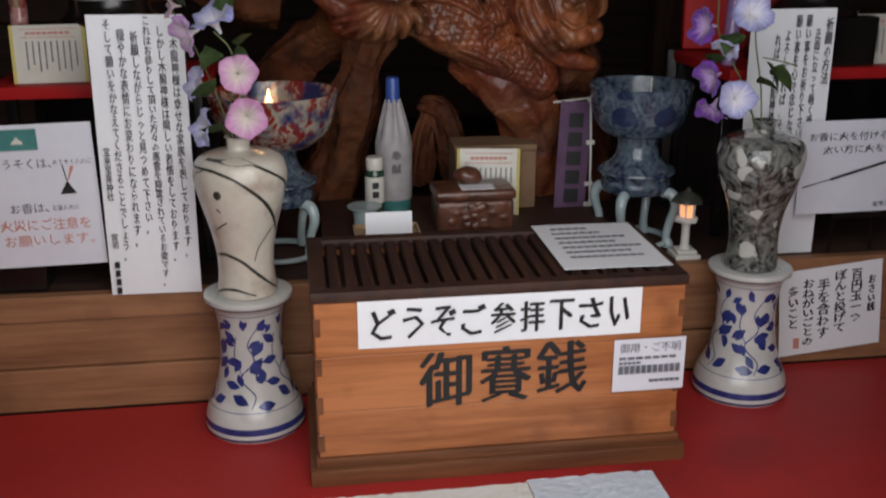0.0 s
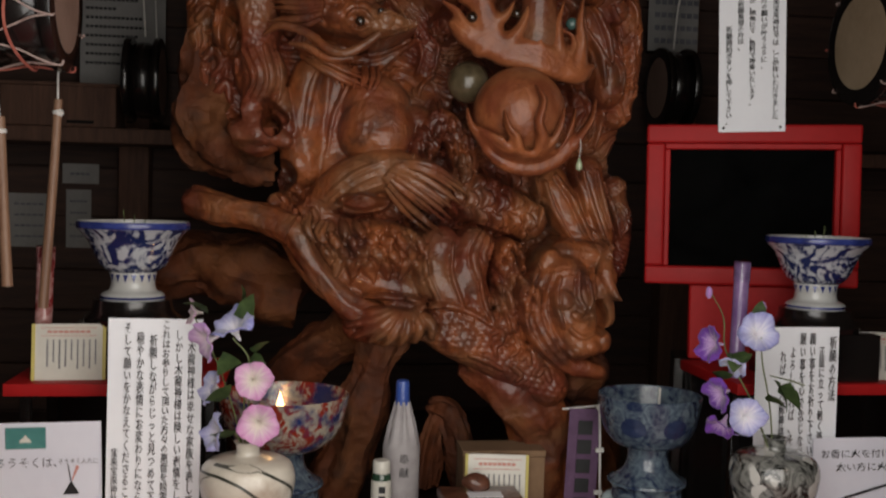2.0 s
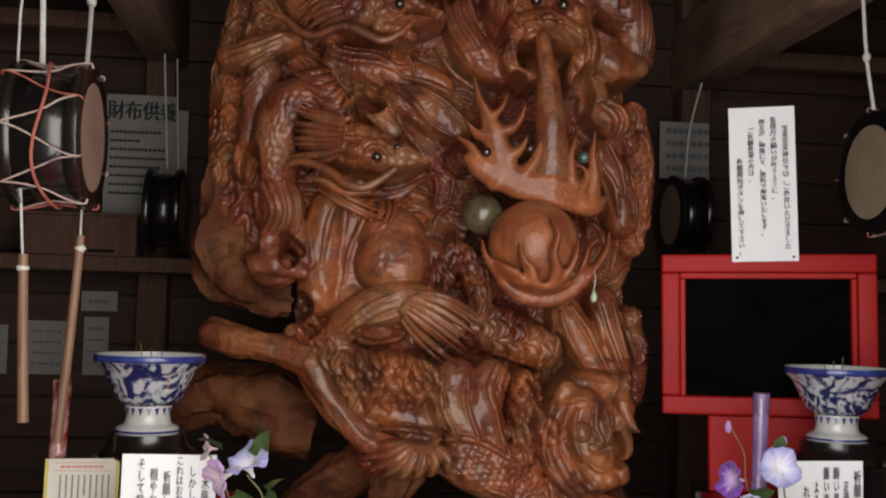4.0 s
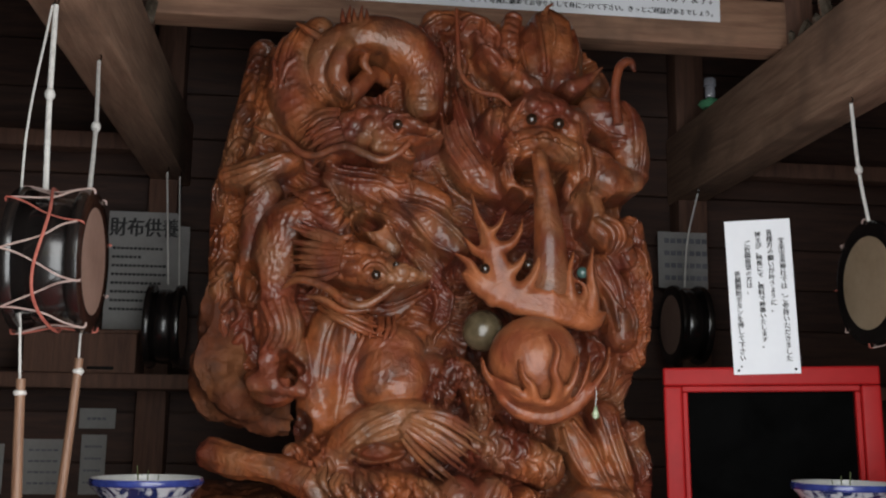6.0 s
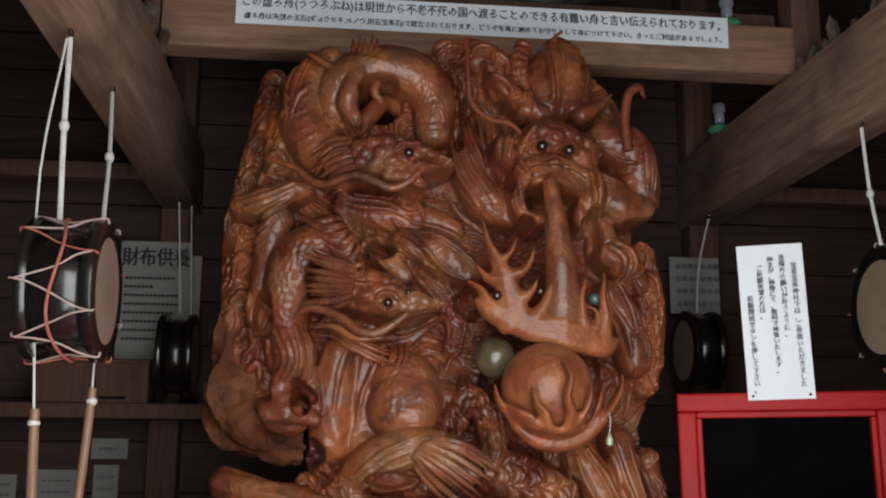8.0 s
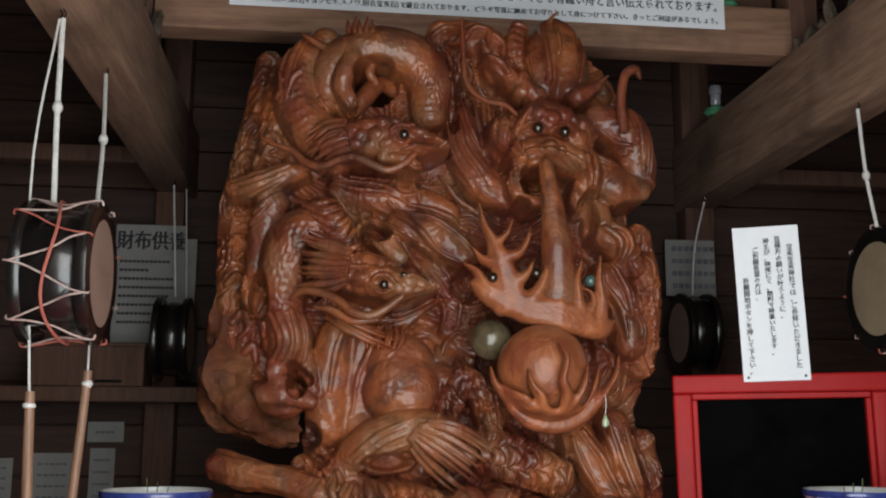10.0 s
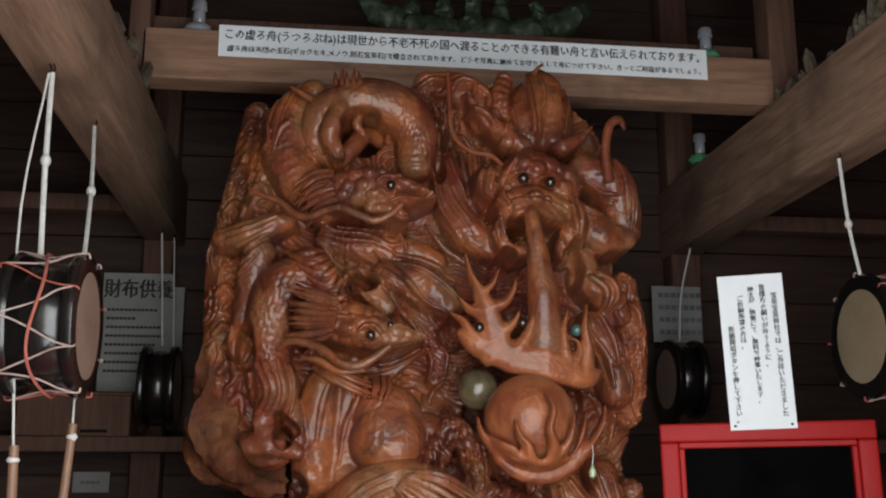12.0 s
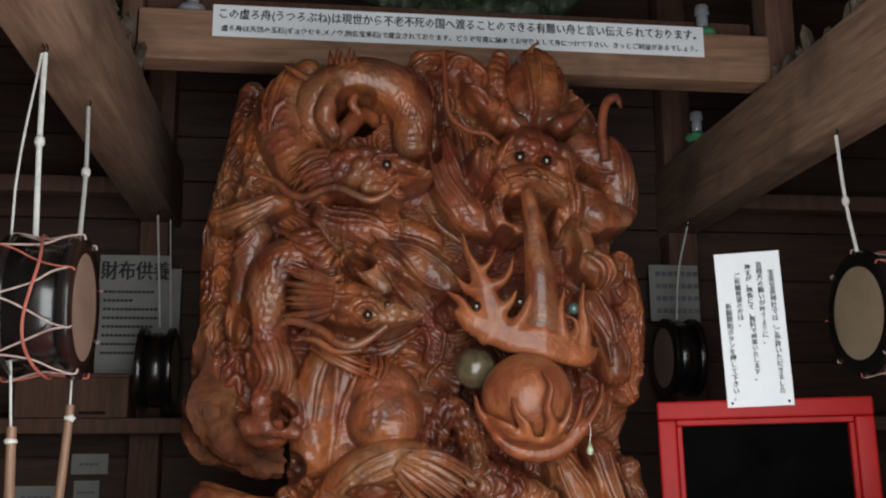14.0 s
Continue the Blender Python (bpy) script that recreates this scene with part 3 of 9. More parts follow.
stroke([(0.343, 2.651, 0.042, 0.220), (0.363, 2.537, 0.051, 0.260), (0.417, 2.440, 0.053, 0.280), (0.491, 2.393, 0.035, 0.280)], 'plain', amount=2)
# great dragon: face
stroke([(0.490, 2.581, 0.062, 0.300), (0.587, 2.590, 0.101, 0.350), (0.688, 2.594, 0.068, 0.310)], 'plain', amount=2)
stroke([(0.512, 2.504, 0.040, 0.350), (0.586, 2.520, 0.052, 0.372), (0.676, 2.496, 0.037, 0.350)], 'plain')
stroke([(0.687, 2.534, 0.047, 0.310), (0.721, 2.470, 0.047, 0.300), (0.707, 2.399, 0.041, 0.280)], 'plain')
stroke([(0.497, 2.466, 0.018, 0.340), (0.493, 2.412, 0.022, 0.340), (0.520, 2.377, 0.022, 0.345), (0.568, 2.372, 0.018, 0.345)], 'plain', blend=0.006)
# great dragon: ears, shoulder and claw
stroke([(0.691, 2.703, 0.028, 0.310), (0.737, 2.729, 0.020, 0.300), (0.787, 2.773, 0.006, 0.280)], 'plain', blend=0.006)
stroke([(0.525, 2.711, 0.025, 0.300), (0.541, 2.750, 0.014, 0.290), (0.535, 2.776, 0.005, 0.280)], 'plain', blend=0.006)
stroke([(0.771, 2.655, 0.048, 0.260), (0.845, 2.620, 0.066, 0.270), (0.888, 2.537, 0.060, 0.260), (0.900, 2.473, 0.048, 0.240)], 'plain', amount=1.4)
stroke([(0.763, 2.488, 0.054, 0.270), (0.827, 2.444, 0.060, 0.280), (0.887, 2.445, 0.041, 0.250)], 'plain')
stroke([(0.768, 2.384, 0.032, 0.240), (0.777, 2.313, 0.044, 0.260), (0.818, 2.280, 0.048, 0.260), (0.864, 2.218, 0.041, 0.240)], 'plain')
stroke([(0.897, 2.310, 0.042, 0.200), (0.918, 2.191, 0.045, 0.200), (0.924, 2.059, 0.045, 0.190), (0.905, 1.928, 0.042, 0.180)], 'knobs', amount=1.2)
stroke([(0.795, 2.183, 0.048, 0.240), (0.845, 2.087, 0.051, 0.230), (0.861, 1.990, 0.048, 0.220)], 'plain', amount=1.4)
# hollow behind the orb, smooth burl and plain columns
stroke([(0.408, 2.120, 0.052, 0.170), (0.443, 2.024, 0.059, 0.150), (0.434, 1.926, 0.049, 0.150)], 'plain')
stroke([(0.010, 1.997, 0.058, 0.220), (-0.011, 1.888, 0.067, 0.220), (-0.014, 1.751, 0.064, 0.210)], 'plain', amount=1.4)
stroke([(0.089, 1.983, 0.058, 0.210), (0.072, 1.859, 0.061, 0.200), (0.071, 1.736, 0.058, 0.200)], 'plain', amount=1.4)
stroke([(0.174, 1.926, 0.089, 0.260), (0.205, 1.918, 0.082, 0.260)], 'plain', blend=0.03)
stroke([(0.179, 1.844, 0.097, 0.290), (0.209, 1.838, 0.097, 0.295)], 'plain', blend=0.05)
stroke([(0.300, 1.873, 0.054, 0.250), (0.332, 1.827, 0.041, 0.250)], 'plain', blend=0.02)
stroke([(-0.138, 2.045, 0.054, 0.270), (-0.123, 1.983, 0.063, 0.280), (-0.149, 1.916, 0.038, 0.250)], 'plain', blend=0.014)
stroke([(-0.082, 1.948, 0.026, 0.240), (-0.072, 1.887, 0.029, 0.240), (-0.055, 1.842, 0.019, 0.220)], 'leaf')
stroke([(-0.188, 1.833, 0.029, 0.250), (-0.133, 1.840, 0.047, 0.270), (-0.062, 1.814, 0.022, 0.240)], 'plain')
stroke([(-0.166, 1.893, 0.022, 0.250), (-0.137, 1.848, 0.035, 0.265)], 'plain')
# lower half: arched foreleg with a combed paw
stroke([(0.032, 1.643, 0.041, 0.250), (0.069, 1.675, 0.053, 0.280), (0.143, 1.722, 0.059, 0.310), (0.225, 1.739, 0.059, 0.330), (0.309, 1.718, 0.052, 0.340), (0.358, 1.673, 0.037, 0.330)], 'plain', amount=2)
stroke([(0.118, 1.652, 0.041, 0.240), (0.196, 1.661, 0.041, 0.240)], 'plain')
# petals of fur under the paw and the edge of the trunk
stroke([(0.010, 1.596, 0.057, 0.260), (0.102, 1.538, 0.072, 0.300), (0.208, 1.525, 0.078, 0.320), (0.302, 1.510, 0.062, 0.310)], 'plain')
stroke([(-0.003, 1.502, 0.048, 0.250), (0.089, 1.459, 0.053, 0.280), (0.197, 1.431, 0.053, 0.290), (0.291, 1.401, 0.044, 0.290)], 'plain')
stroke([(-0.081, 1.640, 0.032, 0.200), (-0.051, 1.563, 0.032, 0.230), (-0.003, 1.479, 0.032, 0.250), (0.060, 1.412, 0.035, 0.270), (0.129, 1.384, 0.031, 0.290)], 'plain')
# ruffle of feathers
stroke([(0.153, 1.316, 0.053, 0.300), (0.226, 1.314, 0.058, 0.340), (0.304, 1.313, 0.046, 0.330)], 'plain')
# chest: smooth panels between folds
stroke([(0.371, 1.535, 0.059, 0.310), (0.361, 1.452, 0.071, 0.340), (0.409, 1.391, 0.055, 0.340)], 'plain', blend=0.02)
stroke([(0.464, 1.536, 0.053, 0.320), (0.439, 1.453, 0.062, 0.340), (0.473, 1.375, 0.046, 0.330)], 'plain', blend=0.02)
stroke([(0.563, 1.513, 0.047, 0.300), (0.563, 1.421, 0.053, 0.310), (0.587, 1.313, 0.050, 0.320)], 'plain', blend=0.014)
# fur over the chest
stroke([(0.429, 1.682, 0.069, 0.270), (0.524, 1.653, 0.069, 0.280), (0.621, 1.608, 0.057, 0.280)], 'plain', amount=2)
stroke([(0.314, 1.781, 0.035, 0.270), (0.361, 1.873, 0.041, 0.270), (0.408, 1.842, 0.041, 0.270), (0.438, 1.766, 0.041, 0.270)], 'plain')
# folds beside the orb and the drapery down the edge
stroke([(0.696, 1.720, 0.054, 0.230), (0.745, 1.625, 0.054, 0.240), (0.780, 1.561, 0.045, 0.240)], 'plain', amount=2)
stroke([(0.806, 1.755, 0.048, 0.220), (0.822, 1.658, 0.048, 0.230), (0.846, 1.562, 0.041, 0.240)], 'plain', amount=2)
stroke([(0.899, 1.709, 0.039, 0.170), (0.919, 1.593, 0.043, 0.170), (0.909, 1.477, 0.036, 0.180)], 'knobs', amount=1.1)
# bearded head at the foot
stroke([(0.729, 1.508, 0.056, 0.310), (0.810, 1.502, 0.047, 0.310), (0.850, 1.453, 0.034, 0.290)], 'plain')
stroke([(0.676, 1.501, 0.034, 0.330), (0.635, 1.432, 0.037, 0.340), (0.623, 1.356, 0.037, 0.350), (0.660, 1.279, 0.037, 0.350), (0.743, 1.215, 0.034, 0.340), (0.822, 1.188, 0.022, 0.320)], 'plain', blend=0.008)
stroke([(0.714, 1.443, 0.076, 0.370), (0.727, 1.368, 0.079, 0.385), (0.746, 1.307, 0.064, 0.380)], 'plain', blend=0.01)
stroke([(0.811, 1.426, 0.046, 0.340), (0.835, 1.346, 0.037, 0.320)], 'plain')
stroke([(0.751, 1.277, 0.048, 0.390), (0.809, 1.284, 0.036, 0.380)], 'plain', blend=0.01)
stroke([(0.845, 1.541, 0.016, 0.300), (0.827, 1.474, 0.020, 0.350), (0.848, 1.419, 0.015, 0.350), (0.871, 1.395, 0.006, 0.340)], 'plain', blend=0.005)
# scaled belly and thigh
stroke([(0.320, 1.327, 0.047, 0.320), (0.409, 1.293, 0.067, 0.350), (0.503, 1.255, 0.071, 0.350), (0.601, 1.200, 0.068, 0.340), (0.683, 1.144, 0.062, 0.330)], 'scales', amount=1.6)
stroke([(0.364, 1.367, 0.034, 0.330), (0.457, 1.338, 0.040, 0.340), (0.543, 1.316, 0.037, 0.340)], 'leaf', amount=0.9)

# upper dragon: head
limb([(0.208, 2.675, 2.484, 0.009), (0.174, 2.675, 2.451, 0.011), (0.131, 2.680, 2.435, 0.011), (0.089, 2.685, 2.451, 0.011), (0.042, 2.700, 2.474, 0.011), (0.001, 2.720, 2.471, 0.011), (-0.045, 2.740, 2.456, 0.011), (-0.090, 2.760, 2.469, 0.011), (-0.129, 2.780, 2.507, 0.009), (-0.185, 2.800, 2.531, 0.008), (-0.221, 2.810, 2.552, 0.003)], seg=8, n=60)
# middle dragon: arched neck with a spiked back, mane and head
limb([(0.176, 2.645, 2.086, 0.009), (0.131, 2.645, 2.051, 0.012), (0.088, 2.650, 2.032, 0.012), (0.043, 2.660, 2.044, 0.012), (0.006, 2.680, 2.076, 0.012), (-0.039, 2.700, 2.097, 0.012), (-0.085, 2.720, 2.105, 0.011), (-0.125, 2.750, 2.082, 0.003)], seg=8, n=50)
limb([(0.111, 2.670, 2.025, 0.008), (0.044, 2.680, 2.022, 0.011), (-0.008, 2.700, 2.051, 0.011), (-0.054, 2.730, 2.062, 0.005)], seg=8, n=30)
# great dragon: ears, shoulder and claw
limb([(0.826, 2.770, 2.596, 0.016), (0.819, 2.770, 2.692, 0.014), (0.833, 2.770, 2.768, 0.014), (0.865, 2.770, 2.791, 0.013), (0.884, 2.780, 2.763, 0.005)], seg=10, n=26)
# breath tongue, beads' sockets, fins and loose whiskers
limb([(0.571, 2.680, 2.470, 0.020), (0.578, 2.670, 2.403, 0.024), (0.591, 2.670, 2.315, 0.033), (0.600, 2.670, 2.220, 0.044), (0.602, 2.680, 2.128, 0.055), (0.596, 2.690, 2.067, 0.061)], seg=20, n=40, gnarl=0.15)
limb([(0.350, 2.790, 2.930, 0.005), (0.353, 2.770, 2.812, 0.008), (0.361, 2.760, 2.722, 0.008), (0.408, 2.740, 2.667, 0.008), (0.464, 2.720, 2.648, 0.008), (0.498, 2.710, 2.617, 0.006)], seg=6, n=40)
limb([(0.021, 2.790, 2.865, 0.009), (0.019, 2.790, 2.886, 0.008), (0.017, 2.800, 2.915, 0.002)], seg=6, n=6)
limb([(0.038, 2.790, 2.866, 0.009), (0.036, 2.790, 2.887, 0.008), (0.040, 2.800, 2.925, 0.002)], seg=6, n=6)
limb([(0.054, 2.790, 2.867, 0.009), (0.052, 2.790, 2.888, 0.008), (0.050, 2.800, 2.916, 0.002)], seg=6, n=6)
limb([(0.073, 2.790, 2.867, 0.009), (0.071, 2.790, 2.889, 0.008), (0.075, 2.800, 2.927, 0.002)], seg=6, n=6)
limb([(0.091, 2.790, 2.868, 0.009), (0.089, 2.790, 2.889, 0.008), (0.087, 2.800, 2.918, 0.002)], seg=6, n=6)
limb([(-0.043, 2.800, 2.822, 0.011), (-0.087, 2.810, 2.850, 0.010), (-0.114, 2.820, 2.870, 0.003)], seg=6, n=8)
limb([(-0.112, 2.800, 2.749, 0.013), (-0.134, 2.800, 2.731, 0.011), (-0.149, 2.810, 2.687, 0.003)], seg=6, n=8)
limb([(0.058, 2.690, 2.212, 0.012), (0.049, 2.690, 2.235, 0.009), (0.052, 2.700, 2.263, 0.002)], seg=6, n=8)
limb([(0.623, 2.840, 2.951, 0.010), (0.635, 2.840, 2.974, 0.006), (0.653, 2.840, 2.986, 0.002)], seg=6, n=8)
# curl inside the ring
limb([(0.028, 2.860, 2.645, 0.023), (0.071, 2.870, 2.699, 0.029), (0.116, 2.910, 2.757, 0.026), (0.166, 2.940, 2.743, 0.020), (0.188, 2.910, 2.693, 0.016)], seg=12, n=30)
limb([(0.098, 2.860, 2.815, 0.013), (0.086, 2.860, 2.774, 0.015), (0.109, 2.870, 2.746, 0.010)], seg=8, n=14)
# flames of the breath and flame cup of the orb, as webs of (x, z, half width)
BREATH = [
    [(0.371, 2.131, 0.012), (0.409, 2.101, 0.027), (0.462, 2.082, 0.039), (0.516, 2.060, 0.039), (0.585, 2.049, 0.045), (0.654, 2.029, 0.042), (0.715, 2.009, 0.027), (0.752, 2.030, 0.009)],
    [(0.440, 2.097, 0.027), (0.399, 2.131, 0.018), (0.379, 2.164, 0.012), (0.344, 2.190, 0.003)],
    [(0.470, 2.098, 0.039), (0.457, 2.143, 0.036), (0.442, 2.193, 0.030), (0.421, 2.250, 0.016), (0.400, 2.296, 0.010), (0.386, 2.354, 0.003)],
    [(0.436, 2.189, 0.021), (0.396, 2.198, 0.013), (0.364, 2.235, 0.003)],
    [(0.445, 2.200, 0.024), (0.487, 2.211, 0.015), (0.511, 2.241, 0.010), (0.522, 2.282, 0.003)],
    [(0.427, 2.239, 0.015), (0.458, 2.265, 0.009), (0.476, 2.306, 0.003)],
    [(0.471, 2.128, 0.027), (0.510, 2.155, 0.013), (0.530, 2.190, 0.003)],
    [(0.500, 2.068, 0.030), (0.540, 2.109, 0.018), (0.559, 2.149, 0.012), (0.566, 2.183, 0.003)],
    [(0.588, 2.049, 0.033), (0.598, 2.089, 0.015), (0.600, 2.126, 0.003)],
    [(0.662, 2.040, 0.033), (0.651, 2.090, 0.019), (0.649, 2.139, 0.012), (0.663, 2.196, 0.003)],
    [(0.665, 2.032, 0.027), (0.694, 2.072, 0.016), (0.689, 2.106, 0.007), (0.661, 2.121, 0.003)],
    [(0.708, 2.018, 0.030), (0.719, 2.082, 0.019), (0.712, 2.148, 0.012), (0.720, 2.213, 0.003)],
    [(0.462, 2.075, 0.021), (0.441, 2.053, 0.012), (0.427, 2.068, 0.004)],
    [(0.500, 2.042, 0.018), (0.554, 2.028, 0.015), (0.607, 2.013, 0.015)],
]
CUP = [
    [(0.434, 1.838, 0.012), (0.471, 1.800, 0.026), (0.524, 1.768, 0.032), (0.590, 1.763, 0.032), (0.646, 1.782, 0.023), (0.687, 1.819, 0.013)],
    [(0.474, 1.810, 0.020), (0.436, 1.832, 0.013), (0.412, 1.861, 0.009), (0.402, 1.900, 0.003)],
    [(0.525, 1.782, 0.023), (0.518, 1.821, 0.014), (0.496, 1.850, 0.010), (0.484, 1.892, 0.003)],
    [(0.590, 1.779, 0.026), (0.586, 1.829, 0.017), (0.572, 1.867, 0.013), (0.582, 1.919, 0.010), (0.562, 1.959, 0.003)],
    [(0.598, 1.791, 0.020), (0.624, 1.828, 0.013), (0.637, 1.865, 0.009), (0.642, 1.902, 0.003)],
    [(0.665, 1.801, 0.019), (0.673, 1.841, 0.013), (0.682, 1.876, 0.009), (0.689, 1.911, 0.003)],
    [(0.687, 1.815, 0.016), (0.711, 1.848, 0.012), (0.733, 1.885, 0.009), (0.742, 1.934, 0.003)],
    [(0.459, 1.793, 0.014), (0.502, 1.763, 0.017), (0.560, 1.749, 0.014)],
]
knob(*ORB, 0.123)
# root limbs under the trunk
limb([(-0.246, 3.060, 2.161, 0.076), (-0.266, 3.040, 1.995, 0.102), (-0.279, 3.030, 1.855, 0.105), (-0.214, 3.030, 1.775, 0.089), (-0.108, 3.040, 1.762, 0.063)], seg=20, rooted=True, gnarl=2.2)
limb([(-0.315, 2.900, 1.650, 0.046), (-0.262, 2.880, 1.628, 0.048), (-0.19, 2.840, 1.612, 0.040), (-0.12, 2.820, 1.600, 0.043), (-0.038, 2.790, 1.570, 0.042)], seg=14, gnarl=0.5)
limb([(-0.038, 2.810, 1.581, 0.031), (0.025, 2.790, 1.475, 0.037), (0.104, 2.790, 1.383, 0.040), (0.182, 2.790, 1.337, 0.044)], seg=14, gnarl=0.5)
limb([(-0.185, 2.920, 1.851, 0.038), (-0.143, 2.880, 1.811, 0.044), (-0.089, 2.860, 1.820, 0.028)], seg=10, gnarl=0.5)
limb([(-0.412, 3.180, 1.440, 0.069), (-0.297, 3.210, 1.440, 0.115), (-0.159, 3.210, 1.407, 0.123), (-0.001, 3.180, 1.359, 0.105)], seg=16, rooted=True, gnarl=1.6)
limb([(0.175, 2.900, 1.308, 0.065), (0.034, 3.020, 1.207, 0.074), (-0.064, 3.120, 1.070, 0.086), (-0.131, 3.160, 0.939, 0.098), (-0.180, 3.160, 0.762, 0.105)], seg=16, rooted=True, gnarl=1.2)
limb([(0.237, 2.860, 1.281, 0.064), (0.185, 2.880, 1.148, 0.061), (0.142, 2.920, 0.993, 0.069), (0.099, 2.960, 0.816, 0.080), (0.062, 2.980, 0.625, 0.090)], seg=16, rooted=True, gnarl=1.2)
limb([(0.498, 2.860, 1.226, 0.091), (0.587, 2.840, 1.148, 0.081), (0.656, 2.840, 1.066, 0.078), (0.703, 2.880, 0.948, 0.083), (0.753, 2.920, 0.784, 0.091), (0.790, 2.940, 0.622, 0.102)], seg=16, gnarl=1.4)
limb([(0.805, 2.880, 1.199, 0.083), (0.804, 2.980, 1.044, 0.076), (0.885, 3.060, 0.884, 0.085), (0.941, 3.100, 0.691, 0.101)], seg=14, rooted=True, gnarl=1.2)
limb([(0.399, 3.060, 1.029, 0.024), (0.449, 3.040, 1.007, 0.038), (0.480, 3.020, 0.898, 0.045), (0.497, 3.020, 0.723, 0.052)], seg=12, rooted=True, gnarl=1)
limb([(0.425, 3.060, 1.020, 0.024), (0.385, 3.040, 0.929, 0.038), (0.370, 3.030, 0.792, 0.045)], seg=12, rooted=True, gnarl=1)


def hollow(x, z, rx, rz, floor):
    """Cuts a deep pocket into the relief."""
    global H
    d = np.hypot((GX - x) / rx, (GZ - z) / rz) + 0.35 * (value_noise(GX * 26, GZ * 26, 40) - 0.5)
    w = np.clip((1.15 - d) / 0.45, 0, 1)
    w = w * w * (3 - 2 * w)
    low = floor + 0.03 * value_noise(GX * 30, GZ * 30, 41)
    H = np.where((H > low) & (H > -0.5), H * (1 - w) + low * w, H)


# pockets between the bodies
hollow(0.100, 2.744, 0.065, 0.055, -0.14)
hollow(-0.213, 2.098, 0.026, 0.065, 0.10)
hollow(0.108, 2.291, 0.042, 0.032, 0.12)
hollow(0.370, 2.148, 0.042, 0.049, 0.08)
hollow(0.443, 1.924, 0.039, 0.042, 0.06)
hollow(0.857, 2.377, 0.042, 0.023, 0.06)
hollow(-0.103, 1.858, 0.026, 0.032, 0.06)
hollow(0.726, 2.357, 0.032, 0.065, 0.14)
hollow(0.513, 2.334, 0.032, 0.049, 0.12)
hollow(0.731, 1.926, 0.039, 0.097, 0.10)
hollow(0.152, 1.652, 0.065, 0.023, 0.17)
hollow(-0.070, 1.718, 0.042, 0.042, 0.00)
hollow(0.337, 2.692, 0.013, 0.097, 0.12)

# upper dragon: head
ridges([[(0.322, 2.524, 0.006), (0.268, 2.516, 0.011), (0.219, 2.517, 0.009), (0.179, 2.519, 0.005)]], -0.0300, groove=0)
# middle dragon: arched neck with a spiked back, mane and head
ridges([[(-0.060, 2.253, 0.016), (-0.068, 2.190, 0.028), (-0.056, 2.120, 0.019)]], -0.0600, groove=0)
ridges([[(0.267, 2.110, 0.005), (0.219, 2.089, 0.009), (0.177, 2.082, 0.009), (0.135, 2.066, 0.006)]], -0.0220, groove=0)
# great dragon: face
ridges([[(0.547, 2.574, 0.024), (0.569, 2.575, 0.021)]], -0.0120, groove=0)
ridges([[(0.623, 2.568, 0.021), (0.649, 2.566, 0.020)]], -0.0120, groove=0)
ridges([[(0.514, 2.447, 0.009), (0.570, 2.459, 0.014), (0.627, 2.454, 0.012), (0.659, 2.435, 0.008)]], -0.0350, groove=0)
# hollow behind the orb, smooth burl and plain columns
ridges([[(-0.111, 1.909, 0.016), (-0.071, 1.872, 0.019)]], -0.0500, groove=0)
# bearded head at the foot
ridges([[(0.813, 1.381, 0.015), (0.827, 1.335, 0.018), (0.807, 1.312, 0.012)]], -0.0700, groove=0)
ridges([[(0.729, 1.360, 0.011), (0.748, 1.349, 0.012), (0.776, 1.356, 0.008)]], -0.0180, groove=0)
# upper dragon: head
bosses([(0.032, 2.566, 0.021), (0.073, 2.581, 0.021), (0.114, 2.591, 0.024), (0.158, 2.596, 0.021), (0.190, 2.577, 0.015), (0.010, 2.533, 0.018), (0.043, 2.514, 0.020), (0.084, 2.503, 0.021), (0.124, 2.508, 0.020), (0.096, 2.541, 0.021), (0.056, 2.544, 0.017), (0.146, 2.526, 0.014)], 0.75)
bosses([(0.223, 2.554, 0.026), (0.259, 2.562, 0.021), (0.244, 2.532, 0.018)], 0.80)
# middle dragon: arched neck with a spiked back, mane and head
bosses([(0.082, 2.195, 0.030), (0.124, 2.190, 0.023), (0.043, 2.182, 0.024), (0.026, 2.146, 0.021), (0.059, 2.131, 0.024), (0.095, 2.114, 0.021), (0.095, 2.153, 0.024), (0.134, 2.155, 0.018), (0.057, 2.093, 0.020), (0.093, 2.078, 0.020), (0.020, 2.106, 0.018)], 0.80)
bosses([(0.197, 2.132, 0.027), (0.227, 2.127, 0.019), (0.167, 2.107, 0.019), (0.191, 2.099, 0.015)], 0.80)
# great dragon: face
bosses([(0.556, 2.638, 0.032), (0.603, 2.620, 0.026), (0.648, 2.644, 0.030), (0.583, 2.668, 0.024), (0.626, 2.677, 0.024), (0.523, 2.615, 0.021), (0.681, 2.625, 0.020), (0.606, 2.652, 0.021)], 0.90)
bosses([(0.464, 2.563, 0.031), (0.500, 2.536, 0.025), (0.445, 2.601, 0.022), (0.491, 2.596, 0.022), (0.693, 2.571, 0.022), (0.709, 2.611, 0.017), (0.509, 2.564, 0.015)], 0.80)
bosses([(0.589, 2.517, 0.024)], 1.10)
bosses([(0.564, 2.514, 0.017), (0.622, 2.511, 0.015)], 0.90)
# bearded head at the foot
bosses([(0.785, 1.267, 0.021), (0.725, 1.256, 0.021), (0.742, 1.363, 0.018), (0.699, 1.400, 0.027)], 0.70)
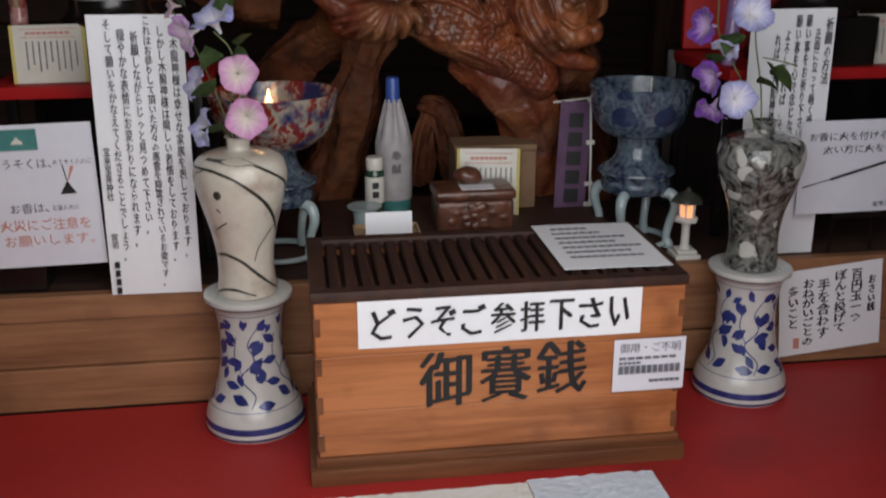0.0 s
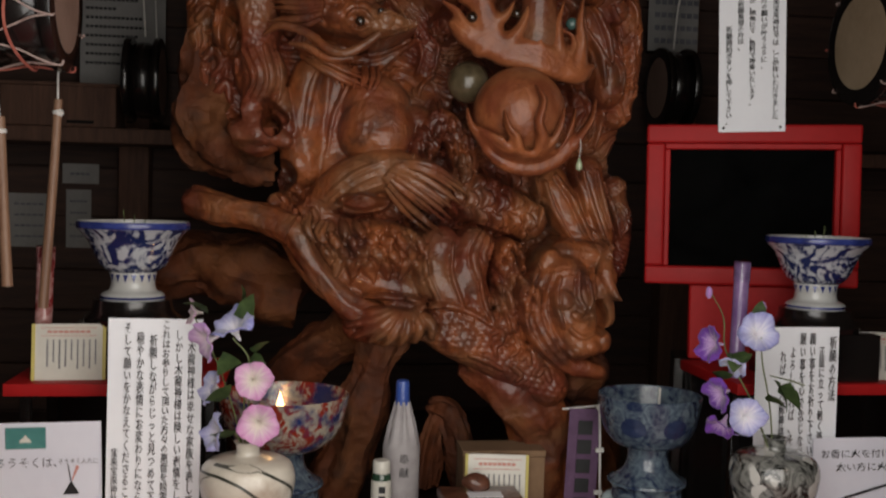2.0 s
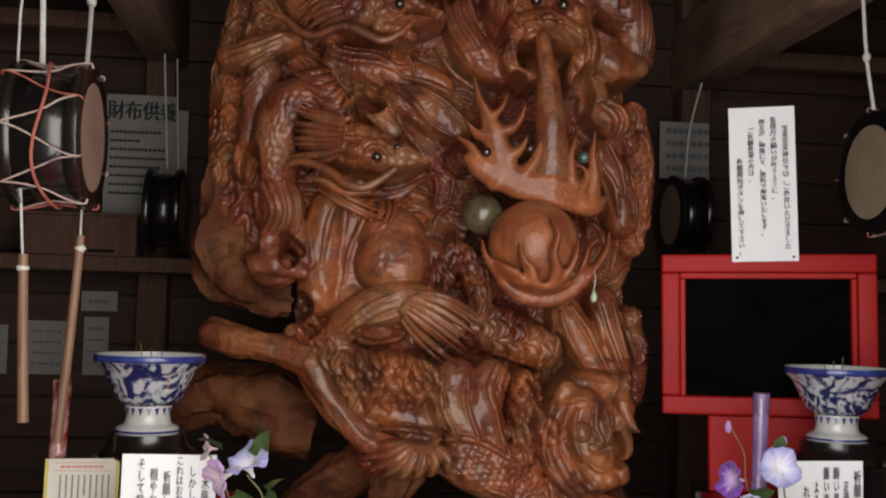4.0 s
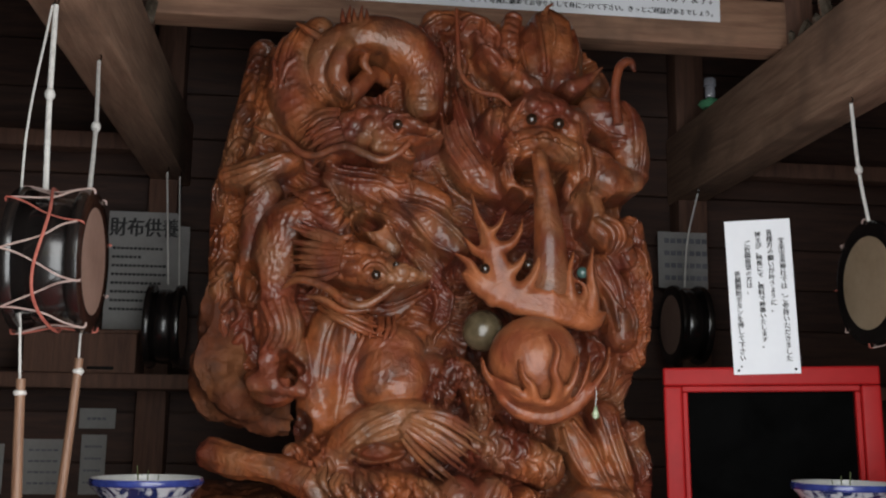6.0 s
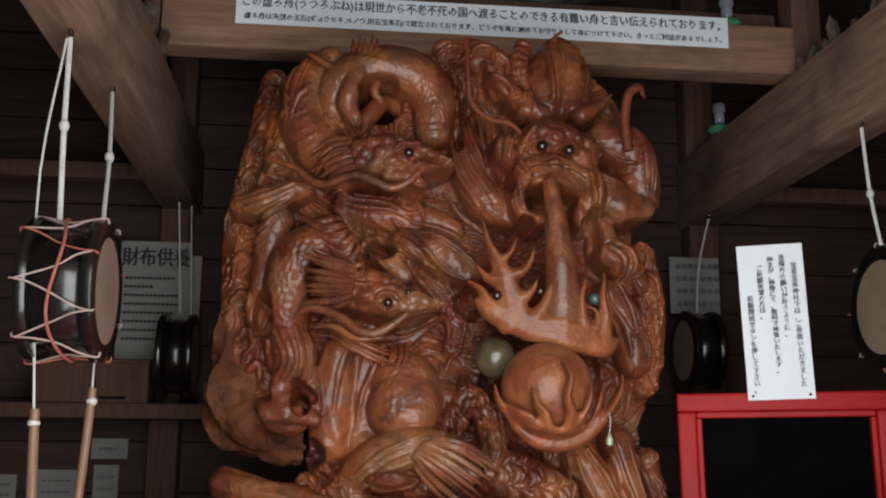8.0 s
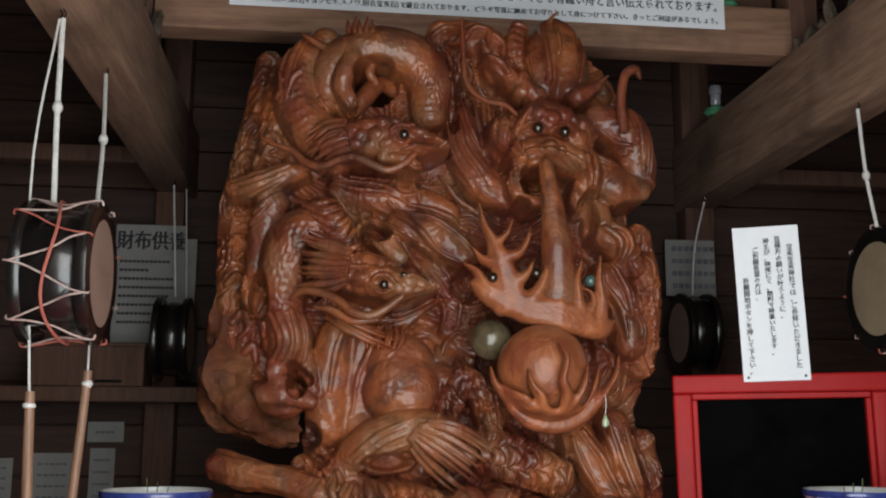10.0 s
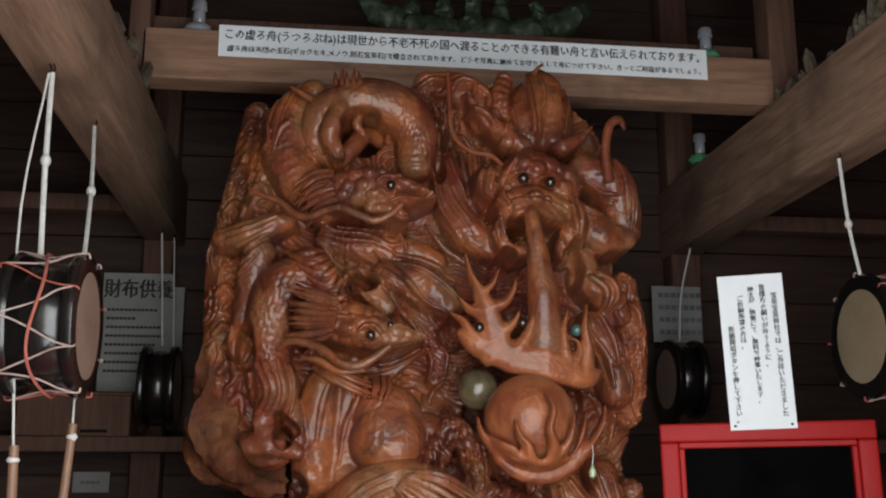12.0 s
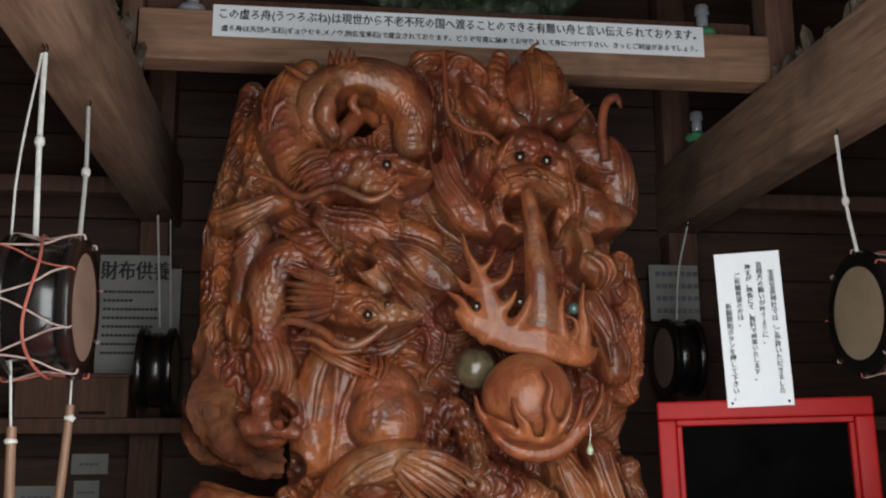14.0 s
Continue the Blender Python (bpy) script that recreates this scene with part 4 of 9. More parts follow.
# left flank of curled scrollwork
ridges([[(-0.266, 2.781, 0.010), (-0.235, 2.818, 0.013), (-0.209, 2.792, 0.011), (-0.224, 2.756, 0.008), (-0.249, 2.764, 0.005)], [(-0.208, 2.766, 0.010), (-0.174, 2.741, 0.011), (-0.181, 2.689, 0.008), (-0.205, 2.696, 0.005)], [(-0.284, 2.633, 0.010), (-0.253, 2.660, 0.013), (-0.227, 2.626, 0.011), (-0.250, 2.591, 0.006)], [(-0.224, 2.567, 0.010), (-0.193, 2.585, 0.013), (-0.167, 2.552, 0.010), (-0.194, 2.530, 0.006)], [(-0.300, 2.521, 0.010), (-0.269, 2.548, 0.013), (-0.242, 2.515, 0.011), (-0.266, 2.484, 0.008)], [(-0.314, 2.265, 0.010), (-0.284, 2.290, 0.013), (-0.262, 2.258, 0.011), (-0.285, 2.225, 0.006)], [(-0.313, 2.152, 0.010), (-0.279, 2.177, 0.013), (-0.261, 2.137, 0.010), (-0.287, 2.118, 0.006)], [(-0.295, 2.042, 0.010), (-0.266, 2.066, 0.013), (-0.245, 2.027, 0.011), (-0.270, 1.995, 0.006)], [(-0.260, 1.949, 0.010), (-0.230, 1.973, 0.013), (-0.221, 1.926, 0.010)], [(-0.231, 2.154, 0.008), (-0.206, 2.122, 0.011), (-0.219, 2.075, 0.008)], [(-0.241, 2.043, 0.008), (-0.210, 2.035, 0.011), (-0.201, 1.996, 0.008)]], 0.0125)
# upper dragon: body in a ring, neck and mane
ridges([[(-0.057, 2.681, 0.009), (-0.032, 2.652, 0.009), (-0.007, 2.636, 0.002)], [(-0.032, 2.672, 0.009), (-0.003, 2.646, 0.009), (0.017, 2.625, 0.002)], [(0, 2.667, 0.009), (0.020, 2.640, 0.009), (0.034, 2.614, 0.002)], [(0.036, 2.634, 0.009), (0.046, 2.651, 0.008), (0.039, 2.668, 0.002)]], 0.0150)
# upper dragon: head
ridges([[(0.138, 2.548, 0.006), (0.157, 2.565, 0.008), (0.184, 2.566, 0.008), (0.201, 2.547, 0.006)], [(0.145, 2.525, 0.005), (0.170, 2.513, 0.006), (0.195, 2.524, 0.005)], [(0.188, 2.566, 0.008), (0.228, 2.584, 0.009), (0.267, 2.589, 0.008), (0.291, 2.577, 0.003)], [(0.299, 2.525, 0.006), (0.260, 2.507, 0.008), (0.212, 2.505, 0.006), (0.173, 2.494, 0.005)]], 0.0112)
ridges([[(-0.050, 2.462, 0.006), (0.038, 2.445, 0.010), (0.127, 2.435, 0.010), (0.192, 2.403, 0.008), (0.248, 2.423, 0.005)], [(-0.026, 2.443, 0.006), (0.054, 2.419, 0.010), (0.135, 2.412, 0.008), (0.200, 2.384, 0.005)], [(0.037, 2.462, 0.006), (0.118, 2.454, 0.008), (0.199, 2.444, 0.008), (0.268, 2.459, 0.005)], [(0.183, 2.463, 0.006), (0.224, 2.423, 0.008), (0.236, 2.382, 0.003)], [(-0.090, 2.454, 0.006), (-0.025, 2.423, 0.008), (0.024, 2.376, 0.005)]], 0.0137)
# middle dragon: arched neck with a spiked back, mane and head
ridges([[(0.095, 2.129, 0.006), (0.113, 2.140, 0.008), (0.137, 2.137, 0.008), (0.155, 2.121, 0.006)], [(0.102, 2.102, 0.005), (0.124, 2.093, 0.006), (0.144, 2.102, 0.005)], [(0.142, 2.178, 0.008), (0.167, 2.182, 0.009), (0.182, 2.197, 0.003)], [(0.176, 2.136, 0.006), (0.214, 2.149, 0.009), (0.252, 2.138, 0.006), (0.264, 2.120, 0.003)], [(0.010, 2.175, 0.008), (0.041, 2.164, 0.009), (0.078, 2.168, 0.006)], [(-0.005, 2.198, 0.008), (0.032, 2.194, 0.009), (0.062, 2.215, 0.005)]], 0.0125)
# folds between the heads
ridges([[(0.060, 2.348, 0.005), (0.090, 2.283, 0.010), (0.120, 2.235, 0.006)], [(-0.025, 2.412, 0.006), (0.041, 2.347, 0.010), (0.106, 2.300, 0.005)], [(0.105, 2.349, 0.006), (0.187, 2.269, 0.011), (0.227, 2.213, 0.010), (0.271, 2.157, 0.005)], [(0.145, 2.383, 0.006), (0.227, 2.303, 0.010), (0.284, 2.239, 0.008), (0.349, 2.207, 0.005)], [(0.202, 2.377, 0.006), (0.300, 2.354, 0.010), (0.382, 2.307, 0.006)], [(0.235, 2.254, 0.006), (0.300, 2.206, 0.010), (0.349, 2.143, 0.005)], [(0.202, 2.352, 0.005), (0.275, 2.334, 0.008), (0.365, 2.273, 0.008), (0.414, 2.209, 0.005)], [(0.299, 2.472, 0.006), (0.349, 2.406, 0.010), (0.415, 2.357, 0.006)], [(0.276, 2.141, 0.005), (0.309, 2.078, 0.008), (0.301, 2.014, 0.005)], [(0.325, 2.158, 0.005), (0.357, 2.094, 0.008), (0.349, 2.031, 0.005)], [(0.349, 2.015, 0.005), (0.317, 1.983, 0.008), (0.304, 1.944, 0.005)], [(0.293, 1.975, 0.005), (0.296, 1.948, 0.006), (0.317, 1.939, 0.005)]], 0.0137)
# great dragon: crest, curls and mane
ridges([[(0.608, 2.969, 0.008), (0.612, 2.874, 0.011), (0.619, 2.765, 0.010)], [(0.647, 2.958, 0.006), (0.656, 2.903, 0.008), (0.654, 2.857, 0.003)], [(0.722, 2.916, 0.006), (0.729, 2.843, 0.008), (0.713, 2.770, 0.005)], [(0.565, 2.772, 0.006), (0.554, 2.826, 0.008), (0.561, 2.871, 0.003)]], 0.0150)
ridges([[(0.272, 2.907, 0.008), (0.315, 2.931, 0.011), (0.358, 2.912, 0.011), (0.341, 2.875, 0.010), (0.312, 2.882, 0.005)], [(0.366, 2.885, 0.010), (0.392, 2.922, 0.011), (0.435, 2.915, 0.011), (0.431, 2.870, 0.010), (0.400, 2.863, 0.005)], [(0.452, 2.898, 0.010), (0.483, 2.873, 0.011), (0.472, 2.827, 0.010), (0.443, 2.826, 0.005)], [(0.417, 2.816, 0.010), (0.460, 2.800, 0.011), (0.485, 2.765, 0.008)], [(0.366, 2.831, 0.008), (0.392, 2.797, 0.011), (0.383, 2.752, 0.008)], [(0.315, 2.855, 0.008), (0.332, 2.812, 0.010), (0.324, 2.767, 0.006)], [(0.503, 2.829, 0.008), (0.529, 2.785, 0.011), (0.520, 2.749, 0.006)], [(0.409, 2.762, 0.008), (0.434, 2.727, 0.010), (0.468, 2.717, 0.006)]], 0.0163)
# great dragon: face
ridges([[(0.512, 2.582, 0.006), (0.540, 2.597, 0.009), (0.572, 2.588, 0.008)], [(0.604, 2.583, 0.006), (0.637, 2.587, 0.009), (0.666, 2.572, 0.006)], [(0.464, 2.473, 0.008), (0.511, 2.484, 0.012), (0.559, 2.495, 0.014), (0.594, 2.500, 0.014), (0.639, 2.485, 0.014), (0.678, 2.447, 0.008)], [(0.470, 2.454, 0.006), (0.518, 2.465, 0.009), (0.582, 2.477, 0.011), (0.638, 2.459, 0.009), (0.686, 2.425, 0.005)], [(0.503, 2.503, 0.006), (0.543, 2.511, 0.009), (0.567, 2.502, 0.006)], [(0.640, 2.505, 0.006), (0.671, 2.489, 0.009), (0.695, 2.461, 0.005)]], 0.0150)
ridges([[(0.530, 2.457, 0.006), (0.531, 2.438, 0.005)], [(0.548, 2.460, 0.006), (0.549, 2.437, 0.005)], [(0.566, 2.462, 0.006), (0.567, 2.442, 0.005)], [(0.611, 2.462, 0.006), (0.612, 2.444, 0.005)], [(0.628, 2.457, 0.006), (0.631, 2.438, 0.005)]], 0.0250, groove=0)
# great dragon: ears, shoulder and claw
ridges([[(0.800, 2.330, 0.013), (0.842, 2.309, 0.014), (0.853, 2.268, 0.011), (0.831, 2.224, 0.003)], [(0.843, 2.335, 0.011), (0.881, 2.302, 0.013), (0.883, 2.260, 0.010), (0.861, 2.231, 0.003)], [(0.774, 2.316, 0.011), (0.812, 2.284, 0.013), (0.814, 2.242, 0.010), (0.796, 2.213, 0.003)], [(0.855, 2.201, 0.008), (0.879, 2.168, 0.011), (0.891, 2.127, 0.006)], [(0.847, 2.217, 0.008), (0.882, 2.152, 0.010), (0.893, 2.086, 0.006)], [(0.796, 2.216, 0.008), (0.836, 2.151, 0.011), (0.858, 2.069, 0.006)], [(0.777, 2.150, 0.008), (0.822, 2.085, 0.011), (0.839, 2.004, 0.006)], [(0.762, 2.199, 0.006), (0.773, 2.133, 0.010), (0.800, 2.069, 0.006)], [(0.867, 2.086, 0.008), (0.899, 2.037, 0.011), (0.888, 1.973, 0.006)], [(0.801, 2.118, 0.005), (0.834, 2.077, 0.008), (0.858, 2.053, 0.003)], [(0.900, 2.252, 0.006), (0.929, 2.219, 0.010), (0.930, 2.169, 0.005)], [(0.789, 1.988, 0.008), (0.820, 1.940, 0.010), (0.825, 1.861, 0.006)], [(0.854, 1.956, 0.008), (0.860, 1.893, 0.010), (0.846, 1.829, 0.005)]], 0.0150)
# hollow behind the orb, smooth burl and plain columns
ridges([[(0.033, 2.029, 0.006), (0.006, 1.950, 0.010), (-0.009, 1.842, 0.006)], [(0.112, 1.998, 0.006), (0.070, 1.889, 0.008), (0.054, 1.781, 0.005)]], 0.0050)
# petals of fur under the paw and the edge of the trunk
ridges([[(0.003, 1.594, 0.005), (0.010, 1.577, 0.020), (0.014, 1.553, 0.009), (0.012, 1.535, 0.003)], [(0.012, 1.593, 0.003), (0.010, 1.571, 0.006), (0.011, 1.547, 0.003)], [(0.058, 1.595, 0.005), (0.060, 1.578, 0.019), (0.051, 1.554, 0.009), (0.044, 1.536, 0.003)], [(0.067, 1.594, 0.003), (0.061, 1.572, 0.006), (0.048, 1.547, 0.003)], [(0.094, 1.602, 0.005), (0.100, 1.579, 0.015), (0.104, 1.554, 0.009), (0.101, 1.545, 0.003)], [(0.103, 1.594, 0.003), (0.101, 1.573, 0.006), (0.101, 1.548, 0.003)], [(0.130, 1.602, 0.005), (0.141, 1.580, 0.015), (0.157, 1.555, 0.009), (0.159, 1.546, 0.003)], [(0.139, 1.595, 0.003), (0.140, 1.573, 0.006), (0.154, 1.549, 0.003)], [(0.185, 1.597, 0.005), (0.191, 1.580, 0.020), (0.195, 1.556, 0.009), (0.192, 1.537, 0.003)], [(0.194, 1.596, 0.003), (0.192, 1.574, 0.006), (0.192, 1.550, 0.003)], [(0.240, 1.598, 0.005), (0.242, 1.581, 0.019), (0.233, 1.557, 0.009), (0.226, 1.539, 0.003)], [(0.249, 1.597, 0.003), (0.243, 1.575, 0.006), (0.230, 1.550, 0.003)], [(0.276, 1.606, 0.005), (0.283, 1.582, 0.015), (0.287, 1.557, 0.009), (0.285, 1.548, 0.003)], [(0.285, 1.598, 0.003), (0.283, 1.576, 0.006), (0.284, 1.551, 0.003)]], 0.0187)
ridges([[(0.031, 1.559, 0.005), (0.036, 1.543, 0.020), (0.035, 1.518, 0.009), (0.031, 1.499, 0.003)], [(0.040, 1.558, 0.003), (0.036, 1.536, 0.006), (0.032, 1.512, 0.003)], [(0.064, 1.566, 0.005), (0.075, 1.543, 0.015), (0.090, 1.519, 0.009), (0.092, 1.509, 0.003)], [(0.073, 1.558, 0.003), (0.074, 1.537, 0.006), (0.087, 1.513, 0.003)], [(0.115, 1.567, 0.005), (0.123, 1.544, 0.014), (0.131, 1.519, 0.009), (0.129, 1.511, 0.003)], [(0.125, 1.559, 0.003), (0.123, 1.538, 0.006), (0.128, 1.513, 0.003)], [(0.172, 1.562, 0.005), (0.175, 1.545, 0.019), (0.166, 1.520, 0.009), (0.159, 1.502, 0.003)], [(0.182, 1.560, 0.003), (0.176, 1.539, 0.006), (0.163, 1.514, 0.003)], [(0.212, 1.562, 0.005), (0.217, 1.545, 0.020), (0.218, 1.521, 0.009), (0.214, 1.502, 0.003)], [(0.221, 1.561, 0.003), (0.218, 1.539, 0.006), (0.215, 1.515, 0.003)], [(0.246, 1.569, 0.005), (0.257, 1.546, 0.015), (0.273, 1.522, 0.009), (0.275, 1.511, 0.003)], [(0.255, 1.561, 0.003), (0.256, 1.540, 0.006), (0.270, 1.515, 0.003)], [(0.299, 1.570, 0.005), (0.307, 1.547, 0.014), (0.313, 1.522, 0.009), (0.311, 1.513, 0.003)], [(0.309, 1.562, 0.003), (0.307, 1.541, 0.006), (0.310, 1.516, 0.003)]], 0.0187)
ridges([[(0.006, 1.524, 0.005), (0.012, 1.507, 0.019), (0.015, 1.483, 0.009), (0.012, 1.465, 0.003)], [(0.015, 1.522, 0.003), (0.012, 1.501, 0.006), (0.012, 1.477, 0.003)], [(0.041, 1.531, 0.005), (0.052, 1.508, 0.015), (0.068, 1.483, 0.009), (0.070, 1.474, 0.003)], [(0.050, 1.523, 0.003), (0.051, 1.501, 0.006), (0.065, 1.477, 0.003)], [(0.095, 1.531, 0.005), (0.102, 1.508, 0.015), (0.106, 1.484, 0.009), (0.103, 1.474, 0.003)], [(0.104, 1.524, 0.003), (0.102, 1.502, 0.006), (0.103, 1.478, 0.003)], [(0.150, 1.525, 0.005), (0.152, 1.509, 0.020), (0.143, 1.484, 0.009), (0.136, 1.466, 0.003)], [(0.159, 1.524, 0.003), (0.154, 1.503, 0.006), (0.140, 1.478, 0.003)], [(0.186, 1.526, 0.005), (0.193, 1.509, 0.019), (0.197, 1.485, 0.009), (0.194, 1.467, 0.003)], [(0.195, 1.525, 0.003), (0.193, 1.503, 0.006), (0.194, 1.479, 0.003)], [(0.223, 1.533, 0.005), (0.234, 1.510, 0.015), (0.250, 1.486, 0.009), (0.252, 1.476, 0.003)], [(0.232, 1.525, 0.003), (0.233, 1.504, 0.006), (0.247, 1.479, 0.003)], [(0.279, 1.534, 0.005), (0.285, 1.511, 0.015), (0.288, 1.486, 0.009), (0.285, 1.476, 0.003)], [(0.288, 1.526, 0.003), (0.285, 1.505, 0.006), (0.285, 1.480, 0.003)]], 0.0187)
ridges([[(0.026, 1.494, 0.005), (0.034, 1.472, 0.015), (0.042, 1.448, 0.009), (0.041, 1.438, 0.003)], [(0.035, 1.487, 0.003), (0.034, 1.466, 0.006), (0.039, 1.442, 0.003)], [(0.083, 1.496, 0.005), (0.085, 1.473, 0.014), (0.077, 1.448, 0.009), (0.070, 1.439, 0.003)], [(0.092, 1.488, 0.003), (0.087, 1.467, 0.006), (0.074, 1.442, 0.003)], [(0.122, 1.490, 0.005), (0.128, 1.473, 0.019), (0.127, 1.449, 0.009), (0.123, 1.431, 0.003)], [(0.132, 1.489, 0.003), (0.128, 1.467, 0.006), (0.125, 1.443, 0.003)], [(0.156, 1.490, 0.005), (0.167, 1.474, 0.020), (0.183, 1.449, 0.009), (0.184, 1.431, 0.003)], [(0.166, 1.489, 0.003), (0.166, 1.468, 0.006), (0.180, 1.443, 0.003)], [(0.208, 1.497, 0.005), (0.216, 1.474, 0.015), (0.223, 1.450, 0.009), (0.221, 1.440, 0.003)], [(0.218, 1.490, 0.003), (0.216, 1.468, 0.006), (0.220, 1.444, 0.003)], [(0.266, 1.499, 0.005), (0.268, 1.475, 0.014), (0.259, 1.450, 0.009), (0.252, 1.441, 0.003)], [(0.275, 1.490, 0.003), (0.270, 1.469, 0.006), (0.256, 1.444, 0.003)], [(0.305, 1.493, 0.005), (0.310, 1.475, 0.019), (0.312, 1.451, 0.009), (0.308, 1.433, 0.003)], [(0.314, 1.491, 0.003), (0.311, 1.469, 0.006), (0.309, 1.445, 0.003)]], 0.0187)
ridges([[(-0.076, 1.671, 0.010), (-0.052, 1.641, 0.013), (-0.059, 1.610, 0.008)], [(-0.037, 1.641, 0.010), (-0.006, 1.618, 0.013), (-0.017, 1.587, 0.008)], [(-0.053, 1.687, 0.010), (-0.019, 1.673, 0.013), (-0.006, 1.642, 0.008)], [(0.017, 1.627, 0.008), (0.026, 1.596, 0.011), (0.011, 1.572, 0.006)]], 0.0150)
# ruffle of feathers
ridges([[(0.263, 1.383, 0.008), (0.180, 1.359, 0.017), (0.102, 1.347, 0.011)], [(0.263, 1.378, 0.008), (0.180, 1.337, 0.017), (0.114, 1.314, 0.009)], [(0.263, 1.375, 0.008), (0.196, 1.322, 0.018), (0.136, 1.281, 0.009)], [(0.268, 1.372, 0.008), (0.219, 1.314, 0.018), (0.170, 1.265, 0.009)], [(0.274, 1.372, 0.008), (0.245, 1.307, 0.018), (0.212, 1.256, 0.009)], [(0.280, 1.372, 0.008), (0.275, 1.307, 0.018), (0.258, 1.254, 0.009)], [(0.286, 1.372, 0.008), (0.306, 1.314, 0.018), (0.298, 1.266, 0.009)], [(0.292, 1.375, 0.008), (0.336, 1.330, 0.017), (0.342, 1.287, 0.009)], [(0.278, 1.390, 0.008), (0.317, 1.378, 0.012), (0.363, 1.373, 0.006)], [(0.263, 1.390, 0.008), (0.209, 1.393, 0.012), (0.164, 1.389, 0.006)]], 0.0325)
# chest: smooth panels between folds
ridges([[(0.399, 1.544, 0.005), (0.395, 1.460, 0.008), (0.428, 1.369, 0.006)], [(0.482, 1.576, 0.009), (0.456, 1.514, 0.014), (0.467, 1.453, 0.009)], [(0.469, 1.469, 0.006), (0.487, 1.392, 0.009), (0.511, 1.331, 0.006)], [(0.329, 1.536, 0.006), (0.322, 1.467, 0.009), (0.363, 1.376, 0.006)], [(0.506, 1.577, 0.008), (0.484, 1.515, 0.011), (0.500, 1.484, 0.005)], [(0.302, 1.368, 0.008), (0.363, 1.376, 0.011), (0.441, 1.361, 0.009), (0.520, 1.315, 0.006)], [(0.420, 1.583, 0.006), (0.482, 1.592, 0.009), (0.545, 1.577, 0.006)]], 0.0112)
ridges([[(0.522, 1.583, 0.004), (0.524, 1.563, 0.014), (0.516, 1.538, 0.008), (0.509, 1.523, 0.003)], [(0.532, 1.579, 0.003), (0.526, 1.557, 0.005), (0.513, 1.532, 0.003)], [(0.543, 1.582, 0.004), (0.554, 1.564, 0.015), (0.570, 1.539, 0.008), (0.572, 1.523, 0.003)], [(0.552, 1.579, 0.003), (0.552, 1.557, 0.005), (0.567, 1.533, 0.003)], [(0.600, 1.588, 0.004), (0.602, 1.564, 0.012), (0.593, 1.539, 0.008), (0.585, 1.529, 0.003)], [(0.609, 1.580, 0.003), (0.604, 1.558, 0.005), (0.590, 1.533, 0.003)]], 0.0187)
ridges([[(0.543, 1.550, 0.004), (0.545, 1.534, 0.017), (0.536, 1.509, 0.008), (0.529, 1.489, 0.003)], [(0.553, 1.550, 0.003), (0.547, 1.528, 0.005), (0.533, 1.503, 0.003)], [(0.563, 1.559, 0.004), (0.574, 1.535, 0.011), (0.591, 1.510, 0.008), (0.592, 1.502, 0.003)], [(0.573, 1.550, 0.003), (0.573, 1.528, 0.005), (0.588, 1.504, 0.003)], [(0.620, 1.552, 0.004), (0.622, 1.535, 0.016), (0.614, 1.510, 0.008), (0.607, 1.491, 0.003)], [(0.630, 1.551, 0.003), (0.624, 1.529, 0.005), (0.611, 1.504, 0.003)]], 0.0187)
ridges([[(0.512, 1.522, 0.004), (0.520, 1.504, 0.015), (0.527, 1.480, 0.008), (0.525, 1.462, 0.003)], [(0.522, 1.520, 0.003), (0.520, 1.498, 0.005), (0.524, 1.473, 0.003)], [(0.554, 1.526, 0.004), (0.560, 1.505, 0.014), (0.562, 1.480, 0.008), (0.559, 1.467, 0.003)], [(0.564, 1.521, 0.003), (0.561, 1.499, 0.005), (0.559, 1.474, 0.003)], [(0.591, 1.527, 0.004), (0.598, 1.505, 0.013), (0.602, 1.481, 0.008), (0.599, 1.468, 0.003)], [(0.601, 1.521, 0.003), (0.598, 1.499, 0.005), (0.599, 1.474, 0.003)]], 0.0187)
ridges([[(0.538, 1.492, 0.004), (0.543, 1.475, 0.016), (0.544, 1.450, 0.008), (0.540, 1.432, 0.003)], [(0.547, 1.491, 0.003), (0.544, 1.469, 0.005), (0.541, 1.444, 0.003)], [(0.570, 1.500, 0.004), (0.579, 1.476, 0.011), (0.587, 1.451, 0.008), (0.586, 1.443, 0.003)], [(0.580, 1.491, 0.003), (0.578, 1.469, 0.005), (0.584, 1.445, 0.003)], [(0.617, 1.492, 0.004), (0.621, 1.476, 0.017), (0.619, 1.451, 0.008), (0.614, 1.431, 0.003)], [(0.627, 1.492, 0.003), (0.622, 1.470, 0.005), (0.616, 1.445, 0.003)]], 0.0187)
ridges([[(0.506, 1.462, 0.004), (0.518, 1.446, 0.016), (0.534, 1.421, 0.008), (0.536, 1.402, 0.003)], [(0.516, 1.461, 0.003), (0.516, 1.439, 0.005), (0.531, 1.415, 0.003)], [(0.564, 1.469, 0.004), (0.566, 1.446, 0.013), (0.557, 1.421, 0.008), (0.549, 1.410, 0.003)], [(0.573, 1.462, 0.003), (0.568, 1.440, 0.005), (0.554, 1.415, 0.003)], [(0.583, 1.466, 0.004), (0.595, 1.446, 0.014), (0.611, 1.422, 0.008), (0.613, 1.407, 0.003)], [(0.593, 1.462, 0.003), (0.594, 1.440, 0.005), (0.608, 1.415, 0.003)]], 0.0187)
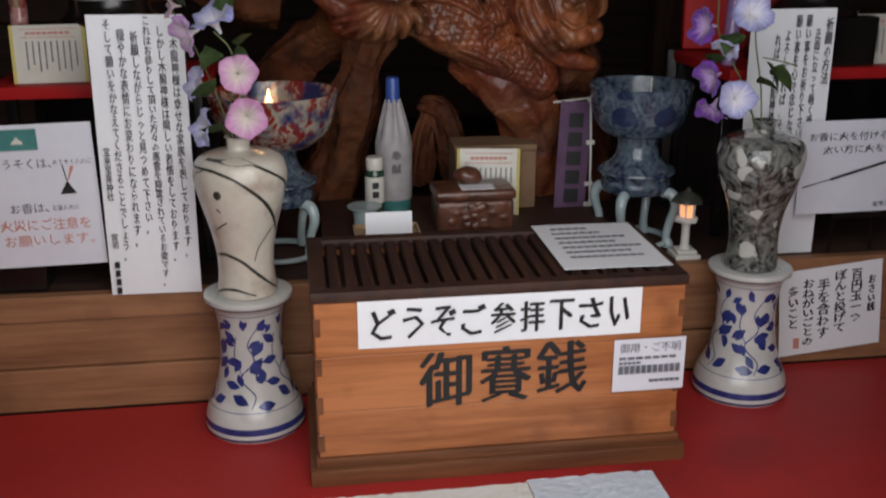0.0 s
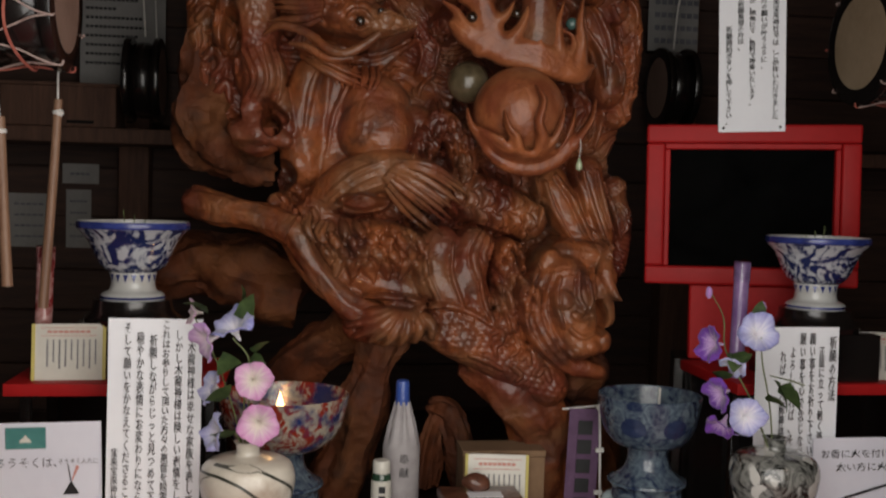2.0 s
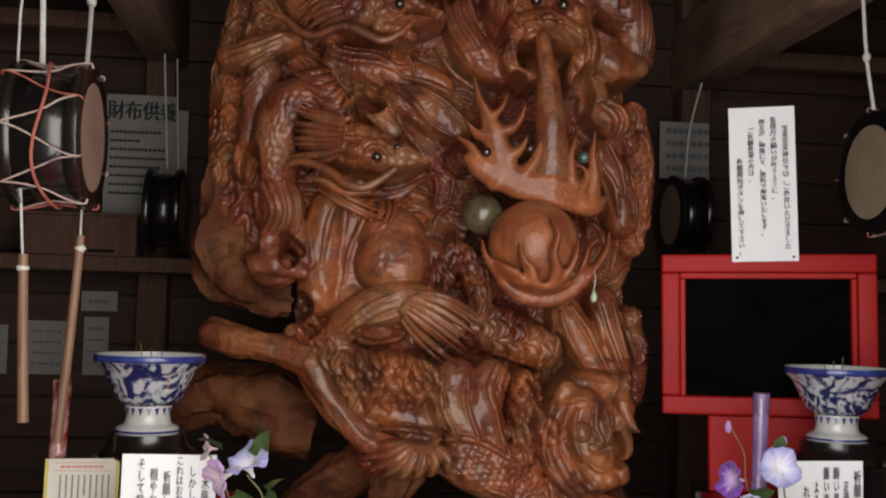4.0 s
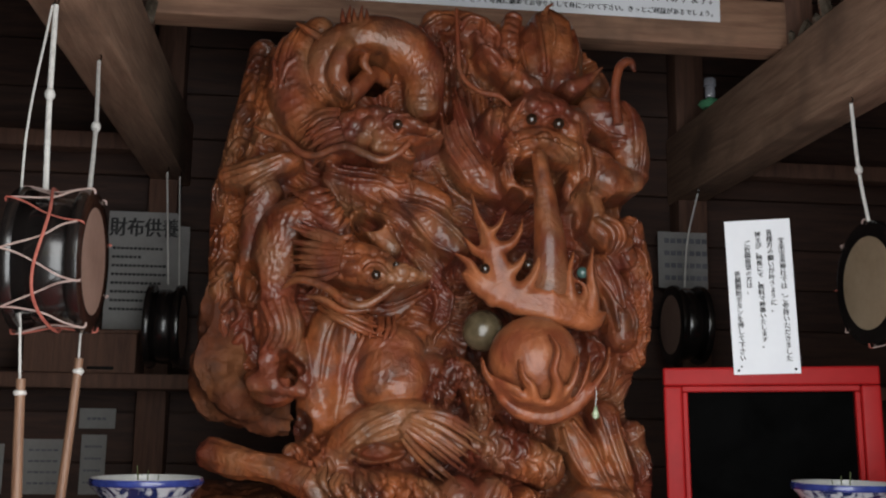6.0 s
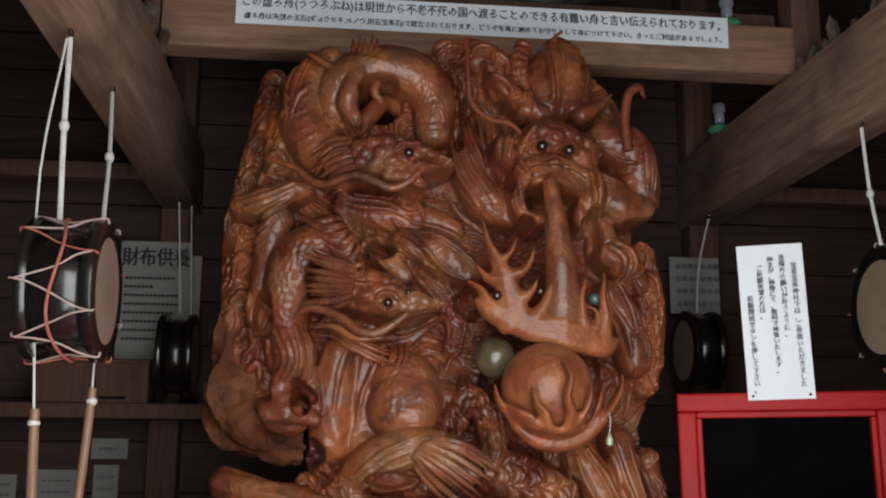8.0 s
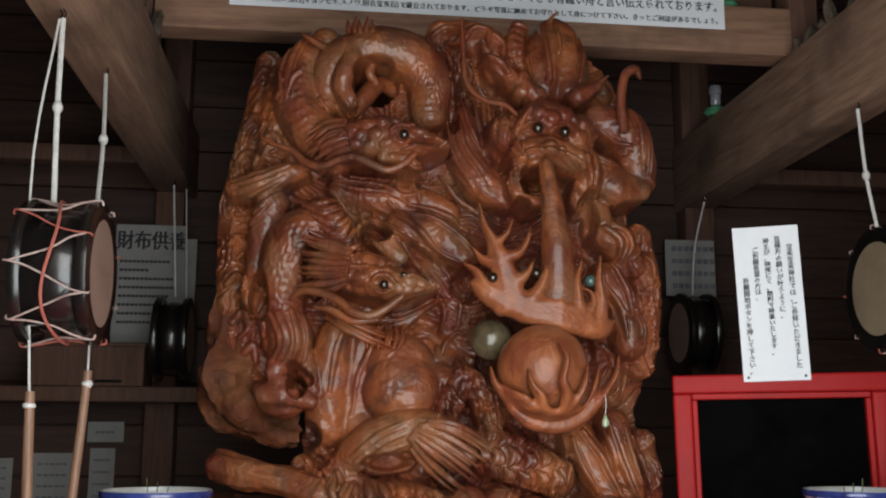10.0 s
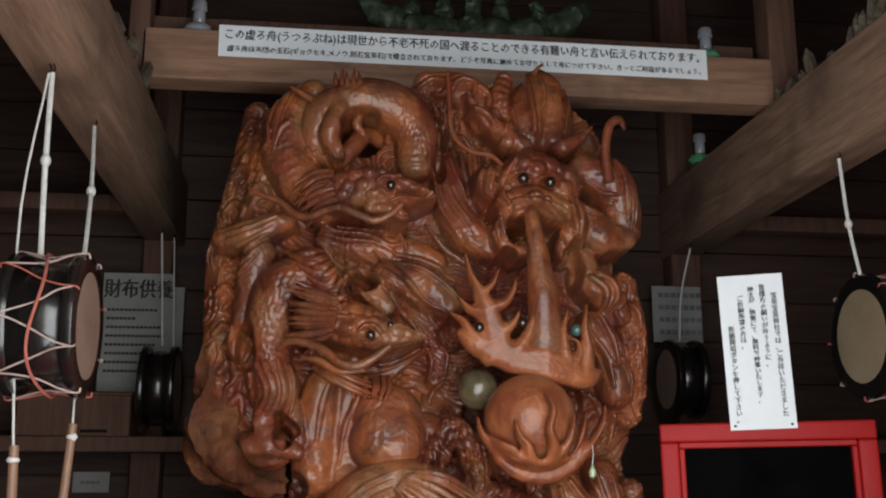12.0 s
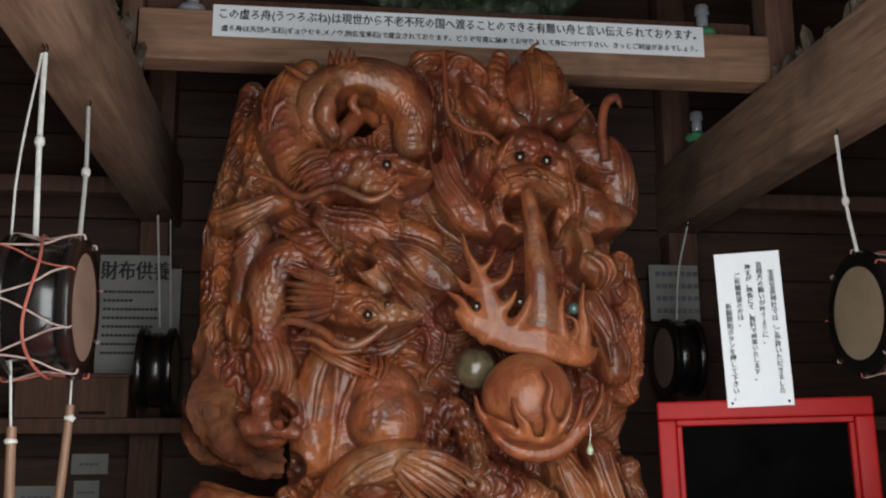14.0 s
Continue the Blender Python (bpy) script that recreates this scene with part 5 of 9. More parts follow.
ridges([[(0.528, 1.435, 0.004), (0.539, 1.416, 0.015), (0.554, 1.392, 0.008), (0.556, 1.375, 0.003)], [(0.537, 1.432, 0.003), (0.537, 1.410, 0.005), (0.551, 1.385, 0.003)], [(0.583, 1.441, 0.004), (0.586, 1.417, 0.012), (0.579, 1.392, 0.008), (0.571, 1.383, 0.003)], [(0.593, 1.433, 0.003), (0.587, 1.411, 0.005), (0.575, 1.386, 0.003)], [(0.606, 1.433, 0.004), (0.617, 1.417, 0.017), (0.631, 1.392, 0.008), (0.632, 1.372, 0.003)], [(0.616, 1.433, 0.003), (0.615, 1.411, 0.005), (0.628, 1.386, 0.003)]], 0.0187)
ridges([[(0.517, 1.402, 0.004), (0.524, 1.387, 0.017), (0.528, 1.362, 0.008), (0.525, 1.342, 0.003)], [(0.526, 1.402, 0.003), (0.524, 1.381, 0.005), (0.525, 1.356, 0.003)], [(0.557, 1.411, 0.004), (0.563, 1.387, 0.012), (0.565, 1.362, 0.008), (0.561, 1.353, 0.003)], [(0.567, 1.403, 0.003), (0.563, 1.381, 0.005), (0.562, 1.356, 0.003)], [(0.592, 1.405, 0.004), (0.600, 1.388, 0.015), (0.607, 1.363, 0.008), (0.605, 1.345, 0.003)], [(0.601, 1.403, 0.003), (0.599, 1.381, 0.005), (0.604, 1.356, 0.003)]], 0.0187)
# fur over the chest
ridges([[(0.385, 1.750, 0.006), (0.397, 1.729, 0.014), (0.378, 1.702, 0.005)], [(0.403, 1.744, 0.005), (0.409, 1.723, 0.008), (0.400, 1.704, 0.003)]], 0.0163)
ridges([[(0.417, 1.759, 0.006), (0.436, 1.737, 0.014), (0.425, 1.710, 0.005)], [(0.442, 1.753, 0.005), (0.449, 1.731, 0.008), (0.440, 1.712, 0.003)]], 0.0163)
ridges([[(0.465, 1.744, 0.006), (0.476, 1.723, 0.014), (0.456, 1.696, 0.005)], [(0.482, 1.738, 0.005), (0.489, 1.717, 0.008), (0.480, 1.698, 0.003)]], 0.0163)
ridges([[(0.498, 1.753, 0.006), (0.516, 1.731, 0.014), (0.504, 1.704, 0.005)], [(0.522, 1.747, 0.005), (0.529, 1.725, 0.008), (0.520, 1.706, 0.003)]], 0.0163)
ridges([[(0.546, 1.738, 0.006), (0.556, 1.717, 0.014), (0.535, 1.689, 0.005)], [(0.562, 1.733, 0.005), (0.569, 1.711, 0.008), (0.560, 1.692, 0.003)]], 0.0163)
ridges([[(0.579, 1.747, 0.006), (0.596, 1.725, 0.014), (0.584, 1.698, 0.005)], [(0.602, 1.741, 0.005), (0.609, 1.719, 0.008), (0.600, 1.700, 0.003)]], 0.0163)
ridges([[(0.397, 1.696, 0.006), (0.414, 1.674, 0.014), (0.401, 1.647, 0.005)], [(0.420, 1.690, 0.005), (0.426, 1.668, 0.008), (0.417, 1.649, 0.003)]], 0.0163)
ridges([[(0.443, 1.689, 0.006), (0.453, 1.667, 0.014), (0.433, 1.640, 0.005)], [(0.459, 1.683, 0.005), (0.466, 1.661, 0.008), (0.457, 1.642, 0.003)]], 0.0163)
ridges([[(0.483, 1.693, 0.006), (0.498, 1.671, 0.014), (0.483, 1.644, 0.005)], [(0.504, 1.687, 0.005), (0.511, 1.665, 0.008), (0.502, 1.646, 0.003)]], 0.0163)
ridges([[(0.528, 1.683, 0.006), (0.541, 1.661, 0.014), (0.524, 1.634, 0.005)], [(0.547, 1.677, 0.005), (0.554, 1.655, 0.008), (0.545, 1.636, 0.003)]], 0.0163)
ridges([[(0.565, 1.692, 0.006), (0.584, 1.670, 0.014), (0.575, 1.643, 0.005)], [(0.591, 1.686, 0.005), (0.597, 1.664, 0.008), (0.588, 1.645, 0.003)]], 0.0163)
ridges([[(0.608, 1.685, 0.006), (0.627, 1.663, 0.014), (0.615, 1.636, 0.005)], [(0.633, 1.679, 0.005), (0.640, 1.657, 0.008), (0.630, 1.638, 0.003)]], 0.0163)
ridges([[(0.423, 1.642, 0.006), (0.439, 1.620, 0.014), (0.424, 1.593, 0.005)], [(0.445, 1.636, 0.005), (0.451, 1.614, 0.008), (0.442, 1.595, 0.003)]], 0.0163)
ridges([[(0.470, 1.635, 0.006), (0.483, 1.613, 0.014), (0.466, 1.586, 0.005)], [(0.489, 1.629, 0.005), (0.496, 1.607, 0.008), (0.487, 1.588, 0.003)]], 0.0163)
ridges([[(0.510, 1.628, 0.006), (0.527, 1.606, 0.014), (0.513, 1.579, 0.005)], [(0.533, 1.622, 0.005), (0.539, 1.600, 0.008), (0.530, 1.581, 0.003)]], 0.0163)
ridges([[(0.560, 1.629, 0.006), (0.575, 1.607, 0.014), (0.559, 1.580, 0.005)], [(0.581, 1.623, 0.005), (0.588, 1.601, 0.008), (0.578, 1.582, 0.003)]], 0.0163)
ridges([[(0.605, 1.629, 0.006), (0.615, 1.607, 0.014), (0.594, 1.580, 0.005)], [(0.621, 1.623, 0.005), (0.628, 1.601, 0.008), (0.619, 1.582, 0.003)]], 0.0163)
ridges([[(0.644, 1.678, 0.006), (0.662, 1.656, 0.014), (0.651, 1.629, 0.005)], [(0.668, 1.672, 0.005), (0.675, 1.650, 0.008), (0.666, 1.631, 0.003)]], 0.0163)
ridges([[(0.387, 1.649, 0.006), (0.399, 1.627, 0.014), (0.380, 1.600, 0.005)], [(0.405, 1.643, 0.005), (0.412, 1.621, 0.008), (0.403, 1.602, 0.003)]], 0.0163)
ridges([[(0.348, 1.938, 0.003), (0.348, 1.921, 0.011), (0.349, 1.895, 0.003)], [(0.367, 1.941, 0.003), (0.366, 1.923, 0.009), (0.364, 1.900, 0.003)], [(0.336, 1.915, 0.003), (0.339, 1.903, 0.008), (0.336, 1.890, 0.003)]], 0.0163)
ridges([[(0.299, 1.861, 0.003), (0.309, 1.845, 0.011), (0.320, 1.819, 0.003)], [(0.317, 1.864, 0.003), (0.326, 1.846, 0.009), (0.335, 1.824, 0.003)], [(0.297, 1.839, 0.003), (0.300, 1.826, 0.008), (0.307, 1.814, 0.003)]], 0.0163)
ridges([[(0.358, 1.877, 0.003), (0.356, 1.860, 0.011), (0.354, 1.834, 0.003)], [(0.376, 1.880, 0.003), (0.373, 1.862, 0.009), (0.370, 1.839, 0.003)], [(0.344, 1.854, 0.003), (0.347, 1.842, 0.008), (0.342, 1.830, 0.003)]], 0.0163)
ridges([[(0.389, 1.892, 0.003), (0.395, 1.876, 0.011), (0.402, 1.850, 0.003)], [(0.407, 1.896, 0.003), (0.413, 1.877, 0.009), (0.418, 1.854, 0.003)], [(0.383, 1.869, 0.003), (0.386, 1.857, 0.008), (0.389, 1.845, 0.003)]], 0.0163)
ridges([[(0.426, 1.847, 0.003), (0.434, 1.830, 0.011), (0.442, 1.804, 0.003)], [(0.445, 1.850, 0.003), (0.451, 1.832, 0.009), (0.458, 1.809, 0.003)], [(0.422, 1.824, 0.003), (0.425, 1.812, 0.008), (0.429, 1.800, 0.003)]], 0.0163)
ridges([[(0.320, 1.823, 0.003), (0.340, 1.807, 0.011), (0.360, 1.781, 0.003)], [(0.339, 1.827, 0.003), (0.357, 1.808, 0.009), (0.376, 1.786, 0.003)], [(0.328, 1.801, 0.003), (0.331, 1.789, 0.008), (0.348, 1.777, 0.003)]], 0.0163)
ridges([[(0.382, 1.824, 0.003), (0.387, 1.807, 0.011), (0.392, 1.781, 0.003)], [(0.401, 1.827, 0.003), (0.404, 1.809, 0.009), (0.408, 1.786, 0.003)], [(0.375, 1.801, 0.003), (0.378, 1.789, 0.008), (0.379, 1.777, 0.003)]], 0.0163)
ridges([[(0.419, 1.793, 0.003), (0.426, 1.777, 0.011), (0.433, 1.751, 0.003)], [(0.438, 1.797, 0.003), (0.443, 1.778, 0.009), (0.448, 1.756, 0.003)], [(0.413, 1.771, 0.003), (0.416, 1.759, 0.008), (0.420, 1.747, 0.003)]], 0.0163)
ridges([[(0.310, 1.786, 0.003), (0.317, 1.769, 0.011), (0.324, 1.744, 0.003)], [(0.329, 1.789, 0.003), (0.334, 1.771, 0.009), (0.340, 1.748, 0.003)], [(0.305, 1.763, 0.003), (0.308, 1.751, 0.008), (0.312, 1.739, 0.003)]], 0.0163)
ridges([[(0.443, 1.893, 0.003), (0.458, 1.876, 0.011), (0.473, 1.850, 0.003)], [(0.462, 1.896, 0.003), (0.476, 1.878, 0.009), (0.489, 1.855, 0.003)], [(0.446, 1.870, 0.003), (0.449, 1.857, 0.008), (0.460, 1.845, 0.003)]], 0.0163)
ridges([[(0.292, 1.823, 0.003), (0.294, 1.807, 0.011), (0.296, 1.781, 0.003)], [(0.310, 1.826, 0.003), (0.311, 1.808, 0.009), (0.311, 1.786, 0.003)], [(0.281, 1.801, 0.003), (0.285, 1.789, 0.008), (0.284, 1.777, 0.003)]], 0.0163)
# folds beside the orb and the drapery down the edge
ridges([[(0.702, 1.740, 0.008), (0.753, 1.670, 0.011), (0.793, 1.590, 0.011), (0.834, 1.520, 0.005)], [(0.669, 1.720, 0.006), (0.696, 1.640, 0.010), (0.747, 1.560, 0.005)], [(0.775, 1.770, 0.006), (0.797, 1.690, 0.011), (0.825, 1.610, 0.010), (0.855, 1.538, 0.005)], [(0.825, 1.756, 0.006), (0.847, 1.675, 0.010), (0.871, 1.595, 0.006)], [(0.759, 1.754, 0.005), (0.786, 1.682, 0.008), (0.798, 1.626, 0.003)], [(0.644, 1.735, 0.006), (0.654, 1.671, 0.010), (0.644, 1.591, 0.005)], [(0.851, 1.724, 0.006), (0.886, 1.660, 0.010), (0.913, 1.563, 0.005)], [(0.796, 1.593, 0.006), (0.821, 1.570, 0.010), (0.847, 1.513, 0.005)]], 0.0163)
# bearded head at the foot
ridges([[(0.687, 1.459, 0.006), (0.673, 1.398, 0.009), (0.698, 1.322, 0.006)], [(0.742, 1.475, 0.006), (0.740, 1.414, 0.009), (0.757, 1.376, 0.005)], [(0.774, 1.460, 0.006), (0.783, 1.406, 0.008), (0.773, 1.376, 0.003)], [(0.714, 1.322, 0.006), (0.746, 1.299, 0.008), (0.785, 1.307, 0.005)], [(0.797, 1.483, 0.006), (0.790, 1.437, 0.009), (0.799, 1.399, 0.005)]], 0.0112)
# scaled belly and thigh
ridges([[(0.510, 1.301, 0.008), (0.530, 1.306, 0.011), (0.537, 1.283, 0.009), (0.515, 1.268, 0.009), (0.519, 1.243, 0.006)], [(0.550, 1.271, 0.008), (0.573, 1.283, 0.011), (0.581, 1.256, 0.009), (0.558, 1.240, 0.006)], [(0.590, 1.233, 0.008), (0.610, 1.243, 0.011), (0.617, 1.217, 0.008)], [(0.638, 1.186, 0.008), (0.661, 1.202, 0.011), (0.675, 1.171, 0.008)], [(0.567, 1.210, 0.008), (0.591, 1.186, 0.009), (0.576, 1.163, 0.005)], [(0.449, 1.240, 0.006), (0.496, 1.225, 0.011), (0.536, 1.202, 0.006)]], 0.0137)
# left flank of curled scrollwork
ridges(comb([(-0.302, 2.420), (-0.232, 2.435), (-0.123, 2.483)], [(-0.281, 2.291), (-0.228, 2.324), (-0.175, 2.374)], 8, 0.0080), 0.0091)
# upper dragon: body in a ring, neck and mane
ridges(comb([(-0.103, 2.862), (-0.133, 2.773), (-0.138, 2.677)], [(-0.129, 2.887), (-0.169, 2.780), (-0.165, 2.668)], 4, 0.0096), 0.0156)
# upper dragon: head
tuft([(0.018, 2.549), (-0.029, 2.539), (-0.083, 2.518)], [(0.035, 2.489), (-0.012, 2.475), (-0.045, 2.447)], 8, 0.0107, 0.016, fan=0.3)
tuft([(0.017, 2.586), (-0.038, 2.588), (-0.092, 2.557)], [(0.011, 2.544), (-0.036, 2.522), (-0.059, 2.479)], 6, 0.0107, 0.013, fan=0.3)
# middle dragon: arched neck with a spiked back, mane and head
tuft([(-0.088, 2.404), (-0.048, 2.373), (-0.015, 2.382)], [(0.002, 2.254), (0.035, 2.239), (0.050, 2.279)], 12, 0.0126, 0.023, fan=0.25)
tuft([(-0.118, 2.379), (-0.055, 2.349), (-0.024, 2.357)], [(-0.005, 2.238), (0.036, 2.215), (0.060, 2.236)], 9, 0.0108, 0.018, fan=0.3)
tuft([(0.041, 2.210), (-0.021, 2.233), (-0.090, 2.259)], [(0.028, 2.125), (-0.025, 2.109), (-0.096, 2.104)], 13, 0.0115, 0.023, fan=0.25)
tuft([(0.026, 2.218), (-0.029, 2.248), (-0.080, 2.270)], [(0.012, 2.155), (-0.034, 2.162), (-0.087, 2.161)], 7, 0.0107, 0.017, fan=0.25)
ridges(comb([(0.121, 2.058), (0.193, 2.071), (0.268, 2.103), (0.329, 2.104)], [(0.104, 2.004), (0.178, 2.017), (0.231, 2.052), (0.261, 2.087)], 7, 0.0091, fan=0.1), 0.0182)
tuft([(-0.039, 2.081), (0.031, 2.044), (0.139, 2.004)], [(-0.023, 2.051), (0.047, 2.006), (0.147, 1.961)], 6, 0.0108, 0.016, fan=0.3)
tuft([(0.078, 2.023), (0.071, 1.992), (0.079, 1.970)], [(0.186, 2.025), (0.187, 1.986), (0.172, 1.960)], 9, 0.0090, 0.013, fan=0.3)
# folds between the heads
ridges(comb([(0.041, 2.329), (0.105, 2.298), (0.186, 2.267)], [(0.088, 2.371), (0.169, 2.332), (0.250, 2.269)], 4, 0.0064), 0.0104)
# great dragon: crest, curls and mane
ridges(comb([(0.359, 2.716), (0.384, 2.614), (0.449, 2.498), (0.476, 2.398)], [(0.459, 2.700), (0.472, 2.600), (0.499, 2.516), (0.563, 2.384)], 9, 0.0102, fan=0.05), 0.0182)
ridges(comb([(0.469, 2.662), (0.439, 2.610), (0.438, 2.542), (0.487, 2.485)], [(0.530, 2.648), (0.496, 2.587), (0.487, 2.527), (0.528, 2.475)], 4, 0.0109), 0.0143)
ridges(comb([(0.313, 2.638), (0.330, 2.518), (0.396, 2.403)], [(0.355, 2.656), (0.371, 2.554), (0.445, 2.438)], 3, 0.0079), 0.0104)
# great dragon: face
ridges(comb([(0.662, 2.460), (0.695, 2.427), (0.702, 2.377)], [(0.740, 2.556), (0.746, 2.471), (0.735, 2.387)], 7, 0.0078), 0.0130)
# great dragon: ears, shoulder and claw
ridges(comb([(0.848, 2.708), (0.880, 2.621), (0.891, 2.483)], [(0.891, 2.675), (0.918, 2.570), (0.917, 2.467)], 6, 0.0095), 0.0156)
ridges(comb([(0.765, 2.614), (0.815, 2.573), (0.866, 2.566)], [(0.728, 2.544), (0.778, 2.511), (0.846, 2.505)], 5, 0.0094), 0.0117)
# hollow behind the orb, smooth burl and plain columns
ridges(comb([(-0.184, 2.052), (-0.150, 1.976), (-0.178, 1.915)], [(-0.093, 2.069), (-0.074, 1.976), (-0.095, 1.900)], 6, 0.0079), 0.0091)
# lower half: arched foreleg with a combed paw
tuft([(0.254, 1.762), (0.339, 1.749), (0.425, 1.698)], [(0.210, 1.693), (0.265, 1.633), (0.343, 1.566)], 13, 0.0106, 0.013, fan=0.3)
ridges(comb([(0.232, 1.754), (0.293, 1.748), (0.355, 1.719)], [(0.202, 1.716), (0.241, 1.679), (0.296, 1.619)], 9, 0.0077), 0.0104)
ridges(comb([(0.053, 1.667), (0.128, 1.729), (0.211, 1.767)], [(0.069, 1.629), (0.129, 1.676), (0.205, 1.708)], 4, 0.0078), 0.0065)
# petals of fur under the paw and the edge of the trunk
tuft([(-0.068, 1.641), (-0.059, 1.594), (-0.027, 1.564)], [(0.057, 1.589), (0.042, 1.557), (0.058, 1.534)], 7, 0.0128, 0.017, fan=0.2)
# chest: smooth panels between folds
ridges(comb([(0.521, 1.437), (0.546, 1.359), (0.572, 1.266)], [(0.607, 1.453), (0.594, 1.360), (0.644, 1.235)], 5, 0.0093, fan=0.1), 0.0130)
# bearded head at the foot
ridges(comb([(0.671, 1.472), (0.649, 1.379), (0.691, 1.279), (0.772, 1.202)], [(0.632, 1.471), (0.603, 1.363), (0.652, 1.256), (0.741, 1.186)], 4, 0.0077), 0.0078)

# tool work over the whole trunk, strongest where no body or head was laid
curls = swirl(GX, GZ, 11, 1.0) - 0.45
fine = swirl(GX * 1.7 + 3, GZ * 1.7, 14, 1.1) - 0.45
grain = value_noise(GX * 60 + 4 * value_noise(GX * 6, GZ * 6, 8), GZ * 14, 31) - 0.5
H = np.where(H > -0.5, H + ROUGH * (0.018 * curls + 0.009 * fine) + 0.0016 * grain, H)
solid = H > -0.5
for _ in range(2):
    pad = np.pad(np.where(solid, H, 0.0), 1)
    cnt = np.pad(solid.astype(float), 1)
    tot = 4 * pad[1:-1, 1:-1] + pad[:-2, 1:-1] + pad[2:, 1:-1] + pad[1:-1, :-2] + pad[1:-1, 2:]
    num = 4 * cnt[1:-1, 1:-1] + cnt[:-2, 1:-1] + cnt[2:, 1:-1] + cnt[1:-1, :-2] + cnt[1:-1, 2:]
    if _ == 0:
        H = np.where(solid, tot / np.maximum(num, 1), H)
# the rim of the trunk turns back, so that the outline is round
cell = solid[:-1, :-1] & solid[1:, :-1] & solid[:-1, 1:] & solid[1:, 1:]
index = -np.ones(H.shape, int)
used = np.zeros(H.shape, bool)
for a, b in ((slice(None, -1), slice(None, -1)), (slice(1, None), slice(None, -1)), (slice(None, -1), slice(1, None)), (slice(1, None), slice(1, None))):
    used[a, b] |= cell
index[used] = np.arange(used.sum())
front_y = BASE_Y - H[used]
co = np.stack([GX[used], front_y, GZ[used]], -1)
nv = len(co)
rim_x = GX[used] + (0.31 - GX[used]) * 0.06
co_back = np.stack([rim_x, np.full(nv, BASE_Y + 0.16) + 0.05 * value_noise(GX[used] * 8, GZ[used] * 8, 3), GZ[used]], -1)
i0, i1, i2, i3 = index[:-1, :-1][cell], index[:-1, 1:][cell], index[1:, 1:][cell], index[1:, :-1][cell]
front = np.stack([i0, i1, i2, i3], -1)
rear = front[:, ::-1] + nv
padc = np.pad(cell, 1)
skirt = []
for dz, dx, a, b in ((-1, 0, 0, 1), (0, 1, 1, 2), (1, 0, 2, 3), (0, -1, 3, 0)):
    edge = ~padc[1 + dz:padc.shape[0] - 1 + dz, 1 + dx:padc.shape[1] - 1 + dx][cell]
    e = front[edge]
    skirt.append(np.stack([e[:, b], e[:, a], e[:, a] + nv, e[:, b] + nv], -1))
faces = np.vstack([front, rear, *skirt])
me = bpy.data.meshes.new("dragon_relief")
me.from_pydata(np.vstack([co, co_back]).tolist(), [], faces.tolist())
bm = bmesh.new()
bm.from_mesh(me)
bpy.data.meshes.remove(me)

def grow(bm, items):
    """Adds swept limbs and balls; gnarled ones get lumps and long grooves."""
    for item in items:
        if item[0] == "ball":
            ball(bm, item[1], item[2], 40, 28, item[3])
            continue
        pts, gnarl = [list(p) for p in item[1]], item[5]
        if not gnarl:
            tube(bm, pts, item[2], item[3] or 7 * len(pts), item[4])
            continue
        a, b = pts[0], pts[1]
        k = a[3] / (math.dist(a[:3], b[:3]) + 1e-6)
        pts.insert(0, [a[i] - (b[i] - a[i]) * k * 0.6 for i in range(3)] + [a[3] * 0.35])
        seg, rows = 36, 14 * len(pts)
        tmp = bmesh.new()
        tube(tmp, pts, seg, rows, item[4])
        tmp.normal_update()
        tmp.verts.ensure_lookup_table()
        shift = []
        for i, v in enumerate(tmp.verts):
            ang, run = 2 * math.pi * (i % seg) / seg, (i // seg) / rows * len(pts)
            groove = noise.noise((math.cos(ang) * 2.2, math.sin(ang) * 2.2, run * 0.5)) * 0.012 + noise.noise((math.cos(ang) * 6, math.sin(ang) * 6, run * 0.9)) * 0.008
            shift.append(v.normal * gnarl * (0.028 * noise.noise(v.co * 8) + groove + 0.004 * noise.noise(v.co * 55)))
        for v, d in zip(tmp.verts, shift):
            v.co += d
        me = bpy.data.meshes.new("limb")
        tmp.to_mesh(me)
        tmp.free()
        bm.from_mesh(me)
        bpy.data.meshes.remove(me)


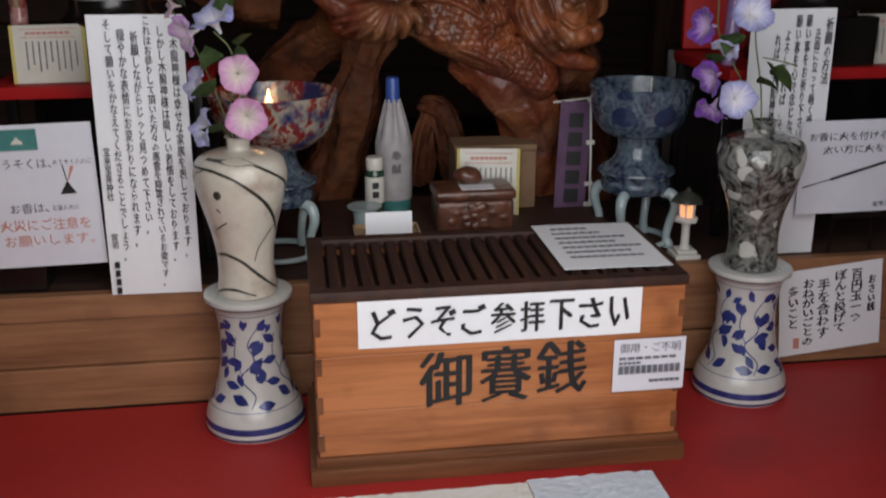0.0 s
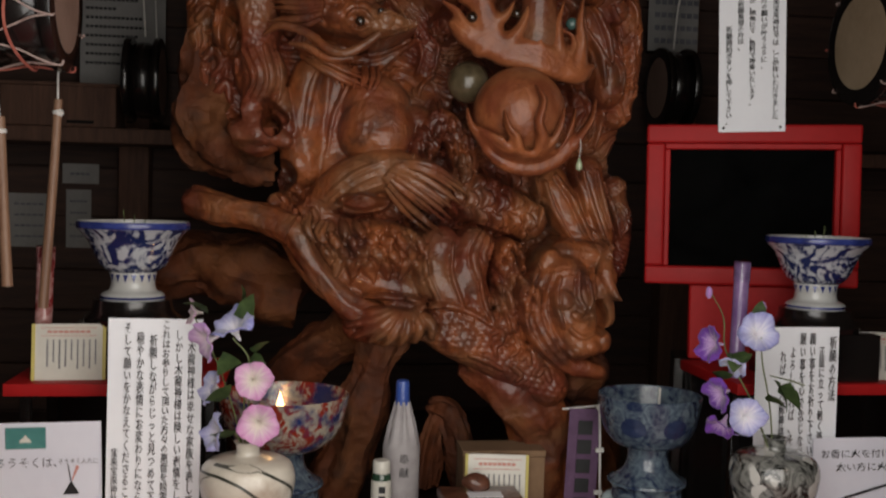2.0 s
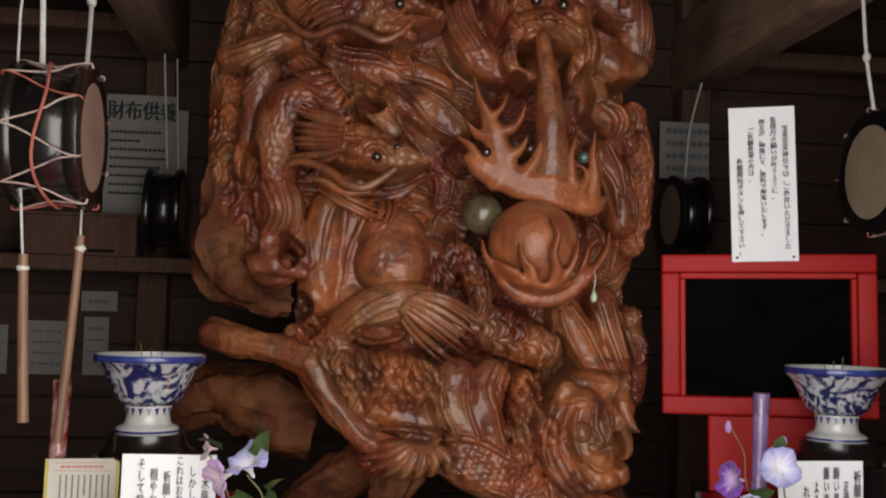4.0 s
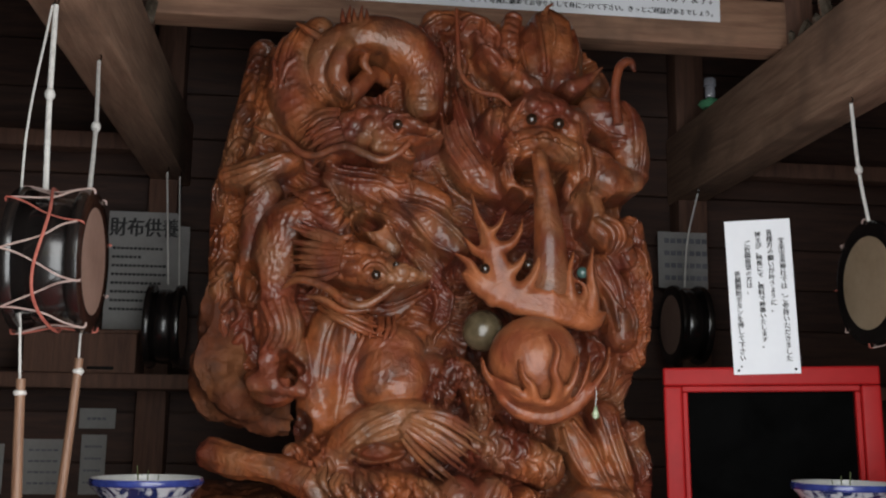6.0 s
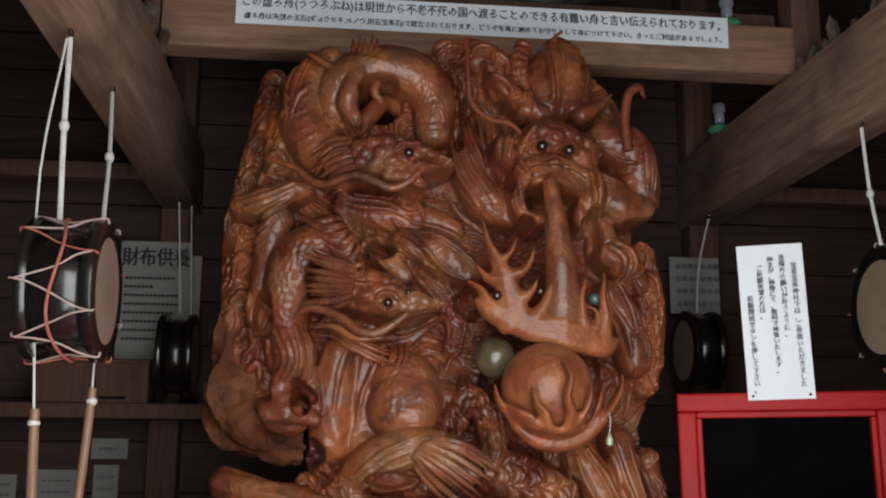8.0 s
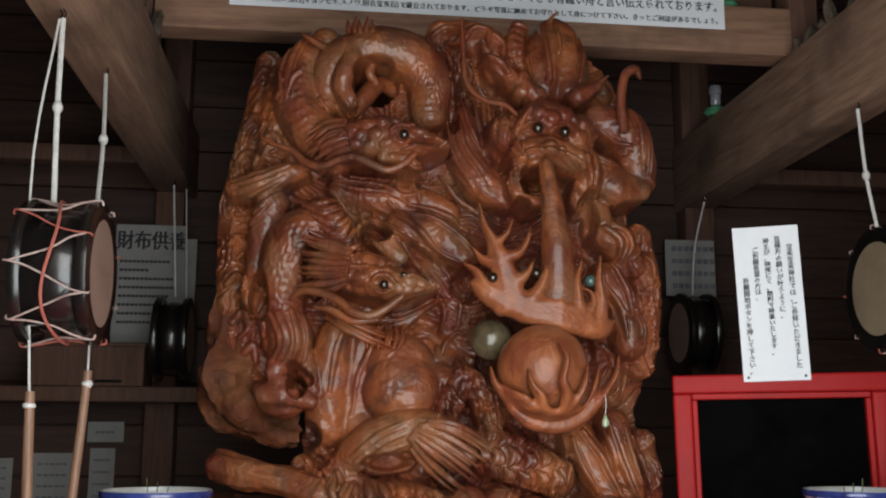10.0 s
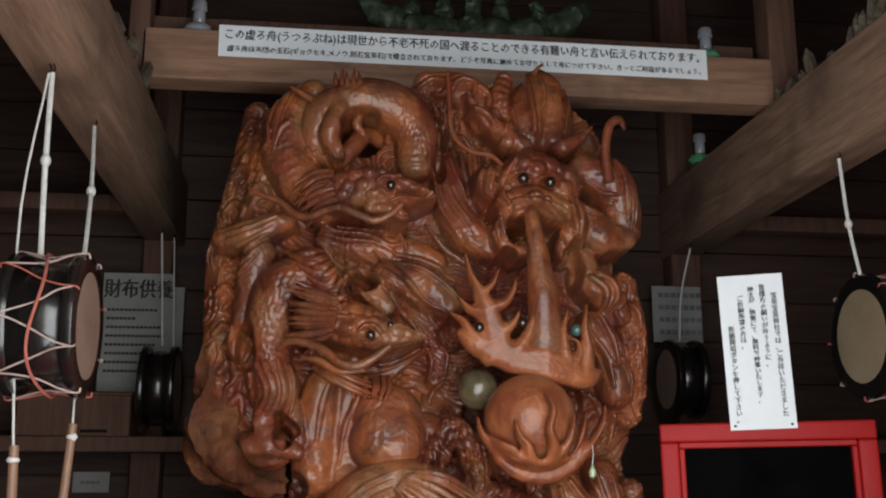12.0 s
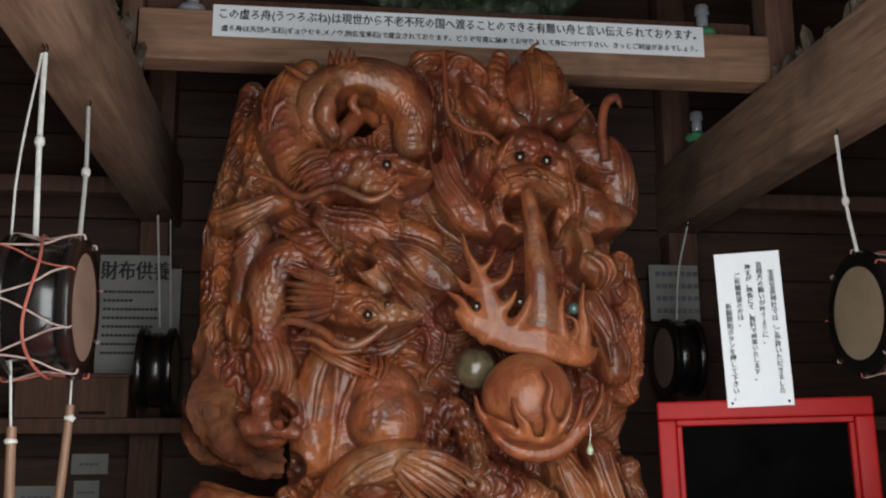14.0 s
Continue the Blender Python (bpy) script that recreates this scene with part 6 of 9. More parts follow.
def web(bm, strokes, front, ball_c, ball_r, thick, edge):
    """A flat carved flame: strokes melt into one another and follow a bowl round a ball."""
    step = 0.0026
    pts = np.array([p for s in strokes for p in s])
    gx, gz = np.meshgrid(np.arange(pts[:, 0].min() - 0.03, pts[:, 0].max() + 0.03, step), np.arange(pts[:, 1].min() - 0.03, pts[:, 1].max() + 0.03, step))
    field = np.full(gx.shape, 9.0)
    for s in strokes:
        path = smooth_path(s, 14 * len(s))
        d = (np.hypot(gx[..., None] - path[:, 0], gz[..., None] - path[:, 1]) - path[:, 2]).min(-1)
        h = np.clip(0.5 + 0.5 * (field - d) / 0.012, 0, 1)
        field = field * (1 - h) + d * h - 0.012 * h * (1 - h)
    t = np.clip(-field / edge, 0, 1)
    rise = np.sqrt(1 - (1 - t) ** 2) + 0.10 * value_noise(gx * 30, gz * 30, 51) * t
    off = np.hypot(gx - ball_c[0], gz - ball_c[2])
    bowl = np.sqrt(np.clip(ball_r ** 2 - off ** 2, (0.38 * ball_r) ** 2, None))
    mid = (ball_c[1] - bowl) if front is None else front + 0.35 * np.abs(gx - ball_c[0]) ** 1.3
    keep = field < 0
    cell = keep[:-1, :-1] & keep[1:, :-1] & keep[:-1, 1:] & keep[1:, 1:]
    used = np.zeros(gx.shape, bool)
    for a, b in ((slice(None, -1), slice(None, -1)), (slice(1, None), slice(None, -1)), (slice(None, -1), slice(1, None)), (slice(1, None), slice(1, None))):
        used[a, b] |= cell
    index = -np.ones(gx.shape, int)
    index[used] = np.arange(used.sum())
    co_f = np.stack([gx[used], (mid - thick * rise)[used], gz[used]], -1)
    co_b = np.stack([gx[used], (mid + thick * 0.8 * rise)[used], gz[used]], -1)
    n = len(co_f)
    f = np.stack([index[:-1, :-1][cell], index[:-1, 1:][cell], index[1:, 1:][cell], index[1:, :-1][cell]], -1)
    padc = np.pad(cell, 1)
    sides = []
    for dz, dx, a, b in ((-1, 0, 0, 1), (0, 1, 1, 2), (1, 0, 2, 3), (0, -1, 3, 0)):
        e = f[~padc[1 + dz:padc.shape[0] - 1 + dz, 1 + dx:padc.shape[1] - 1 + dx][cell]]
        sides.append(np.stack([e[:, b], e[:, a], e[:, a] + n, e[:, b] + n], -1))
    me = bpy.data.meshes.new("flame")
    me.from_pydata(np.vstack([co_f, co_b]).tolist(), [], np.vstack([f, f[:, ::-1] + n, *sides]).tolist())
    bm.from_mesh(me)
    bpy.data.meshes.remove(me)


grow(bm, GROWN)
dark_faces = len(bm.faces)
grow(bm, PALE)
web(bm, BREATH, 2.655, (0.60, 2.66, 2.1), 0.2, 0.030, 0.024)
web(bm, CUP, None, ORB, 0.146, 0.026, 0.018)
bm.faces.ensure_lookup_table()
for f in bm.faces[dark_faces:]:
    f.material_index = 1
M_CARVED = material("varnished_carved_wood", (0.085, 0.018, 0.007), (0.31, 0.090, 0.029), 0.5, 3.6, (1, 1, 0.6), 30, 0.5, coat=0.45, contrast=0.4,
                    distortion=1.8, coat_rough=0.13, stain=(0.075, 0.02, 0.012), stain_size=5, stain_at=0.6)
M_CARVED_PALE = material("pale_varnished_sapwood", (0.13, 0.032, 0.013), (0.34, 0.104, 0.038), 0.44, 6.0, (1, 1, 0.5), 34, 0.2, coat=0.3, contrast=0.42, distortion=2.2, coat_rough=0.22,
                         stain=(0.22, 0.065, 0.025), stain_size=6, stain_at=0.64)


def gouged(mt, patches, depth, size):
    """Adds chisel marks, a finer grain and patches of other stain to a wood."""
    nd, ln = mt.node_tree.nodes, mt.node_tree.links
    b = nd["Principled BSDF"]
    b.inputs["Specular IOR Level"].default_value = 0.3
    tc = nd.new("ShaderNodeTexCoord")
    warp = nd.new("ShaderNodeTexNoise")
    warp.inputs["Scale"].default_value, warp.inputs["Detail"].default_value = 9, 3
    ln.new(tc.outputs["Object"], warp.inputs["Vector"])
    bend = nd.new("ShaderNodeMix")
    bend.data_type = 'VECTOR'
    bend.inputs["Factor"].default_value = 0.12
    ln.new(tc.outputs["Object"], bend.inputs[4])
    ln.new(warp.outputs["Color"], bend.inputs[5])
    cut = nd.new("ShaderNodeTexVoronoi")
    cut.feature = 'SMOOTH_F1'
    cut.inputs["Scale"].default_value, cut.inputs["Smoothness"].default_value = size, 0.25
    ln.new(bend.outputs[1], cut.inputs["Vector"])
    grit = nd.new("ShaderNodeTexNoise")
    grit.inputs["Scale"].default_value, grit.inputs["Detail"].default_value = size * 2.2, 4
    ln.new(bend.outputs[1], grit.inputs["Vector"])
    both = nd.new("ShaderNodeMath")
    both.operation = 'MULTIPLY_ADD'
    both.inputs[1].default_value = 0.7
    ln.new(grit.outputs["Fac"], both.inputs[0])
    ln.new(cut.outputs["Distance"], both.inputs[2])
    bp = nd.new("ShaderNodeBump")
    bp.inputs["Strength"].default_value, bp.inputs["Distance"].default_value = 0.8, depth
    ln.new(both.outputs[0], bp.inputs["Height"])
    old = b.inputs["Normal"].links[0].from_socket
    ln.new(old, bp.inputs["Normal"])
    ln.new(bp.outputs[0], b.inputs["Normal"])
    colour = b.inputs["Base Color"].links[0].from_socket
    for tint, scale, at, share in patches:
        n = nd.new("ShaderNodeTexNoise")
        n.inputs["Scale"].default_value, n.inputs["Detail"].default_value = scale, 5
        off = nd.new("ShaderNodeMapping")
        off.inputs["Location"].default_value = (scale, scale * 0.7, 3.1)
        ln.new(tc.outputs["Object"], off.inputs["Vector"])
        ln.new(off.outputs[0], n.inputs["Vector"])
        r = nd.new("ShaderNodeMapRange")
        r.inputs["From Min"].default_value, r.inputs["From Max"].default_value = at - 0.09, at + 0.09
        r.inputs["To Max"].default_value = share
        ln.new(n.outputs["Fac"], r.inputs["Value"])
        mx = nd.new("ShaderNodeMix")
        mx.data_type = 'RGBA'
        mx.inputs["B"].default_value = (*tint, 1)
        ln.new(r.outputs[0], mx.inputs["Factor"])
        ln.new(colour, mx.inputs["A"])
        colour = mx.outputs["Result"]
    ln.new(colour, b.inputs["Base Color"])


gouged(M_CARVED, (((0.24, 0.112, 0.05), 7.0, 0.56, 0.6), ((0.15, 0.026, 0.016), 4.5, 0.54, 0.6), ((0.05, 0.022, 0.014), 16.0, 0.6, 0.6)), 0.0032, 60)
gouged(M_CARVED_PALE, (((0.36, 0.14, 0.06), 14.0, 0.57, 0.5), ((0.19, 0.042, 0.02), 10.0, 0.56, 0.6)), 0.0025, 60)
# rough root wood; the shade under the carving is put into its dark colour
M_ROOT = material("shade_darkened_root_wood", (0.045, 0.012, 0.005), (0.15, 0.040, 0.013), 0.75, 4.0, (1, 1, 0.4), 30, 0.6, contrast=0.5, distortion=1.5)
gouged(M_ROOT, (((0.18, 0.065, 0.022), 6.0, 0.57, 0.6), ((0.03, 0.012, 0.007), 14.0, 0.58, 0.6)), 0.008, 26)
carving = finish("dragon_carving", bm, M_CARVED, True, angle=80)
carving.data.materials.append(M_CARVED_PALE)
tagged(carving, "large varnished brown wood carving of coiled dragons, flames and an orb", "sculpture")

root_base = thing("root_base", pose(0, 0, 0), "gnarled root stock under the dragon carving, colour darkened for shade", "root")
for item in ROOTS:
    bm = bmesh.new()
    grow(bm, [item])
    part("root", bm, M_ROOT, root_base)


def bead(x, y, z, r, mt, label):
    bm = bmesh.new()
    ball(bm, (0, 0, 0), r, 24, 16)
    ob = finish("glass_bead" if mt is not M_STONE else "stone_ball", bm, mt)
    ob.matrix_world = pose(x, y, z)
    return tagged(ob, label, "bead" if mt is not M_STONE else "stone")


M_STONE = material("grey_green_stone", (0.045, 0.034, 0.018), (0.13, 0.098, 0.055), 0.25, 14, (1, 1, 1), 60, 0.08, coat=0.4)
M_TEAL = material("teal_stone", (0.03, 0.07, 0.06), (0.07, 0.13, 0.115), 0.2, 14, (1, 1, 1), 60, 0.05, coat=0.5)
M_EYE = material("dark_glass_eye", (0.008, 0.005, 0.003), (0.03, 0.015, 0.008), 0.1, 14, (1, 1, 1), 60, 0.0, coat=0.8, coat_rough=0.03)
bead(0.432, 2.780, 1.986, 0.0582, M_STONE, "round mottled grey-green stone set beside the orb")
bead(0.695, 2.690, 2.144, 0.0167, M_TEAL, "small round teal stone among the carved flames")
bead(0.537, 2.660, 2.157, 0.0135, M_EYE, "small dark bead among the carved flames")
bead(0.420, 2.670, 2.144, 0.0151, M_EYE, "small dark bead among the carved flames")
bead(0.552, 2.685, 2.573, 0.0167, M_EYE, "dark glass eye of the carved dragon")
bead(0.629, 2.685, 2.564, 0.0167, M_EYE, "dark glass eye of the carved dragon")
bead(0.175, 2.660, 2.532, 0.0143, M_EYE, "dark glass eye of the carved dragon")
bead(0.125, 2.645, 2.115, 0.0135, M_EYE, "dark glass eye of the carved dragon")
bead(0.178, 2.650, 2.144, 0.0090, M_EYE, "dark glass eye of the carved dragon")

# ---- the offering box ----
def offering_box():
    w, d, h = 0.79, 0.37, 0.42
    b = thing("offering_box", pose(0.415, 2.115, PLATFORM_Z), "reddish-brown wooden offering box with a slatted top on red", "offering box")
    t = 0.022
    for name, x0, x1, y0, y1 in (("front_panel", -w / 2 + 0.002, w / 2 - 0.002, -d / 2, -d / 2 + t), ("back_panel", -w / 2, w / 2, d / 2 - t, d / 2)):
        for k, (z0, z1) in enumerate(((0.062, 0.166), (0.167, 0.292), (0.293, 0.412))):
            bm = bmesh.new()
            box(bm, x0, x1, y0, y1, z0, z1, 0.0015)
            part("board", bm, M_BOX, b, smooth=False)
    for x0, x1 in ((-w / 2, -w / 2 + t), (w / 2 - t, w / 2)):
        bm = bmesh.new()
        box(bm, x0, x1, -d / 2 + t, d / 2 - t, 0.06, 0.412, 0.0015)
        part("side_panel", bm, M_BOX, b, smooth=False)
        for k in range(4):
            bm = bmesh.new()
            xx0, xx1 = (x0 - 0.001, x0 + 0.014) if x0 < 0 else (x1 - 0.014, x1 + 0.001)
            box(bm, xx0, xx1, -d / 2 - 0.0015, -d / 2 + t, 0.075 + k * 0.088, 0.115 + k * 0.088, 0.001)
            part("joint_tenon", bm, M_BOX_RIM, b, smooth=False)
    bm = bmesh.new()
    box(bm, -w / 2 - 0.018, w / 2 + 0.018, -d / 2 - 0.018, d / 2 + 0.018, 0.0, 0.038, 0.003, seg=2)
    part("plinth", bm, M_BOX_RIM, b)
    bm = bmesh.new()
    box(bm, -w / 2 - 0.006, w / 2 + 0.006, -d / 2 - 0.007, d / 2 + 0.007, 0.0385, 0.061, 0.004, seg=2)
    part("plinth_moulding", bm, M_BOX_RIM, b)
    for y0, y1 in ((-d / 2 - 0.004, -d / 2 + 0.03), (d / 2 - 0.03, d / 2 + 0.004)):
        bm = bmesh.new()
        box(bm, -w / 2 - 0.004, w / 2 + 0.004, y0, y1, 0.413, 0.436, 0.003, seg=2)
        part("rim", bm, M_BOX_DARK, b)
    for x0, x1 in ((-w / 2 - 0.004, -w / 2 + 0.03), (w / 2 - 0.03, w / 2 + 0.004)):
        bm = bmesh.new()
        box(bm, x0, x1, -d / 2 + 0.0305, d / 2 - 0.0305, 0.413, 0.436, 0.003, seg=2)
        part("rim", bm, M_BOX_DARK, b)
    # dark sheet added close under the slats in place of the shade inside
    bm = bmesh.new()
    box(bm, -w / 2 + 0.031, w / 2 - 0.031, -d / 2 + 0.031, d / 2 - 0.031, 0.394, 0.399)
    part("slat_shade_sheet", bm, M_BOX_DARK, b, smooth=False)
    n = 21
    for k in range(n):
        x = -w / 2 + 0.05 + (w - 0.1) * k / (n - 1)
        bm = bmesh.new()
        box(bm, x - 0.012, x + 0.012, -d / 2 + 0.031, d / 2 - 0.031, 0.402, 0.43, 0.004)
        part("slat", bm, M_BOX_DARK, b)
    rows = [("御", -0.123, 0.228, 0.108, 0.125, False), ("賽", 0.006, 0.232, 0.108, 0.128, False), ("銭", 0.128, 0.238, 0.108, 0.122, False)]
    for row in rows:
        word = lettering([row], M_INK, b, "painted_character", "black brushed character", bold=0.0028)
        word.location = (0.0, -d / 2 - 0.0006, 0.0)
    return b


def paper(name, x, y, z, w, h, label, mt=None, lean=0.0, roll=0.0, turn=0.0, curl=0.003, rows=(), ink=None, seed=0, flat=False, category="paper", bold=0.0):
    """A paper whose lower left corner lies at (x, y, z). lean: degrees it leans back; roll: degrees it tilts to the right."""
    m = pose(x, y, z, 0, 0, turn) @ pose(0, 0, 0, -lean if not flat else -90, roll, 0)
    p = thing(name, m, label, category)
    bm = bmesh.new()
    sheet(bm, w, h, 0.0012, curl, 10, 14, seed)
    part("sheet", bm, mt or M_PAPER, p)
    if rows:
        t = lettering(rows, ink or M_INK, p, bold=bold)
        t.location = (0, -curl * 1.05 - 0.0006, 0)
    return p


offering_box()

# ---- porcelain and other glazes ----
M_PORCELAIN = material("white_porcelain", (0.50, 0.50, 0.48), (0.66, 0.66, 0.64), 0.28, 4.0, (1, 1, 1), 40, 0.03, coat=0.5, coat_rough=0.08)
M_COBALT = material("cobalt_blue_glaze", (0.012, 0.02, 0.11), (0.04, 0.06, 0.25), 0.25, 20.0, (1, 1, 1), 60, 0.0, coat=0.5, coat_rough=0.08)
M_CREAM_GLAZE = material("cream_crackle_glaze", (0.48, 0.43, 0.36), (0.66, 0.61, 0.53), 0.3, 9.0, (1, 1, 1), 60, 0.05, coat=0.5, contrast=0.8, stain=(0.38, 0.30, 0.24), stain_size=12, coat_rough=0.1)
M_DARK_VEIN = material("dark_green_vein_glaze", (0.018, 0.02, 0.015), (0.05, 0.05, 0.04), 0.35, 20.0, (1, 1, 1), 60, 0.0, coat=0.4)
M_CELADON = material("pale_celadon_glaze", (0.30, 0.38, 0.40), (0.48, 0.56, 0.56), 0.25, 9.0, (1, 1, 1), 40, 0.03, coat=0.5, coat_rough=0.08)
M_BLUE_WARE = material("mottled_blue_ware", (0.014, 0.024, 0.06), (0.115, 0.155, 0.185), 0.25, 22.0, (1, 1, 1), 70, 0.04, coat=0.5, contrast=0.35, distortion=2.0, coat_rough=0.08)
M_BLUE_PAINT = material("blue_painted_scene", (0.012, 0.02, 0.085), (0.46, 0.47, 0.5), 0.22, 17.0, (1, 1, 1), 60, 0.02, coat=0.5, contrast=0.14, distortion=2.4, coat_rough=0.06)
M_IMARI = material("red_and_blue_painted_ware", (0.22, 0.022, 0.012), (0.34, 0.29, 0.23), 0.25, 22.0, (1, 1, 1), 60, 0.02, coat=0.5, contrast=0.14, distortion=1.6,
                   stain=(0.015, 0.025, 0.10), stain_size=16, stain_at=0.56, coat_rough=0.08)
M_CRIMSON_LEAF = material("green_cloth_leaf", (0.03, 0.06, 0.018), (0.10, 0.16, 0.05), 0.7, 30.0, (1, 1, 1), 90, 0.2)
M_STEM = material("green_stem", (0.06, 0.08, 0.02), (0.14, 0.16, 0.06), 0.6, 30.0, (1, 1, 1), 90, 0.1)
M_DIM_BLUE = material("dark_blue_glaze", (0.012, 0.02, 0.055), (0.03, 0.045, 0.10), 0.25, 20.0, (1, 1, 1), 60, 0.0, coat=0.5, coat_rough=0.08)
M_WAX = material("candle_wax", (0.7, 0.62, 0.5), (0.8, 0.73, 0.62), 0.5, 8, (1, 1, 1), 40, 0.02)
M_FLAME = glow("candle_flame", (1.0, 0.6, 0.3), 7.0)
M_LAMP = glow("small_lamp_glow", (1.0, 0.42, 0.18), 1.5)
M_CLEAR = glass("clear_plastic", (0.96, 0.96, 0.98), 0.05, 1.3)
M_CARD = material("brown_cardboard", (0.18, 0.10, 0.055), (0.26, 0.155, 0.085), 0.8, 5, (1, 1, 1), 60, 0.1)
M_DARK_CARVED = material("dark_carved_box_wood", (0.06, 0.022, 0.014), (0.16, 0.06, 0.035), 0.35, 26, (1, 1, 1), 80, 0.5, coat=0.3)
M_PURPLE = material("purple_banner_cloth", (0.085, 0.04, 0.085), (0.15, 0.08, 0.15), 0.8, 10, (1, 1, 1), 120, 0.2)
M_CLEARPURPLE = material("purple_paper_roll", (0.22, 0.12, 0.3), (0.34, 0.22, 0.42), 0.2, 8, (1, 1, 1), 60, 0.02, coat=0.8, coat_rough=0.05)
M_REDROLL = material("red_patterned_paper_roll", (0.26, 0.03, 0.03), (0.6, 0.34, 0.32), 0.25, 24, (1, 1, 1), 60, 0.02, coat=0.8, contrast=0.3, coat_rough=0.05)
M_BLUECAP = material("blue_foil_cap", (0.02, 0.05, 0.26), (0.05, 0.11, 0.4), 0.35, 10, (1, 1, 1), 60, 0.05, coat=0.3)
M_TEALPAPER = material("teal_printed_paper", (0.03, 0.16, 0.15), (0.07, 0.25, 0.23), 0.5, 10, (1, 1, 1), 60, 0.0)
M_GREENGLASS = material("dark_green_bottle", (0.02, 0.05, 0.03), (0.05, 0.10, 0.06), 0.12, 10, (1, 1, 1), 60, 0.0, coat=0.6)
M_WHITE = material("white_painted_resin", (0.62, 0.60, 0.56), (0.74, 0.72, 0.68), 0.5, 10, (1, 1, 1), 60, 0.05)
# thin pinkish-white paper, darkened in its colour for the shade round the bottle
M_WRAP = material("thin_shaded_paper_wrap", (0.32, 0.29, 0.295), (0.44, 0.41, 0.415), 0.6, 9, (1, 1, 1), 50, 0.1)
M_TRAY = material("plain_tray_wood", (0.42, 0.28, 0.16), (0.55, 0.4, 0.25), 0.55, 4, GRAIN_X, 20, 0.1)


def marbled_grey():
    """Grey swirled glaze with pale pebble shapes."""
    mt = material("grey_pebble_glaze", (0.018, 0.019, 0.018), (0.2, 0.2, 0.185), 0.24, 16.0, (1, 1, 1), 40, 0.05, coat=0.6, contrast=0.28, distortion=3.5, coat_rough=0.08)
    t = mt.node_tree
    nd, ln = t.nodes, t.links
    b = nd["Principled BSDF"]
    old = b.inputs["Base Color"].links[0].from_socket
    tc, nz = nd.new("ShaderNodeTexCoord"), nd.new("ShaderNodeTexNoise")
    nz.inputs["Scale"].default_value = 24
    ln.new(tc.outputs["Object"], nz.inputs["Vector"])
    warp = nd.new("ShaderNodeVectorMath")
    warp.operation = 'MULTIPLY_ADD'
    warp.inputs[1].default_value = (0.04, 0.04, 0.04)
    ln.new(nz.outputs["Color"], warp.inputs[0])
    ln.new(tc.outputs["Object"], warp.inputs[2])
    vo = nd.new("ShaderNodeTexVoronoi")
    vo.inputs["Scale"].default_value = 21
    ln.new(warp.outputs[0], vo.inputs["Vector"])
    rp = nd.new("ShaderNodeValToRGB")
    rp.color_ramp.elements[0].position, rp.color_ramp.elements[0].color = 0.40, (1, 1, 1, 1)
    rp.color_ramp.elements[1].position, rp.color_ramp.elements[1].color = 0.46, (0, 0, 0, 1)
    ln.new(vo.outputs["Distance"], rp.inputs[0])
    sep = nd.new("ShaderNodeSeparateColor")
    ln.new(vo.outputs["Color"], sep.inputs[0])
    gt = nd.new("ShaderNodeMath")
    gt.operation = 'GREATER_THAN'
    gt.inputs[1].default_value = 0.55
    ln.new(sep.outputs[0], gt.inputs[0])
    mul = nd.new("ShaderNodeMath")
    mul.operation = 'MULTIPLY'
    ln.new(rp.outputs[0], mul.inputs[0])
    ln.new(gt.outputs[0], mul.inputs[1])
    mx = nd.new("ShaderNodeMix")
    mx.data_type = 'RGBA'
    mx.inputs["B"].default_value = (0.50, 0.49, 0.46, 1)
    ln.new(mul.outputs[0], mx.inputs["Factor"])
    ln.new(old, mx.inputs["A"])
    ln.new(mx.outputs["Result"], b.inputs["Base Color"])
    return mt


M_GREY_PEBBLE = marbled_grey()


def radius_at(profile, z):
    for (r0, z0), (r1, z1) in zip(profile, profile[1:]):
        if z0 <= z <= z1 and z1 > z0:
            return r0 + (r1 - r0) * (z - z0) / (z1 - z0)
    return profile[-1][0]


def fine_profile(profile, n=40):
    return [tuple(p) for p in smooth_path(profile, n)]


def brush(bm, profile, points, lift=0.0008):
    """A painted stroke on a turned body: points of (angle in degrees, z, width)."""
    rows = smooth_path(points, 5 * len(points))
    left, right = [], []
    for k, (a, z, w) in enumerate(rows):
        pa, pz = rows[max(k - 1, 0)][:2], rows[min(k + 1, len(rows) - 1)][:2]
        r = radius_at(profile, z)
        da, dz = math.radians(pz[0] - pa[0]) * r, pz[1] - pa[1]
        ln = math.hypot(da, dz) + 1e-9
        for side, out in ((1, left), (-1, right)):
            aa = math.radians(a) + side * (-dz / ln) * w / 2 / r
            zz = z + side * (da / ln) * w / 2
            rr = radius_at(profile, zz) + lift
            out.append(bm.verts.new((rr * math.cos(aa), rr * math.sin(aa), zz)))
    for k in range(len(rows) - 1):
        bm.faces.new((left[k], left[k + 1], right[k + 1], right[k]))


def leaf_dab(bm, profile, a, z, ang, size):
    """A painted leaf: a stroke that swells and tapers."""
    r = radius_at(profile, z)
    ca, sa = math.cos(math.radians(ang)), math.sin(math.radians(ang))
    pts = []
    size *= 1.3
    for u, w in ((0, 0.05), (0.3, 0.42), (0.6, 0.5), (1.0, 0.06)):
        pts.append((a + math.degrees(u * size * ca / r), z + u * size * sa, w * size))
    brush(bm, profile, pts)


